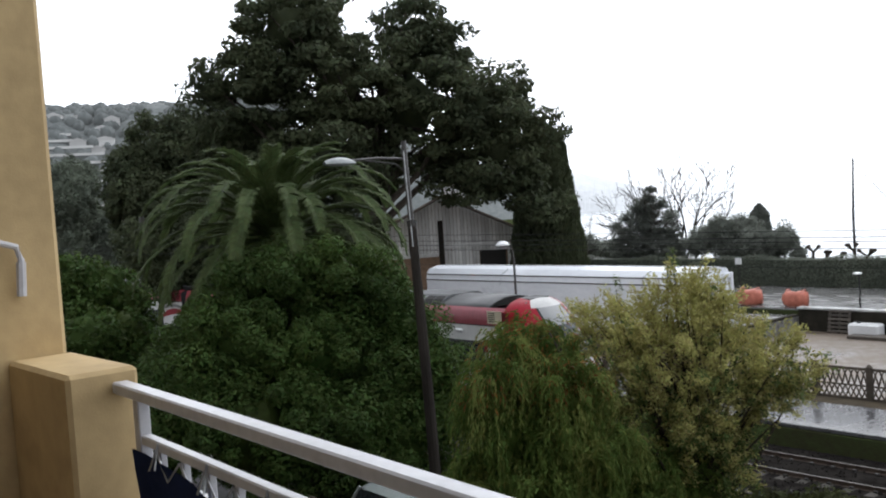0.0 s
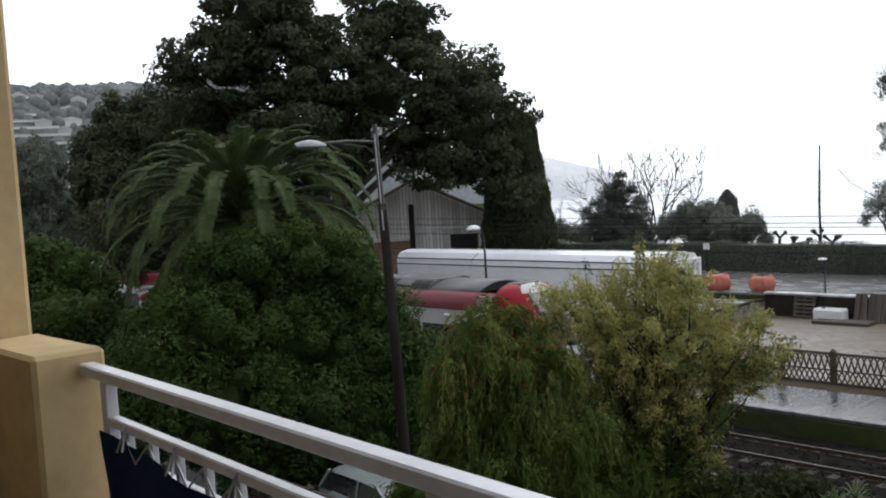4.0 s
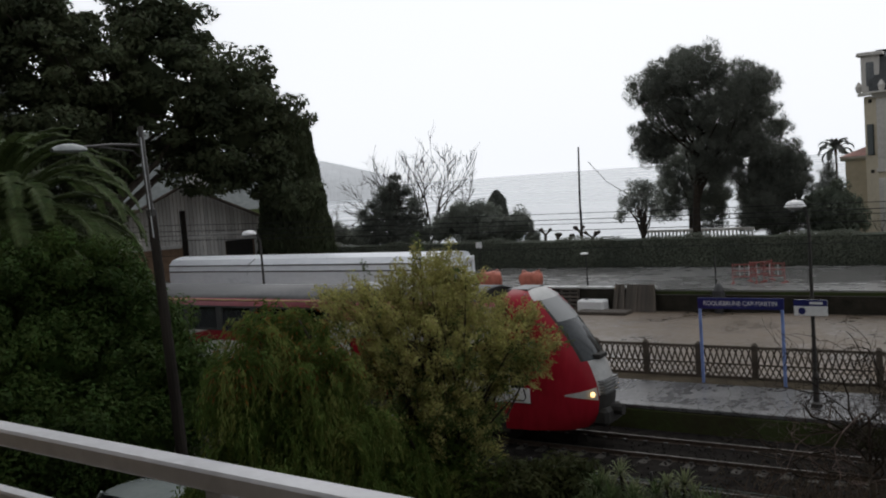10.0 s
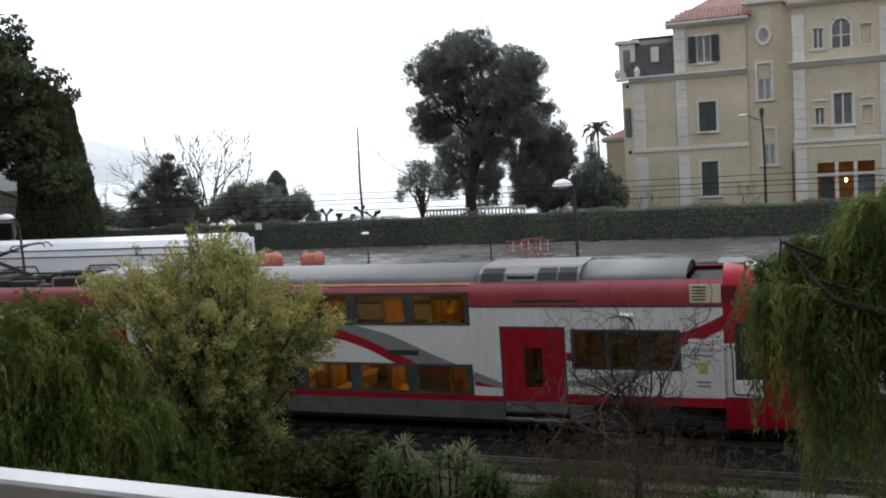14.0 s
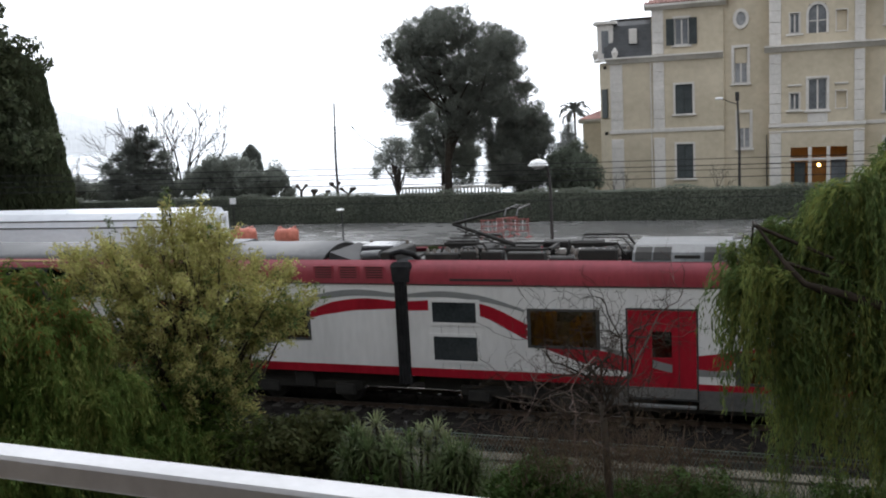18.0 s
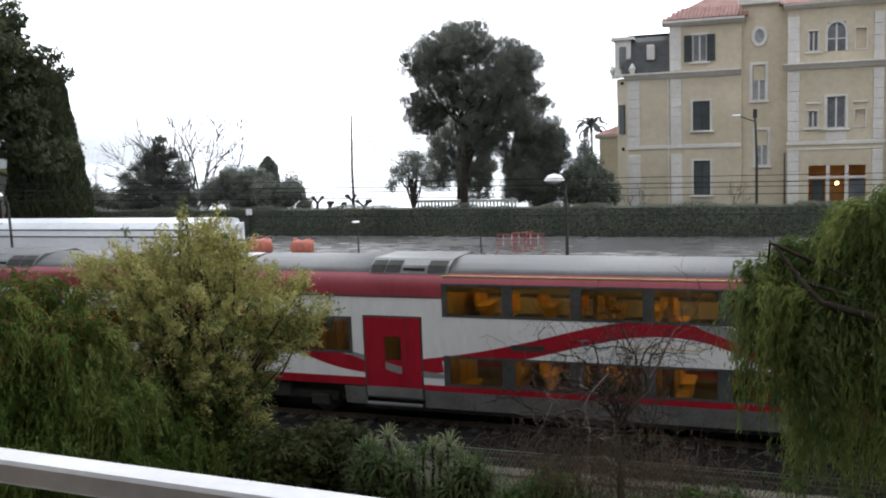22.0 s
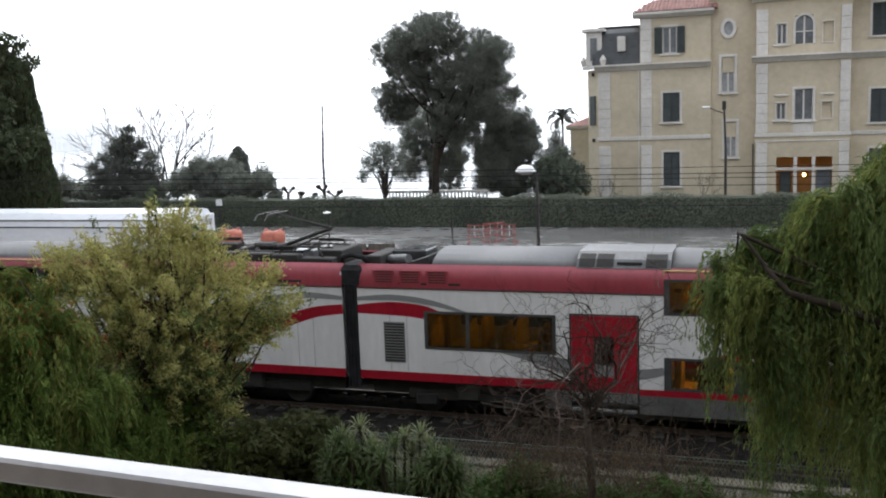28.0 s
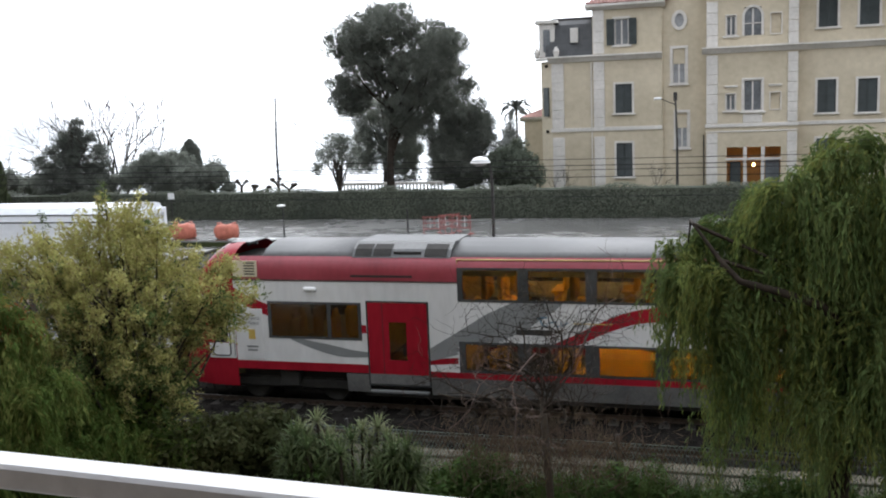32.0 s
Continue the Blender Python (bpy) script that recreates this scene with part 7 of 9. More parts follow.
def villa_window(x0, z0, x1, z1, y, style, surround=0.13, sill=True):
    """A window in its opening: closed shutters, open shutters with glass, or plain glass; with a white surround and sill."""
    fr = Mesh()
    s = surround
    wall(fr, x0 - s, x1 + s, z0 - (0.02 if sill else s), z1 + s, y - 0.06, y + 0.1, [(x0, z0, x1, z1)])
    w = part("window", fr, HS["trim"], villa)
    if sill:
        part("sill", Mesh().cbox(x0 - 0.22, y - 0.16, z0 - 0.14, x1 + 0.22, y + 0.05, z0 - 0.022, 0.02), HS["trim"], w)
    mid = (x0 + x1) / 2
    if style == "shut":
        for a, b in ((x0 + 0.01, mid - 0.008), (mid + 0.008, x1 - 0.01)):
            leaf = Mesh()
            leaf.box(a, y + 0.0, z0, a + 0.06, y + 0.05, z1).box(b - 0.06, y + 0.0, z0, b, y + 0.05, z1).box(a, y, z0, b, y + 0.05, z0 + 0.07).box(a, y, z1 - 0.07, b, y + 0.05, z1)
            leaf.box(a, y, (z0 + z1) / 2 - 0.03, b, y + 0.05, (z0 + z1) / 2 + 0.03)
            k = int((z1 - z0) / 0.075)
            leaf.grid([[(x, y + (0.012 if i % 2 == 0 else 0.045), z0 + (z1 - z0) * (i // 2 + 0.85 * (i % 2)) / k) for x in (a, b)] for i in range(2 * k)])
            part("shutter", leaf, HS["shutter"], w)
    else:
        part("glass_pane", Mesh().box(x0 + 0.05, y + 0.12, z0 + 0.05, mid - 0.04, y + 0.13, z1 - 0.05).box(mid + 0.04, y + 0.12, z0 + 0.05, x1 - 0.05, y + 0.13, z1 - 0.05), HS["pane"] if style != "curtain" else HS["curtain"], w)
        part("casement", Mesh().box(x0, y + 0.08, z0, x0 + 0.06, y + 0.14, z1).box(x1 - 0.06, y + 0.08, z0, x1, y + 0.14, z1).box(mid - 0.045, y + 0.08, z0, mid + 0.045, y + 0.14, z1).box(x0, y + 0.08, z0, x1, y + 0.14, z0 + 0.06).box(x0, y + 0.08, z1 - 0.06, x1, y + 0.14, z1), HS["trim"], w)
        if style == "open":
            for a, b in ((x0 - 0.52, x0 - 0.03), (x1 + 0.03, x1 + 0.52)):
                leaf = Mesh().box(a, y - 0.11, z0, b, y - 0.065, z1)
                k = int((z1 - z0) / 0.08)
                leaf.grid([[(x, y - (0.112 if i % 2 == 0 else 0.128), z0 + 0.04 + (z1 - z0 - 0.08) * (i // 2 + 0.85 * (i % 2)) / k) for x in (a + 0.05, b - 0.05)] for i in range(2 * k)])
                part("shutter", leaf, HS["shutter"], w)
    return w


# walls
left_holes = [(-6.37, 7.17, -5.31, 9.02), (-6.34, 3.05, -5.31, 5.24)]
part("wall", wall(Mesh(), -10.5, -3.4, 1.2, 10.7, FY, FY + 0.4, left_holes), HS["wall"], villa)
part("wall", Mesh().prism([(-11.4, FY + 1.2), (-10.5, FY), (-10.5, FY + 0.4), (-11.1, FY + 1.3)], "z", 1.2, 10.7), HS["wall"], villa)
part("wall", Mesh().box(-11.4, FY + 1.2, 1.2, -11.0, FY + 12, 10.7), HS["wall"], villa)
part("wall", wall(Mesh(), -7.8, -3.4, 10.7, 13.9, FY + 0.02, FY + 0.4, [(-6.36, 11.5, -5.5, 13.15)]), HS["wall"], villa)
part("wall", Mesh().box(-7.8, FY + 0.4, 10.7, -7.4, FY + 11, 13.9), HS["wall"], villa)
part("wall", wall(Mesh(), -3.4, -0.7, 1.2, 15.0, FY + 0.25, FY + 0.6, [(-2.77, 8.9, -1.98, 11.1), (-2.55, 4.83, -1.85, 7.07)]), HS["wall"], villa)
BY = FY - 0.7
bay_holes = [(3.11, 7.1, 3.69, 8.1), (3.11, 11.65, 3.69, 12.85), (1.54, 7.03, 2.6, 8.92), (0.5, 7.1, 1.05, 8.1), (0.55, 1.6, 3.76, 4.8), (1.56, 11.6, 2.54, 13.3), (0.5, 11.65, 1.05, 12.85)]
part("wall", wall(Mesh(), -0.7, 4.7, 1.2, 14.4, BY, BY + 0.4, bay_holes), HS["wall"], villa)
part("wall", Mesh().box(-0.7, BY + 0.4, 1.2, -0.3, FY + 0.6, 14.4).box(4.3, BY + 0.4, 1.2, 4.7, FY + 0.6, 14.4), HS["wall"], villa)
right_holes = [(5.86, 6.77, 6.93, 8.76), (8.16, 6.72, 9.25, 8.72), (5.86, 11.9, 6.93, 13.8), (8.16, 11.9, 9.25, 13.8), (5.86, 3.0, 6.93, 5.2), (8.16, 3.0, 9.25, 5.2), (11.2, 6.7, 12.3, 8.7), (11.2, 11.9, 12.3, 13.8)]
part("wall", wall(Mesh(), 4.7, 15.5, 1.2, 14.4, FY, FY + 0.4, right_holes), HS["wall"], villa)
part("wall", Mesh().box(15.1, FY + 0.4, 1.2, 15.5, FY + 12, 14.4), HS["wall"], villa)
part("wall", Mesh().box(-11.4, FY + 11.6, 1.2, 15.5, FY + 12, 10.7), HS["wall"], villa)
# inner floors and walls are coloured dark so the rooms read as unlit
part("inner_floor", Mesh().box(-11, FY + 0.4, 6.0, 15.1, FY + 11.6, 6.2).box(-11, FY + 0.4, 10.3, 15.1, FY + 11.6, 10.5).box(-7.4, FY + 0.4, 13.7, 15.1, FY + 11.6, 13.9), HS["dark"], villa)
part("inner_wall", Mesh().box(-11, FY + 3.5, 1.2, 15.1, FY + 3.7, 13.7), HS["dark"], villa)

# string courses, cornices and white pilasters
for a, b, y, z0, z1, d in ((-10.6, -3.4, FY, 6.05, 6.3, 0.08), (-0.75, 4.75, BY, 6.05, 6.28, 0.08), (4.75, 15.5, FY, 6.05, 6.28, 0.08), (-0.72, 4.72, BY, 5.75, 5.83, 0.05)):
    part("string_course", Mesh().cbox(a, y - d, z0, b, y, z1, 0.02), HS["trim"], villa)
for a, b, y, z in ((-10.7, -3.4, FY, 10.55), (-0.95, 4.95, BY, 10.6), (4.95, 15.6, FY, 10.62)):
    part("cornice", Mesh().prism([(y - 0.42, z + 0.4), (y - 0.42, z + 0.3), (y - 0.28, z + 0.2), (y - 0.1, z), (y, z), (y, z + 0.4)], "x", a, b), HS["trim"], villa)
part("cornice", Mesh().prism([(-11.75, FY + 1.15), (-10.72, FY - 0.42), (-10.5, FY), (-11.4, FY + 1.25)], "z", 10.75, 10.95), HS["trim"], villa)
for a, b, y, z in ((-8.2, -3.2, FY, 13.75), (-0.95, 4.95, BY, 14.2), (4.95, 15.7, FY, 14.2)):
    part("cornice", Mesh().prism([(y - 0.5, z + 0.35), (y - 0.5, z + 0.22), (y - 0.15, z), (y, z), (y, z + 0.35)], "x", a, b), HS["trim"], villa)
part("cornice", Mesh().cbox(-3.6, FY - 0.1, 14.75, -0.55, FY + 0.7, 15.15, 0.05), HS["trim"], villa)


def pilaster(x0, x1, y, z0, z1):
    """A white corner strip of quoin blocks."""
    p = part("pilaster", Mesh().box(x0 + 0.03, y - 0.03, z0, x1 - 0.03, y, z1), HS["trim"], villa)
    n = max(1, round((z1 - z0) / 0.62))
    h = (z1 - z0) / n
    for i in range(n):
        part("quoin", Mesh().cbox(x0, y - 0.075, z0 + i * h + 0.015, x1, y - 0.031, z0 + (i + 1) * h - 0.015, 0.015), HS["trim"], p)


for x0, x1, y in ((-10.5, -9.7, FY), (-7.76, -7.05, FY), (-0.68, 0.0, BY), (4.1, 4.68, BY)):
    pilaster(x0, x1, y, 1.3, 5.7)
    pilaster(x0, x1, y, 6.3, 10.5)
for x0, x1, y in ((-7.76, -7.05, FY + 0.02), (-0.68, 0.0, BY), (4.1, 4.68, BY)):
    pilaster(x0, x1, y, 11.0, 13.75)

# windows
for h in left_holes:
    villa_window(h[0], h[1], h[2], h[3], FY, "shut")
part("window", Mesh().prism([(-11.22, FY + 0.82), (-10.78, FY + 0.23), (-10.74, FY + 0.29), (-11.18, FY + 0.88)], "z", 7.1, 9.0), HS["shutter"], villa)
villa_window(-6.36, 11.5, -5.5, 13.15, FY + 0.02, "open")
for x0, z0, x1, z1 in ((-2.77, 8.9, -1.98, 11.1), (-2.55, 4.83, -1.85, 7.07)):
    w = villa_window(x0, z0, x1, z1, FY + 0.25, "curtain", 0.16)
    part("roller_blind", Mesh().cbox(x0 + 0.02, FY + 0.31, z0 + (z1 - z0) * 0.56, x1 - 0.02, FY + 0.325, z1 - 0.01, 0.004), HS["wall"], w, "half-drawn beige blind")
villa_window(1.54, 7.03, 2.6, 8.92, BY, "glass")
villa_window(0.5, 7.1, 1.05, 8.1, BY, "glass", 0.06)
villa_window(0.5, 11.65, 1.05, 12.85, BY, "glass", 0.06)
for h in right_holes:
    villa_window(*h, FY, "shut")
# blind niches on the far side of the bay
for z0, z1 in ((7.1, 8.1), (11.65, 12.85)):
    part("niche", wall(Mesh(), 3.05, 3.75, z0 - 0.06, z1 + 0.06, BY - 0.05, BY, [(3.11, z0, 3.69, z1)]), HS["trim"], villa)
    part("niche_back", Mesh().box(3.05, BY + 0.16, z0 - 0.05, 3.75, BY + 0.2, z1 + 0.05), HS["wall"], villa)
for x in (0.4, 3.0):
    part("lintel", Mesh().cbox(x, BY - 0.1, 8.5, x + 0.78, BY, 8.62, 0.02), HS["trim"], villa)
part("apron", Mesh().cbox(1.5, BY - 0.04, 6.3, 2.64, BY, 6.85, 0.02), HS["trim"], villa)
# arched window
arch = Mesh()
pts_o = [(1.42, 11.6), (1.42, 12.75)] + [(2.05 - 0.63 * math.cos(t), 12.75 + 0.68 * math.sin(t)) for t in np.linspace(0.15, math.pi - 0.15, 9)] + [(2.68, 12.75), (2.68, 11.6)]
pts_i = [(1.56, 11.6), (1.56, 12.7)] + [(2.05 - 0.49 * math.cos(t), 12.75 + 0.53 * math.sin(t)) for t in np.linspace(0.15, math.pi - 0.15, 9)] + [(2.54, 12.7), (2.54, 11.6)]
arch.grid([[(x, BY - 0.08, z) for x, z in pts_o], [(x, BY - 0.08, z) for x, z in pts_i], [(x, BY + 0.1, z) for x, z in pts_i]])
aw = part("arched_window", arch, HS["trim"], villa)
part("glass_pane", Mesh().prism(pts_i, "y", BY + 0.1, BY + 0.12), HS["pane"], aw)
part("casement", Mesh().box(2.0, BY + 0.04, 11.6, 2.1, BY + 0.1, 13.2).box(1.56, BY + 0.04, 12.3, 2.54, BY + 0.1, 12.36), HS["trim"], aw)
# oval window in the stair tower
ov = Mesh()
ov.grid([[(-2.35 + a * math.cos(t), y, 12.85 + b * math.sin(t)) for t in np.linspace(0, 2 * math.pi, 25)] for a, b, y in ((0.48, 0.62, FY + 0.25), (0.48, 0.62, FY + 0.14), (0.28, 0.42, FY + 0.14), (0.28, 0.42, FY + 0.24))])
o = part("oval_window", ov, HS["trim"], villa)
part("glass_pane", Mesh().prism([(-2.35 + 0.29 * math.cos(t), 12.85 + 0.43 * math.sin(t)) for t in np.linspace(0, 2 * math.pi, 24, endpoint=False)], "y", FY + 0.235, FY + 0.248), HS["curtain"], o)
# porch of three bays, lit from inside
po = part("porch", Mesh().box(1.55, BY - 0.02, 1.6, 1.75, BY + 0.3, 4.8).box(2.6, BY - 0.02, 1.6, 2.8, BY + 0.3, 4.8).box(0.5, BY - 0.05, 4.0, 3.8, BY + 0.2, 4.14), HS["trim"], villa)
part("porch_room", Mesh().box(0.2, BY + 2.6, 1.3, 4.2, BY + 2.7, 5.2).box(0.2, BY + 0.4, 1.2, 0.3, BY + 2.6, 5.2).box(4.1, BY + 0.4, 1.2, 4.2, BY + 2.6, 5.2).box(0.2, BY + 0.4, 5.2, 4.2, BY + 2.7, 5.3), HS["warm"], po)
part("porch_door", Mesh().cbox(0.75, BY + 0.25, 1.6, 1.4, BY + 0.32, 3.9, 0.03), HS["shutter"], po)
part("porch_glass", Mesh().box(2.85, BY + 0.2, 1.6, 3.7, BY + 0.24, 4.0), HS["pane"], po)
part("porch_lamp", Mesh().lathe([(0.03, -0.08), (0.08, -0.05), (0.1, 0.03), (0.06, 0.1), (0.02, 0.14)], 12, (2.2, BY + 1.1, 3.6)), HS["bulb"], po, "lit amber globe")

# roofs
rf = part("roof", Mesh().add([(-8.25, FY - 0.5, 14.1), (-3.0, FY - 0.5, 14.1), (-3.0, FY + 11.5, 14.1), (-8.25, FY + 11.5, 14.1), (-3.0, FY + 5, 16.2), (-5.4, FY + 5, 16.2)], [(0, 1, 4, 5), (1, 2, 4), (2, 3, 5, 4), (3, 0, 5), (0, 3, 2, 1)]), HS["tile"], villa, "faded red hipped tile roof")
part("roof", Mesh().add([(-1.2, BY - 0.55, 14.55), (15.9, BY - 0.55, 14.55), (15.9, FY + 12.3, 14.55), (-1.2, FY + 12.3, 14.55), (3, FY + 5.5, 17.2), (12, FY + 5.5, 17.2)], [(0, 1, 5, 4), (1, 2, 5), (2, 3, 4, 5), (3, 0, 4), (0, 3, 2, 1)]), HS["tile"], villa, "faded red hipped tile roof")
tile_d = Mesh()
tile_d.grid([[(x, y, z) for x, z in ((-0.11, 0.0), (-0.06, 0.05), (0, 0.065), (0.06, 0.05), (0.11, 0.0))] for y in (0, 0.42)])
tile_d = tile_d.data("tile", HS["tile"])
sl = math.atan2(2.1, 5.5)
for j in range(6):
    for i in range(22):
        x = -8.1 + i * 0.235
        if x - (-8.25) < j * 0.2:
            continue
        part("tile", tile_d, None, rf, at=pose(x, FY - 0.48 + j * 0.4, 14.12 + j * 0.4 * math.tan(sl), math.degrees(sl), 0, 0))
ms = part("mansard", Mesh().prism([(FY + 0.1, 10.95), (FY + 0.55, 13.0), (FY + 0.9, 13.3), (FY + 9, 13.3), (FY + 9, 10.95)], "x", -10.9, -7.8), HS["slate"], villa, "steep dark slate mansard roof")
row = Mesh().box(-0.17, -0.012, 0, 0.17, 0.0, 0.27).data("slate", HS["slate"])
tilt = math.degrees(math.atan2(0.45, 2.05))
for j in range(8):
    for i in range(9):
        part("slate", row, None, ms, at=pose(-10.7 + i * 0.345 + 0.17 * (j % 2), FY + 0.09 + j * 0.25 * 0.22, 10.97 + j * 0.25, -tilt - 2, 0, 0))
part("skylight", Mesh().cbox(-9.25, FY + 0.05, 11.8, -8.75, FY + 0.4, 12.75, 0.03), HS["trim"], villa, "small white dormer light")
lan = part("dormer", Mesh().cbox(-11.35, FY + 0.3, 10.95, -10.3, FY + 1.7, 13.15, 0.04).prism([(-11.6, 13.15), (-10.05, 13.15), (-10.15, 13.35), (-11.5, 13.35)], "y", FY + 0.1, FY + 1.9), HS["trim"], villa, "white corner dormer")
part("dormer_window", Mesh().cbox(-11.05, FY + 0.26, 11.3, -10.6, FY + 0.31, 12.75, 0.02), HS["pane"], lan)
for x in (-11.55, -10.15):
    part("urn", Mesh().lathe([(0.12, 10.95), (0.16, 11.05), (0.22, 11.3), (0.12, 11.5), (0.03, 11.62)], 10, (x, FY - 0.1 if x > -11 else FY + 0.6, 0)), HS["trim"], villa)
part("downpipe", Mesh().tube([(-7.9, FY - 0.08, 1.5), (-7.9, FY - 0.08, 10.5)], 0.04, 6), HS["trim"], villa)
part("downpipe", Mesh().tube([(-0.85, FY + 0.1, 1.5), (-0.85, FY + 0.1, 5.6)], 0.04, 6), MT["darkmetal"], villa)

wing = thing("villa_annexe", "low yellow annexe with a moulded cornice beside the villa", "house", at=(-13.38, 68.0, 1.3))
part("wall", Mesh().box(0, 0, 0, 1.88, 5, 5.55), HS["wall"], wing)
part("cornice", Mesh().prism([(-0.25, 5.75), (-0.25, 5.62), (0.0, 5.45), (5.0, 5.45), (5.2, 5.62), (5.2, 5.75)], "x", -0.28, 1.88), HS["trim"], wing)
part("roof", Mesh().add([(-0.3, -0.3, 5.752), (1.88, -0.3, 5.752), (1.88, 5.2, 5.752), (-0.3, 5.2, 5.752), (1.5, 1.6, 6.5), (1.88, 1.6, 6.5), (1.88, 3.6, 6.5), (1.5, 3.6, 6.5)], [(0, 1, 5, 4), (1, 2, 6, 5), (2, 3, 7, 6), (3, 0, 4, 7), (4, 5, 6, 7), (0, 3, 2, 1)]), HS["tile"], wing)

# garden railing before the villa
gr = thing("garden_railing", "thin dark metal railing before the villa", "railing", at=(0, 58.2, 1.5))
bar = Mesh().tube([(0, 0, 0), (0, 0, 1.15)], 0.015, 5).data("upright", MT["darkmetal"])
for i in range(28):
    part("upright", bar, None, gr, at=(-9.5 + i * 0.95, 0, 0))
part("top_rail", Mesh().tube([(-9.5, 0, 1.15), (16.2, 0, 1.15)], 0.02, 5), MT["darkmetal"], gr)

# white balustrade on the terrace above the sea
ba = thing("balustrade", "white balustrade on the terrace above the sea", "balustrade", at=(-24.1, 58.6, 2.37))
bp = Mesh().lathe([(0.07, 0), (0.05, 0.1), (0.09, 0.3), (0.05, 0.6), (0.07, 0.75)], 8).data("baluster", HS["trim"])
part("hand_rail", Mesh().cbox(0, -0.12, 0.75, 7.2, 0.12, 0.9, 0.02), HS["trim"], ba)
part("plinth", Mesh().box(0, -0.12, -0.95, 7.2, 0.12, 0.0), HS["trim"], ba)
for i in range(30):
    part("baluster", bp, None, ba, at=(0.12 + i * 0.24, 0, 0))

# ---------------------------------------------------------------- goods shed
SH = dict(board=material("pale_weathered_boards", (0.64, 0.63, 0.61), (0.74, 0.73, 0.71), 0.85, scale=1.2, stretch=(1, 1, 0.12), obrand=0.14, bump=0.3, bscale=20),
          roof=material("brown_shed_roof", (0.11, 0.085, 0.07), (0.17, 0.135, 0.11), 0.8, scale=1.2, bump=0.4, bscale=8),
          brick=material("shed_brick_infill", (0.22, 0.14, 0.09), (0.27, 0.18, 0.12), 0.9, scale=3))
shed = thing("goods_shed", "old goods shed with pale vertical boards and overhanging roof", "shed", at=pose(-56.8, 41.1, 0.3, 0, 0, 49.2))
L, EH, RH = 11.8, 5.2, 8.1
part("wall", Mesh().prism([(0.1, 0), (L - 0.1, 0), (L - 0.1, EH - 0.1), (L / 2, RH - 0.25), (0.1, EH - 0.1)], "y", 0.1, 13), SH["brick"], shed)
for i in range(46):
    x = i * L / 46
    if 8.4 < x < 10.4:
        zlo = 4.0
    else:
        zlo = 3.9 if x < 5.5 else 0.0
    xm = x + L / 92
    ztop = EH + (RH - EH) * (1 - abs(xm - L / 2) / (L / 2))
    dz = (RH - EH) / (L / 2) * L / 92 * (1 if xm < L / 2 else -1)
    b = Mesh().prism([(x + 0.014, zlo), (x + L / 46 - 0.014, zlo), (x + L / 46 - 0.014, ztop + dz - 0.05), (x + 0.014, ztop - dz - 0.05)], "y", 0.03, 0.098)
    part("board", b, SH["board"], shed)
part("cross_beam", Mesh().cbox(5.9, -0.06, 4.35, L, 0.06, 4.6, 0.02), SH["board"], shed)
part("cross_beam", Mesh().cbox(0, -0.06, 3.75, 5.45, 0.06, 4.0, 0.02), SH["board"], shed)
part("corner_post", Mesh().cbox(L - 0.35, -0.08, 0, L, 0.2, EH + 0.1, 0.02), MT["enamel"], shed, "white corner post")
part("post", Mesh().cbox(5.5, -0.1, 0, 5.88, 0.12, 6.4, 0.02), MT["wood"], shed)
# no opening here: a dark sheet stands for the hatch's inner shade
part("doorway", Mesh().box(8.5, 0.02, 2.7, 10.4, 0.095, 4.0), HS["dark"], shed, "dark sheet standing for the shade in an open hatch")
part("door", Mesh().cbox(8.5, 0.0, 0, 10.4, 0.08, 2.75, 0.02), SH["board"], shed)
for s in (0, 1):
    pts = [(L / 2, RH + 0.18), (L / 2, RH), (L + 2.0, EH - 0.98), (L + 2.0, EH - 0.8)] if s else [(L / 2, RH + 0.18), (L / 2, RH), (-2.0, EH - 0.98), (-2.0, EH - 0.8)]
    part("roof", Mesh().prism(pts, "y", -0.9, 14), SH["roof"], shed, "brown overhanging roof")
part("eave_brace", Mesh().tube([(L, 0.0, EH - 1.9), (L + 1.3, 0.0, EH - 0.8)], 0.07, 5), MT["enamel"], shed)
part("eave_beam", Mesh().tube([(L, 0.0, EH - 0.35), (L + 1.9, 0.0, EH - 1.1)], 0.07, 5), MT["enamel"], shed)
part("vent_box", Mesh().cbox(6.0, 1.2, 7.4, 7.6, 2.6, 9.6, 0.04), SH["board"], shed)
# ---------------------------------------------------------------- long white trailer in the yard
van_white = material("white_sheet_metal", (0.72, 0.745, 0.785), (0.79, 0.81, 0.84), 0.22, rough2=0.45, scale=0.7, var=0.06, stretch=(0.4, 1, 1))
tr = thing("storage_trailer", "long white covered storage trailer with a ribbed end", "trailer", at=(-43.2, 35.6, 0.5))
TL = 18.85
part("body", Mesh().cbox(0, 0, 0.75, TL, 2.5, 3.05, 0.05), van_white, tr)
part("roof", Mesh().prism([(0.0, 3.05), (0.06, 3.4), (0.3, 3.66), (0.9, 3.78), (1.6, 3.78), (2.2, 3.66), (2.44, 3.4), (2.5, 3.05)], "x", 0.02, TL - 0.02), van_white, tr, "white curved roof")
part("roof_seam", Mesh().box(0, 0.02, 3.32, TL, 0.055, 3.37).box(0, -0.015, 3.0, TL, 0.0, 3.06), MT["darkmetal"], tr)
for i in (2, 5):
    x = TL * i / 6
    part("roof_strap", Mesh().tube([(x, -0.02, 2.9), (x + 0.08, 0.03, 3.38), (x + 0.35, 0.3, 3.68)], 0.025, 5), MT["galv"], tr)
part("side_rail", Mesh().cbox(0, -0.05, 0.7, TL, 0.0, 0.95, 0.01), MT["galv"], tr)
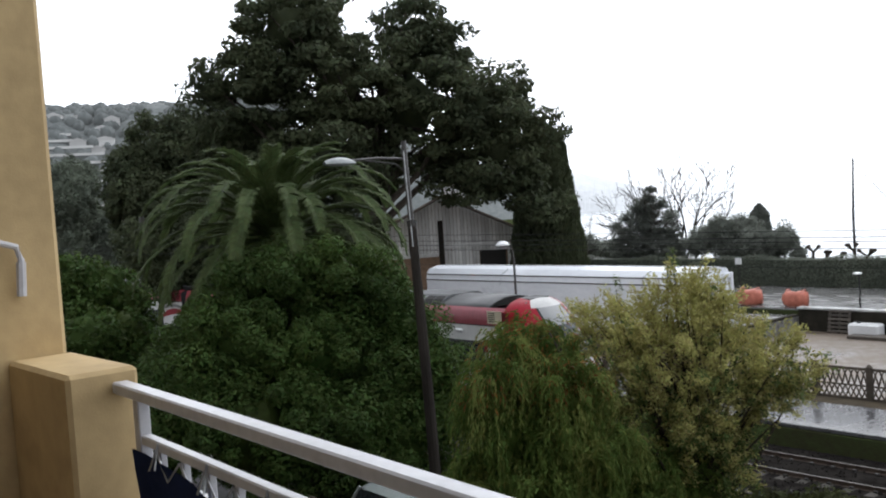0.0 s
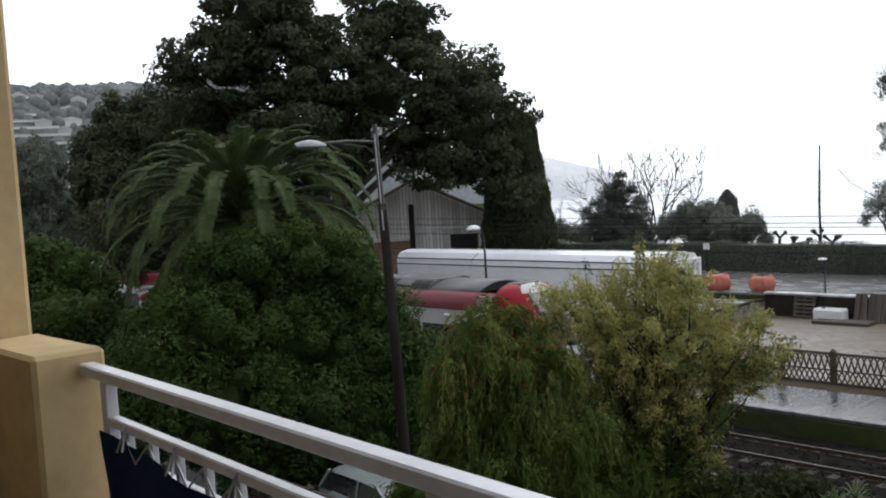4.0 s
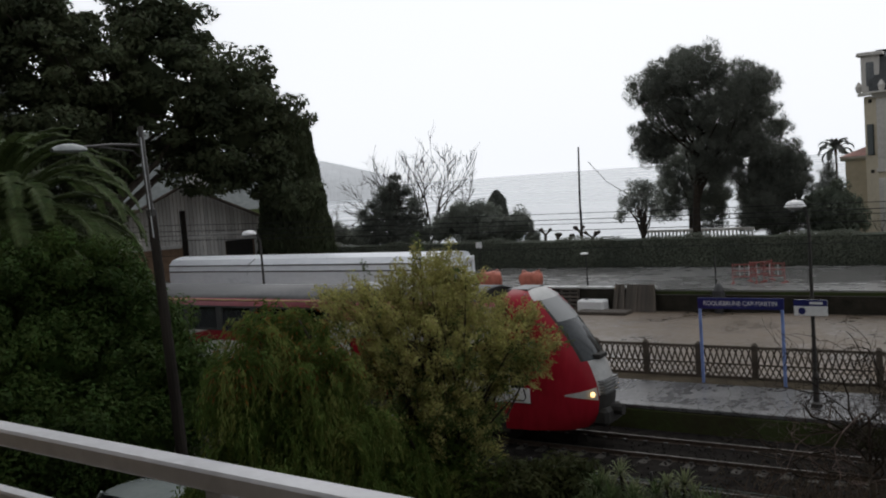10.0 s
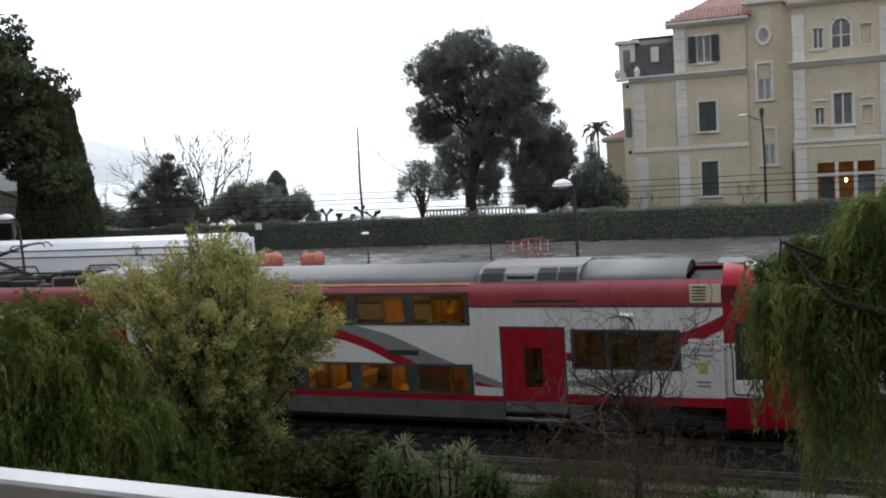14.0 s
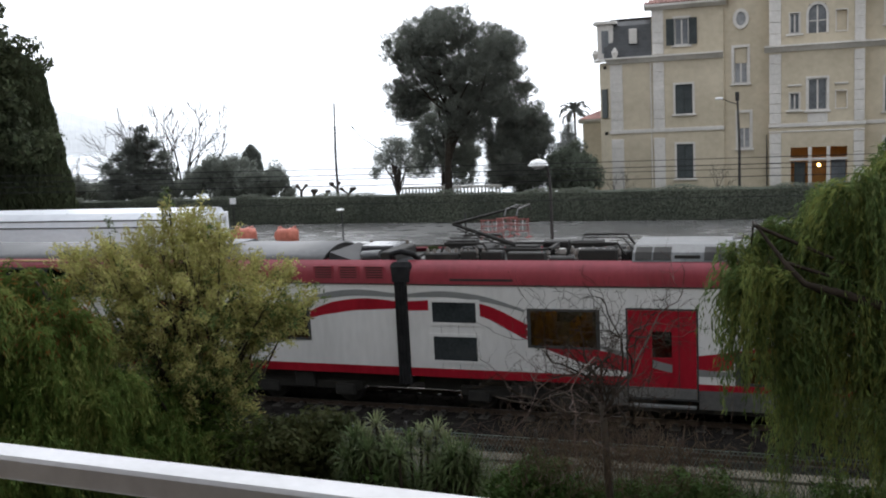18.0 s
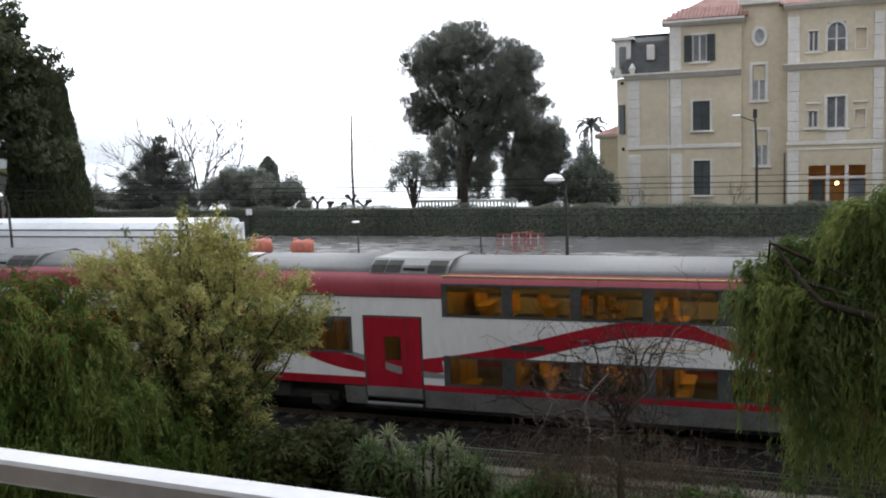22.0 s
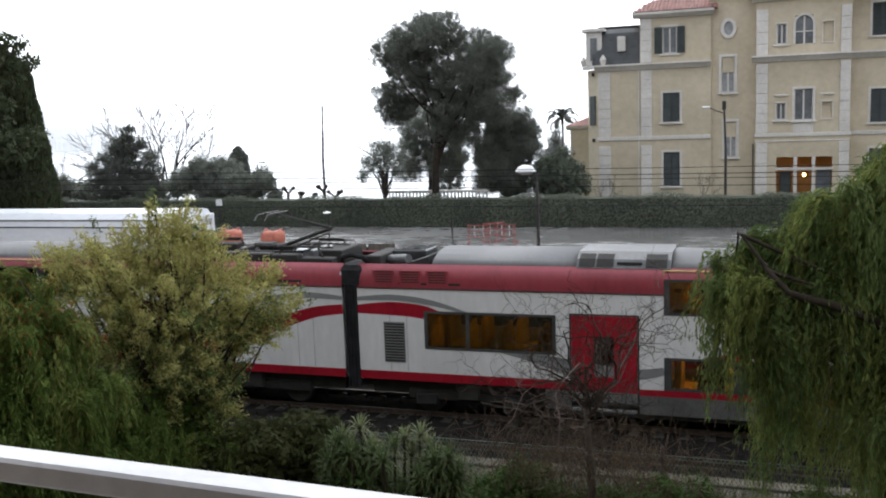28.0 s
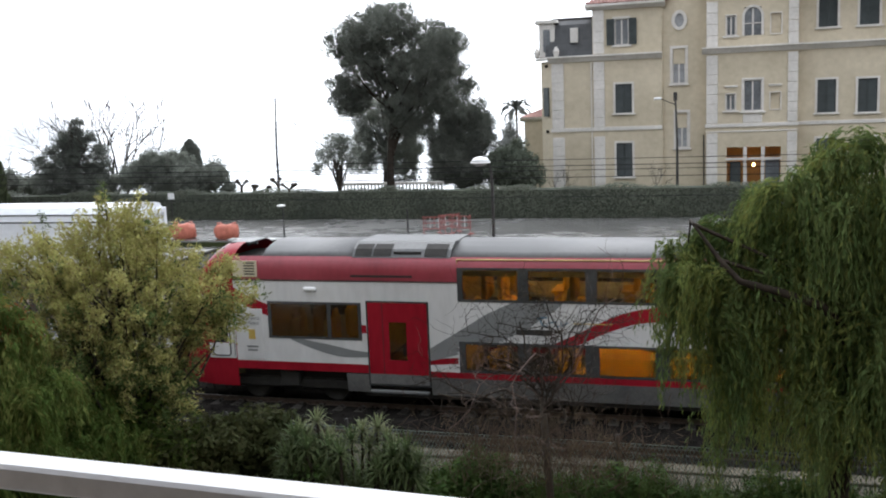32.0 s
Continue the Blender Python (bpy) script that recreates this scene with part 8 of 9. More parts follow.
e = part("end_frame", Mesh().cbox(TL, 0.0, 0.7, TL + 0.12, 0.2, 3.45, 0.02).cbox(TL, 2.3, 0.7, TL + 0.12, 2.5, 3.45, 0.02).cbox(TL, 0.2, 0.7, TL + 0.12, 2.3, 0.95, 0.02).cbox(TL, 0.2, 3.2, TL + 0.12, 2.3, 3.45, 0.02), van_white, tr, "white end frame")
for i in range(5):
    part("rib", Mesh().cbox(TL, 0.42 + i * 0.37, 0.95, TL + 0.09, 0.52 + i * 0.37, 3.2, 0.015), van_white, e)
fd = part("end_door", Mesh().cbox(TL + 0.15, -0.05, 0.4, TL + 0.25, 0.05, 3.3, 0.02).cbox(TL + 0.85, -0.05, 0.4, TL + 0.95, 0.05, 3.3, 0.02).cbox(TL + 0.25, -0.04, 3.2, TL + 0.85, 0.04, 3.3, 0.02).cbox(TL + 0.25, -0.04, 0.4, TL + 0.85, 0.04, 0.5, 0.02), van_white, tr, "white folded end door frame")
part("brace", Mesh().tube([(TL + 0.22, 0, 0.5), (TL + 0.88, 0, 1.85)], 0.035, 6).tube([(TL + 0.88, 0, 1.85), (TL + 0.22, 0, 3.2)], 0.035, 6), MT["galv"], fd)
part("sheet", Mesh().box(TL + 0.25, 0.0, 0.5, TL + 0.85, 0.02, 3.2), MT["galv"], fd, "dull inner sheet")
for x in (4.0, 5.3, TL - 5.5, TL - 4.2, TL - 2.9):
    for y in (0.2, 2.0):
        part("wheel", Mesh().lathe([(0.2, 0), (0.48, 0.02), (0.5, 0.1), (0.5, 0.2), (0.48, 0.28), (0.2, 0.3)], 16, m=Euler((radians(-90), 0, 0)).to_matrix(), at=(x, y, 0.5)), MT["black"], tr)
part("chassis", Mesh().box(0.5, 0.7, 0.45, TL - 0.5, 1.8, 0.75), MT["darkmetal"], tr)
part("landing_leg", Mesh().box(TL - 8, 0.4, 0, TL - 7.8, 0.6, 0.75).box(TL - 8, 1.9, 0, TL - 7.8, 2.1, 0.75), MT["darkmetal"], tr)

# ---------------------------------------------------------------- station furniture
sign_blue = material("navy_sign_enamel", (0.012, 0.016, 0.10), (0.016, 0.02, 0.13), 0.3, scale=4, var=0.08)
post_blue = material("light_blue_post_paint", (0.16, 0.24, 0.50), (0.2, 0.28, 0.55), 0.4, scale=4)
letter_white = material("white_sign_letters", (0.7, 0.7, 0.72), None, 0.5, scale=4, var=0.04)


sg = thing("station_sign", "navy station name board on light blue posts", "sign", at=(-10.45, 29.6, 0.55))
bd = part("board", Mesh().cbox(0, -0.03, 2.42, 2.7, 0.03, 2.78, 0.01), sign_blue, sg)
written("ROQUEBRUNE CAP-MARTIN", 2.3, 0.17, pose(1.35, -0.036, 2.6, 90, 0, 0), letter_white, bd)["label"] = "white lettering"
for x in (0.06, 2.64):
    part("post", Mesh().cbox(x - 0.045, -0.04, 0, x + 0.045, 0.04, 2.42, 0.01), post_blue, sg)


def platform_lamp(x, y, z, h, label, sign=False):
    t = thing("platform_lamp", label, "street lamp", "platform lamps", (x, y, z))
    part("base", Mesh().lathe([(0.16, 0), (0.16, 0.1), (0.09, 0.16), (0.09, 0.9), (0.07, 1.0)], 12), MT["darkmetal"], t)
    part("pole", Mesh().tube([(0, 0, 0.9), (0, 0, h - 0.9), (-0.02, 0, h - 0.45), (-0.07, -0.06, h - 0.15), (-0.16, -0.16, h - 0.03), (-0.22, -0.26, h - 0.02)], [0.06, 0.045, 0.04, 0.036, 0.034, 0.034], 10), MT["darkmetal"], t)
    hd = part("lamp_head", Mesh().lathe([(0.05, 0.16), (0.2, 0.12), (0.3, 0.0), (0.3, -0.03), (0.26, -0.03)], 14, (-0.26, -0.34, h - 0.08)), MT["enamel"], t, "white enamel lamp hood")
    part("diffuser", Mesh().lathe([(0.02, -0.12), (0.18, -0.09), (0.25, -0.028)], 14, (-0.26, -0.34, h - 0.08)), MT["galv"], hd)
    if sign:
        s = part("exit_sign", Mesh().cbox(-0.48, -0.1, 2.62, 0.42, -0.06, 3.08, 0.01), MT["enamel"], t, "white and navy exit board")
        part("blue_band", Mesh().box(-0.48, -0.104, 2.9, 0.42, -0.1, 3.08), sign_blue, s)
        part("lettering_bar", Mesh().box(-0.05, -0.108, 2.95, 0.3, -0.104, 3.02), letter_white, s)
        part("pictogram", Mesh().lathe([(0.1, 0), (0.1, 0.004)], 14, m=Euler((radians(90), 0, 0)).to_matrix(), at=(-0.26, -0.1, 2.76)).box(-0.4, -0.108, 2.95, -0.28, -0.104, 3.02), sign_blue, s)
    return t


platform_lamp(-6.44, 27.55, 0.55, 5.82, "dark curved platform lamp with an exit board", True)
platform_lamp(-27.7, 27.55, 0.55, 5.6, "dark curved platform lamp behind the train")
platform_lamp(-49.0, 27.55, 0.55, 5.6, "dark curved platform lamp far along the platform")


def park_lamp(x, y, z, h, label, lamp=True):
    t = thing("post_lamp" if lamp else "bollard_post", label, "lamp" if lamp else "post", "posts along the car park edge", (x, y, z))
    part("post", Mesh().tube([(0, 0, 0), (0, 0, h)], [0.05, 0.035], 8), MT["black"], t)
    if lamp:
        part("head", Mesh().lathe([(0.04, h - 0.02), (0.22, h + 0.02), (0.2, h + 0.07), (0.04, h + 0.1)], 12, (-0.08, 0, 0)), MT["enamel"], t, "flat white lamp head")
    return t


park_lamp(-21.4, 44.3, 1.5, 1.75, "short black lamp post with a flat white head")
park_lamp(-14.7, 44.3, 1.5, 1.55, "plain black post at the car park edge", False)
bn = thing("bell_bollard", "squat black bell-shaped bollard beside the yard", "bollard", at=(-14.3, 43.4, 0.5))
part("bell", Mesh().lathe([(0.3, 0.5), (0.32, 0.75), (0.28, 1.05), (0.15, 1.28), (0.05, 1.38)], 14), MT["black"], bn)
part("foot", Mesh().lathe([(0.22, 0), (0.22, 0.5)], 12), MT["black"], bn)

# orange rubble sacks
sack = material("orange_woven_plastic", (0.42, 0.115, 0.075), (0.5, 0.165, 0.11), 0.6, scale=4, bump=0.4, bscale=60)
for i, (x, y, z, s) in enumerate(((-27.6, 44.9, 1.5, 1.0), (-25.0, 44.9, 1.5, 0.95))):
    t = thing("rubble_sack", "bulging orange woven rubble sack on the asphalt", "sack", "orange sacks", (x, y, z))
    rng = np.random.default_rng(200 + i)
    rows = []
    for k, (r, zz) in enumerate(((0.42, 0), (0.56, 0.08), (0.62, 0.35), (0.6, 0.6), (0.5, 0.78), (0.3, 0.72), (0.05, 0.68))):
        row = []
        for j in range(17):
            a = 2 * math.pi * j / 16
            q = r * s * (1 + 0.07 * math.sin(3 * a + k + i) + 0.05 * math.sin(7 * a + 2 * k)) / max(abs(math.cos(a)), abs(math.sin(a))) ** 0.55
            row.append((math.cos(a) * q * 1.05, math.sin(a) * q * 0.8, zz * s + 0.04 * math.sin(5 * a + i)))
        rows.append(row)
    part("bag", Mesh().grid(rows), sack, t, smooth=True)
    for a in (-0.4, 0.4):
        part("handle", Mesh().tube([(a, -0.25, 0.72 * s), (a * 1.1, -0.15, 0.9 * s), (a * 1.1, 0.15, 0.9 * s), (a, 0.25, 0.72 * s)], 0.03, 5), sack, t)

# red and white barriers on the car park
bred = material("red_barrier_plastic", (0.22, 0.05, 0.045), (0.28, 0.075, 0.065), 0.5, scale=5)
for i, (x, y, a) in enumerate(((-13.9, 46.2, 8), (-12.6, 46.6, -15), (-13.38, 47.2, 40))):
    t = thing("site_barrier", "red and white slatted site barrier", "barrier", "site barriers", pose(x, y, 1.5, 0, 0, a))
    for xx in (-0.55, 0.55):
        part("leg", Mesh().cbox(xx - 0.02, -0.02, 0, xx + 0.02, 0.02, 1.0, 0.008).cbox(xx - 0.05, -0.28, 0, xx + 0.05, 0.28, 0.06, 0.01), bred, t)
    for z in (0.3, 0.6, 0.9):
        part("rail", Mesh().cbox(-0.6, -0.02, z, 0.6, 0.02, z + 0.05, 0.008), bred, t)
    for k in range(5):
        part("slat", Mesh().cbox(-0.45 + k * 0.22, -0.012, 0.36, -0.42 + k * 0.22, 0.012, 0.92, 0.005), MT["enamel"] if k % 2 else bred, t)

# clutter in the yard: white tank, planks and sleepers against the wall
tk = thing("white_tank", "white plastic tank lying beside the wall", "tank", at=(-21.3, 42.7, 0.5))
part("shell", Mesh().cbox(0, 0, 0.02, 1.45, 0.7, 0.6, 0.08), MT["enamel"], tk)
part("cap", Mesh().lathe([(0.1, 0.58), (0.1, 0.66), (0.02, 0.68)], 10, (0.4, 0.35, 0)), MT["black"], tk)
plank = material("wet_dark_planks", (0.05, 0.042, 0.035), (0.09, 0.075, 0.06), 0.7, scale=3, stretch=(4, 4, 0.3), obrand=0.3)
pl = Mesh().cbox(-0.11, -0.03, 0, 0.11, 0.03, 1.35, 0.01).data("timber", plank)
rng = np.random.default_rng(220)
for i in range(11):
    t = part("leaning_plank", pl, None, at=pose(-19.5 + i * 0.21 + rng.uniform(-0.04, 0.04), 43.2 + rng.uniform(-0.06, 0.03), 0.5, -14 + rng.uniform(-3, 3), rng.uniform(-5, 5), 0))
    tagged(t, "dark wet plank leaning on the wall", "plank", "planks against the wall")
pal = thing("pallet", "dark wooden pallet leaning on the wall", "pallet", at=pose(-22.6, 43.3, 0.5, -12, 0, 0))
for i in range(6):
    part("slat", Mesh().cbox(0, -0.02, 0.05 + i * 0.19, 1.1, 0.02, 0.17 + i * 0.19, 0.008), plank, pal)
for x in (0.02, 0.5, 0.98):
    part("bearer", Mesh().cbox(x, 0.02, 0, x + 0.1, 0.1, 1.15, 0.01), plank, pal)
lg = thing("timber_stack", "low stack of dark timbers on the gravel", "timber", at=(-21.0, 42.0, 0.5))
for i in range(4):
    part("timber", Mesh().cbox(0, i * 0.24, 0, 2.6, i * 0.24 + 0.2, 0.16, 0.02), plank, lg)
nt = thing("notice_board", "small white notice board by the hedge", "sign", at=(-46.5, 52.9, 1.5))
part("panel", Mesh().cbox(0, 0, 0.8, 0.5, 0.04, 1.5, 0.01), MT["enamel"], nt)
part("leg", Mesh().box(0.22, 0, 0, 0.28, 0.05, 0.8), MT["enamel"], nt)
nt = thing("notice_board", "small pale sign on the hedge", "sign", at=(-33.6, 53.1, 1.5))
part("panel", Mesh().cbox(0, 0, 1.35, 0.45, 0.04, 1.75, 0.01), MT["enamel"], nt)
part("leg", Mesh().box(0.2, 0, 0, 0.25, 0.05, 1.4), MT["darkmetal"], nt)

# ---------------------------------------------------------------- masts, poles and wires
mt = thing("flag_mast", "tall thin dark mast behind the hedge", "mast", at=(-27.7, 57.0, 1.42))
part("pole", Mesh().tube([(0, 0, 0), (-0.02, 0, 4), (0.12, 0, 7.6)], [0.09, 0.075, 0.055], 8), MT["wire"], mt)
part("guy_wire", Mesh().tube([(0.7, 0.1, 6.6), (1.9, 0.2, 5.2), (3.6, 0.3, 4.1)], 0.02, 4), MT["wire"], mt)

st = thing("street_lamp", "dark street lamp on a thin pole before the villa", "street lamp", at=(-2.25, 57.0, 1.42))
part("pole", Mesh().tube([(0, 0, 0), (0, 0, 4), (-0.1, 0, 6.85)], [0.09, 0.07, 0.05], 8), MT["darkmetal"], st)
part("arm", Mesh().tube([(-0.1, 0, 6.2), (-0.5, -0.1, 6.35), (-0.9, -0.2, 6.55)], 0.03, 6), MT["darkmetal"], st)
part("lamp_head", Mesh().cbox(-1.3, -0.35, 6.5, -0.85, -0.1, 6.64, 0.05), MT["enamel"], st)
part("bracket", Mesh().cbox(-0.2, -0.08, 6.4, 0.02, 0.08, 6.9, 0.02), MT["darkmetal"], st)

pole = thing("utility_pole", "tall weathered leaning pole with a street lamp arm", "pole", at=(-18.26, 14.95, 0))
part("pole_shaft", Mesh().tube([(0.0, 0, 0), (-0.08, 0, 2.6), (-0.19, 0, 5.14), (-0.3, 0, 7.5)], [0.15, 0.14, 0.125, 0.11], 12), MT["wood"], pole)
part("pole_top", Mesh().tube([(-0.3, 0, 7.35), (-0.37, 0, 8.6), (-0.41, 0, 9.55)], [0.075, 0.068, 0.062], 10), MT["darkmetal"], pole, "dark metal extension tube")
part("collar", Mesh().tube([(-0.295, 0, 7.4), (-0.305, 0, 7.56)], 0.125, 12), MT["darkmetal"], pole)
part("conduit", Mesh().tube([(-0.2, -0.09, 6.9), (-0.31, -0.075, 8.6), (-0.35, -0.065, 9.3)], 0.018, 6), MT["galv"], pole)
part("arm", Mesh().tube([(-0.39, 0, 9.1), (-0.34, -0.9, 9.13), (-0.3, -1.75, 9.08)], 0.035, 8), MT["darkmetal"], pole)
part("brace", Mesh().tube([(-0.37, 0, 8.75), (-0.36, -0.35, 8.98), (-0.34, -0.8, 9.03), (-0.32, -1.3, 9.08)], 0.02, 6), MT["darkmetal"], pole)
lum = Mesh()
rows = []
for k in range(9):
    f = k / 8
    w = 0.17 * math.sin(math.pi * (0.08 + 0.84 * f)) ** 0.6
    h = 0.15 * math.sin(math.pi * (0.08 + 0.84 * f)) ** 0.7
    rows.append([(-0.28 + w * math.cos(t), -1.65 - 0.85 * f, 9.02 + (h if math.sin(t) > 0 else h * 0.45) * math.sin(t)) for t in np.linspace(0, 2 * math.pi, 15)])
part("luminaire", lum.grid(rows), material("weathered_grey_hood", (0.20, 0.22, 0.22), (0.28, 0.30, 0.30), 0.4, scale=5), pole, "grey weathered lamp hood", smooth=True)

cm = thing("catenary_mast", "dark catenary mast with bracket arms", "mast", at=(-63.5, 27.2, 0.5))
part("mast", Mesh().cbox(-0.12, -0.12, 0, 0.12, 0.12, 7.9, 0.02), MT["darkmetal"], cm)
for z in (4.9, 3.0):
    part("bracket_arm", Mesh().tube([(0, 0, z), (1.5, -1.6, z + 0.15)], 0.05, 6).tube([(0, 0, z - 0.4), (1.0, -1.1, z + 0.05)], 0.035, 5), MT["darkmetal"], cm)

wires = thing("overhead_wires", "thin dark overhead wires along the tracks", "wires")
for y, z, sag in ((24.3, 6.72, 0.25), (24.3, 6.3, 0.1), (20.6, 6.75, 0.2), (20.6, 6.42, 0.12), (24.3, 5.52, 0.0)):
    pts = []
    for i in range(61):
        x = -150 + i * 4
        q = ((x + 150) % 60) / 60
        pts.append((x, y, z - sag * 4 * q * (1 - q)))
    part("wire", Mesh().tube(pts, 0.008, 4, False), MT["wire"], wires)
for xm in (-90.0, 30.0, 90.0):
    part("support_mast", Mesh().cbox(xm - 0.1, 27.9, -0.3, xm + 0.1, 28.1, 7.6, 0.02).tube([(xm, 28, 6.8), (xm, 20.5, 6.9)], 0.05, 6), MT["darkmetal"], wires)

# small red-roofed hut far along the line
hut = thing("lineside_hut", "small lineside hut with a red tile roof", "hut", at=(-78.5, 28.2, 0.4))
part("wall", Mesh().box(0, 0, 0, 5, 3, 2.6), HS["wall"], hut)
part("roof", Mesh().prism([(-0.3, 2.6), (3.3, 2.6), (1.5, 3.8)], "x", -0.3, 5.3), HS["tile"], hut)

# ---------------------------------------------------------------- parked car
car_paint = material("silver_green_car_paint", (0.32, 0.36, 0.35), (0.38, 0.42, 0.41), 0.2, scale=1, metal=0.4, var=0.04)
car_glass = material("dark_car_glass", (0.02, 0.024, 0.026), None, 0.04, scale=2)
pc = thing("parked_car", "silver-green estate car parked by the fence", "car", at=pose(-16.5, 13.1, 0.0, 0, 0, -4))
secs = [(-2.1, 0.45, 0.9, 0.62), (-2.0, 0.3, 1.02, 0.8), (-1.2, 0.25, 1.02, 0.84), (0.6, 0.25, 0.98, 0.84), (1.3, 0.25, 0.92, 0.83), (1.95, 0.3, 0.8, 0.74), (2.1, 0.42, 0.68, 0.55)]
rows = []
for x, z0, z1, w in secs:
    rows.append([(x, w * a, z0 + (z1 - z0) * b) for a, b in ((-0.85, 0), (-1, 0.2), (-1, 0.75), (-0.93, 1), (0.93, 1), (1, 0.75), (1, 0.2), (0.85, 0), (-0.85, 0))])
b = Mesh().grid(rows)
b.add(rows[0][:8], [tuple(range(8))])
b.add(rows[-1][:8], [tuple(range(8))])
part("body", b, car_paint, pc, smooth=True)
part("cabin_glass", Mesh().add([(-1.95, -0.78, 1.0), (1.15, -0.78, 0.95), (1.15, 0.78, 0.95), (-1.95, 0.78, 1.0), (-1.7, -0.62, 1.42), (0.25, -0.62, 1.43), (0.25, 0.62, 1.43), (-1.7, 0.62, 1.42)], [(0, 1, 5, 4), (1, 2, 6, 5), (2, 3, 7, 6), (3, 0, 4, 7)]), car_glass, pc, "dark car windows")
rf = []
for k in range(9):
    f = k / 8
    x = -1.78 + 2.12 * f
    rf.append([(x, 0.68 * a * (0.94 + 0.06 * math.sin(math.pi * f)), 1.4 + 0.035 * math.sin(math.pi * f) + 0.06 * (1 - abs(a) ** 2.6) - 0.03 * (2 * f - 1) ** 4) for a in (-1, -0.93, -0.75, -0.4, 0, 0.4, 0.75, 0.93, 1)])
part("car_roof", Mesh().grid(rf), car_paint, pc, smooth=True)
for s in (1, -1):
    part("window_pillar", Mesh().tube([(1.15, 0.775 * s, 0.95), (0.25, 0.63 * s, 1.43)], 0.03, 5).tube([(-1.95, 0.775 * s, 1.0), (-1.7, 0.63 * s, 1.43)], 0.04, 5).tube([(-0.4, 0.79 * s, 0.97), (-0.45, 0.64 * s, 1.43)], 0.03, 5), car_paint, pc)
    part("mirror", Mesh().cbox(0.72, (0.80 if s > 0 else -0.98), 0.96, 0.9, (0.98 if s > 0 else -0.80), 1.1, 0.03), car_paint, pc)
    part("headlight", Mesh().cbox(1.9, 0.42 * s - 0.14, 0.6, 2.08, 0.42 * s + 0.14, 0.74, 0.03), MT["galv"], pc)
    for x in (-1.3, 1.3):
        w = part("wheel", Mesh().lathe([(0.1, -0.1), (0.31, -0.09), (0.32, 0), (0.31, 0.09), (0.1, 0.1)], 18, m=Euler((radians(90), 0, 0)).to_matrix()), MT["black"], pc, at=(x, 0.72 * s, 0.32))
        part("hubcap", Mesh().lathe([(0.0, -0.12), (0.2, -0.11), (0.2, 0.11), (0.0, 0.12)], 14, m=Euler((radians(90), 0, 0)).to_matrix()), MT["galv"], w)
slab("street", MT["street"], -120, 90, 2.6, 14.4, -0.05, 0.0, "wet dark street below the balcony", "road").location.z = 0.004

# ---------------------------------------------------------------- balcony where the camera stands
tagged(part("balcony_floor", Mesh().prism([(-6.5, -1.4), (6.0, -1.4), (6.0, 0.96), (-6.5, 1.615)], "z", 6.05, 6.3), MT["pale"]), "pale tiled balcony floor", "floor", kind="structure")
# unseen wall; its dull tone is set to limit light bounced onto the railing
tagged(part("wall_behind", Mesh().box(-9, -1.7, 0, 8, -1.41, 9.6), MT["render_white"]), "pale rendered house wall", "wall", kind="structure")
# overhead slab is out of view, added to dim the balcony
tagged(part("ceiling", Mesh().box(-9, -1.7, 9.601, 8, 0.55, 9.8), MT["render_white"]), "unseen slab added over the balcony to cut its light", "ceiling", kind="structure")
# three unseen walls, added to keep sky light off the near planting
tagged(part("wall_above", Mesh().box(-9, -1.7, 9.801, 8, -1.41, 18.0), MT["render_white"]), "unseen wall added above the balcony to block sky light", "wall", kind="structure")
tagged(part("wall_street_west", Mesh().box(-46, -1.72, 0, -9.003, -1.42, 17.0), MT["render_white"]), "unseen wall added along the street to block sky light", "wall", kind="structure")
tagged(part("wall_street_east", Mesh().box(8.003, -1.72, 0, 40, -1.42, 17.0), MT["render_white"]), "unseen wall added along the street to block sky light", "wall", kind="structure")
tagged(part("wall_below", Mesh().box(-9, -1.7, 0, 8, -1.1, 6.049), MT["plaster"]), "ochre plaster house wall below the balcony", "wall", kind="structure")
pw = Mesh()
pw.cbox(-5.2, -1.4, 6.3, -4.17, 1.41, 9.6, 0.02)
tagged(part("balcony_pillar", pw, MT["plaster"]), "ochre plaster pillar at the balcony's end", "wall", kind="structure")
pp = Mesh().cbox(-4.168, 1.16, 6.06, -3.48, 1.43, 7.385, 0.016)
tagged(part("parapet", pp, MT["plaster"]), "ochre plaster parapet block beside the railing", "wall", kind="structure")
hk = thing("wall_hook", "white bent metal hook on the pillar", "hook", at=(-4.17, 1.2, 7.7))
part("hook_bar", Mesh().tube([(-0.02, -0.16, 0.13), (0.04, -0.1, 0.16), (0.05, -0.04, 0.175), (0.05, 0.02, 0.155), (0.05, 0.035, 0.1), (0.05, 0.03, 0.0)], 0.014, 8), MT["whitepaint"], hk)
part("sleeve", Mesh().tube([(0.05, 0.034, 0.09), (0.05, 0.026, -0.05)], 0.02, 8), MT["whitepaint"], hk)

ra = thing("balcony_railing", "white metal balcony railing, wet and worn", "railing", at=pose(0, 1.17, 6.288, 0, 0, -3.0))
RT = 1.05
part("top_rail", Mesh().cbox(-3.477, -0.03, RT - 0.043, 6.0, 0.03, RT, 0.006), MT["whitepaint"], ra, "square white top rail with drops of water")
for x in (-3.27, -1.42, 0.25, 1.9, 3.6, 5.3):
    part("post", Mesh().cbox(x - 0.025, -0.022, 0.0, x + 0.025, 0.022, RT - 0.044, 0.004), MT["whitepaint"], ra)
part("middle_rail", Mesh().cbox(-3.24, -0.02, RT - 0.2, 6.0, 0.02, RT - 0.165, 0.005), MT["whitepaint"], ra)
part("lower_rail", Mesh().cbox(-3.24, -0.015, RT - 0.31, 6.0, 0.015, RT - 0.285, 0.004), MT["whitepaint"], ra)
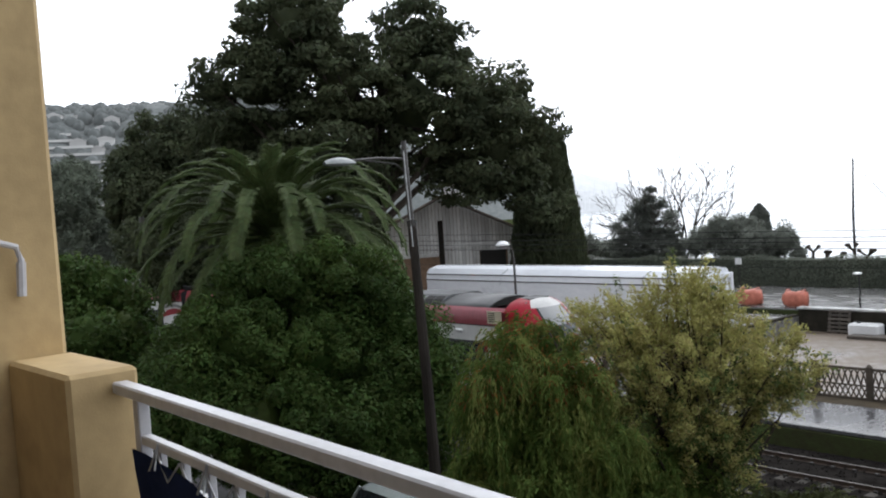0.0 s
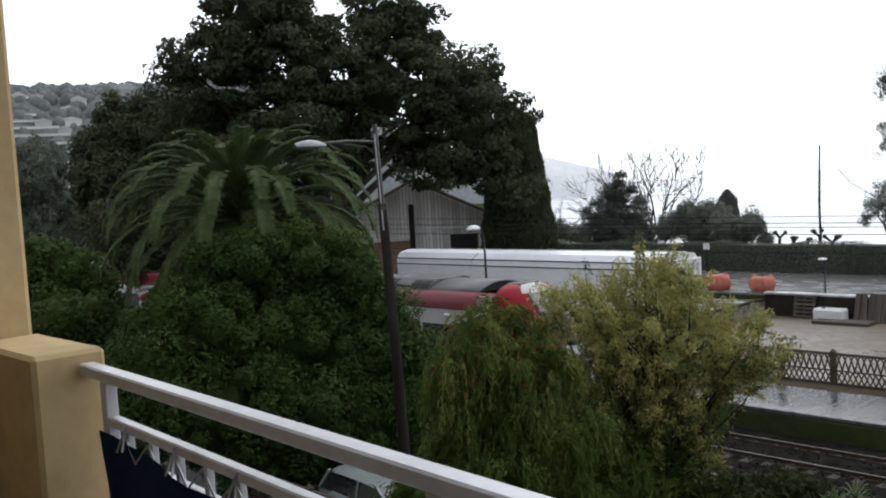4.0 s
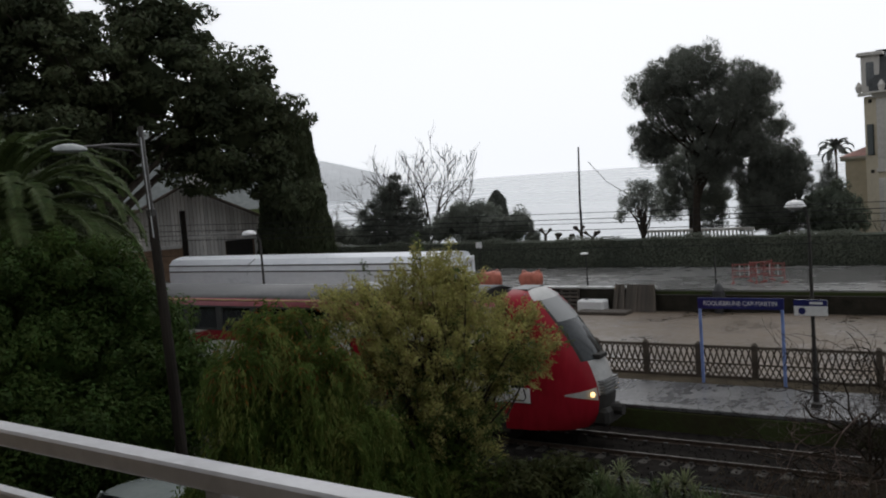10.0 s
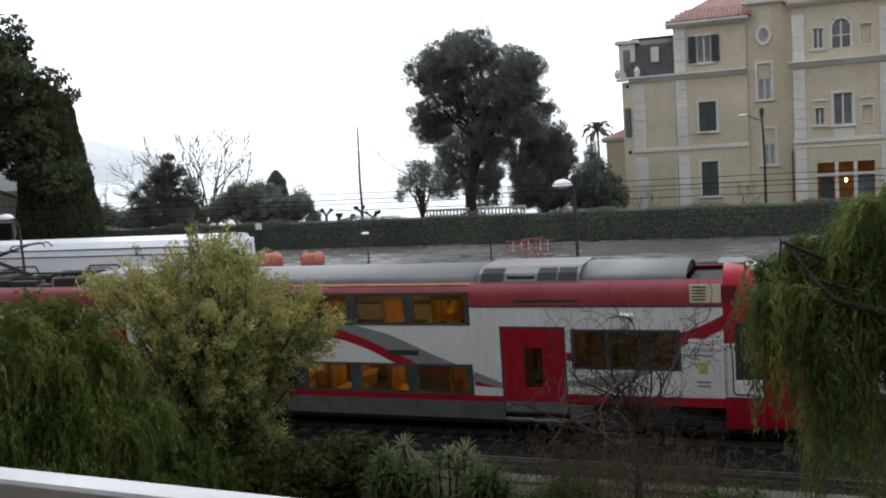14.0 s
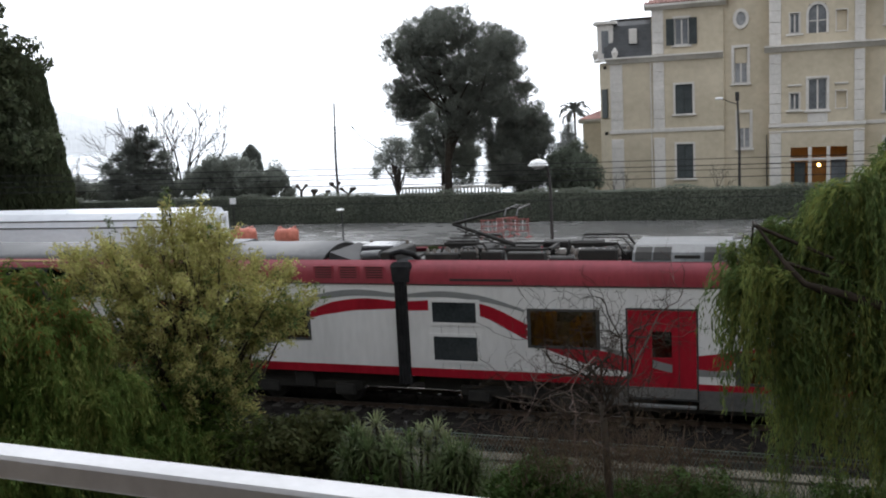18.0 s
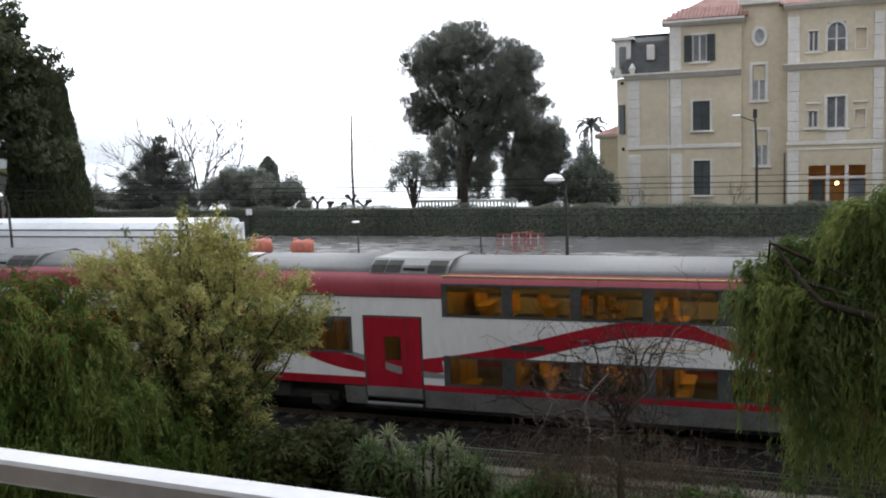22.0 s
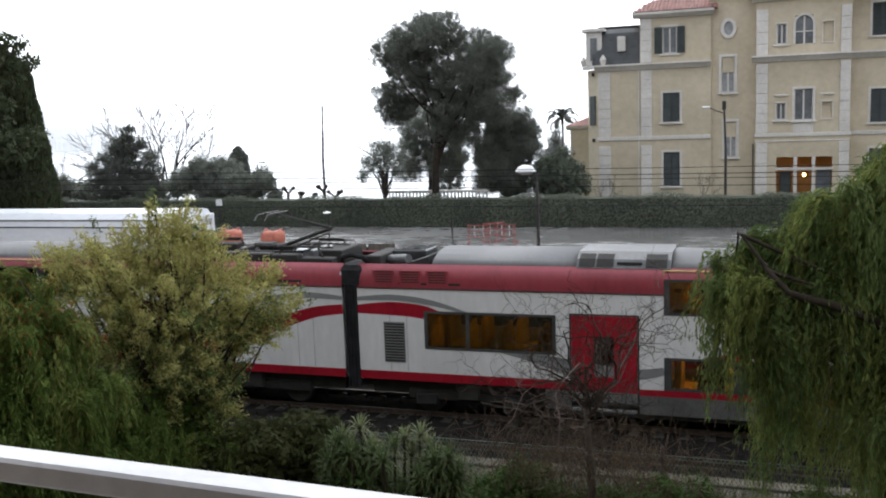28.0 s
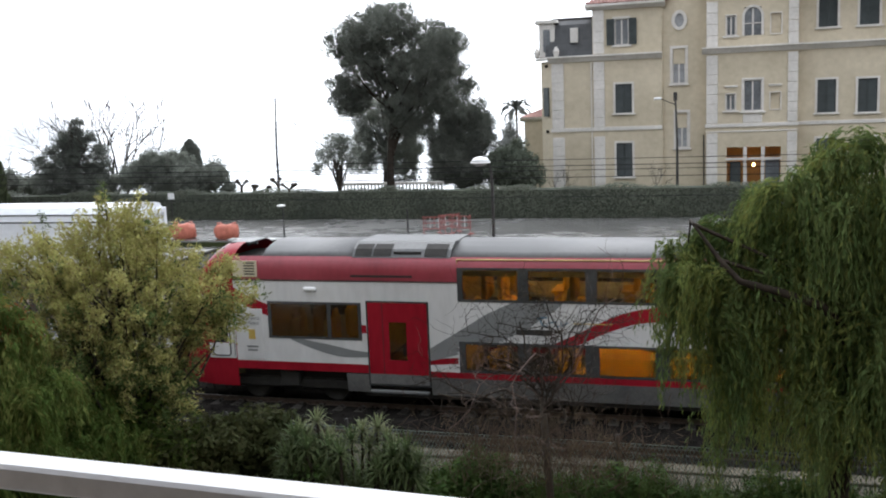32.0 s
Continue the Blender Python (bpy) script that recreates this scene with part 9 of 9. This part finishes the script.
for i in range(45):
    x = -3.1 + i * 0.2
    part("stub", Mesh().cbox(x - 0.012, -0.012, RT - 0.286, x + 0.012, 0.012, RT - 0.199, 0.003), MT["whitepaint"], ra)
lash = Mesh().tube([(0, -0.02, RT - 0.205), (0.1, -0.026, RT - 0.285), (0.2, -0.02, RT - 0.205)], 0.0045, 4, False).data("lashing", MT["galv"])
for i in range(45):
    part("lashing", lash, None, ra, "thin lashing cord", at=(-3.1 + i * 0.2, 0, 0))
cl = []
for i in range(93):
    x = -3.27 + i * 0.1
    cl.append([(x, -0.03 - 0.012 * math.sin(x * 9 + k * 0.8), RT - 0.205 - 0.1 * min(1, i / 14) - 0.015 * abs(math.sin(x * 7.85)) - (RT - 0.3) * k / 8) for k in range(9)])
cloth = Mesh().grid(cl)
cloth.grid([[(x, y - 0.004, zz) for x, y, zz in r] for r in cl])
scr = thing("windbreak_cloth", "navy canvas windbreak tied to the balcony railing", "cloth", at=pose(0, 1.17, 6.288, 0, 0, -3.0))
part("canvas", cloth, MT["navy"], scr, smooth=True)
for i in range(16):
    part("tie", Mesh().tube([(-3.1 + i * 0.4, -0.05, RT - 0.26), (-3.08 + i * 0.4, -0.02, RT - 0.17), (-3.05 + i * 0.4, -0.05, RT - 0.25)], 0.004, 4), MT["galv"], scr)


# ---------------------------------------------------------------- what moves
RUN = [(0.0, -24.18), (1.0, -24.18), (2.0, -24.18), (3.0, -23.95), (4.0, -23.2), (5.0, -22.1), (6.0, -20.75), (7.0, -19.35), (8.0, -17.88), (9.0, -16.25), (10.0, -14.31),
       (11.0, -12.01), (12.0, -9.26), (13.0, -6.0), (14.0, -2.35), (15.0, 1.62), (16.0, 5.9), (17.0, 10.45), (18.0, 15.12), (19.0, 19.83), (20.0, 24.63),
       (21.0, 29.56), (22.0, 34.76), (23.0, 40.21), (24.0, 45.78), (25.0, 51.42), (26.0, 57.04), (27.0, 62.65), (28.0, 68.24), (29.0, 73.86), (30.0, 79.5),
       (31.0, 85.25), (32.0, 91.15)]


def motions():
    for car, s, turn in CARS:
        walk(car, [(t, pose(x - s, 24.3, 0, 0, 0, turn)) for t, x in RUN])


motions()
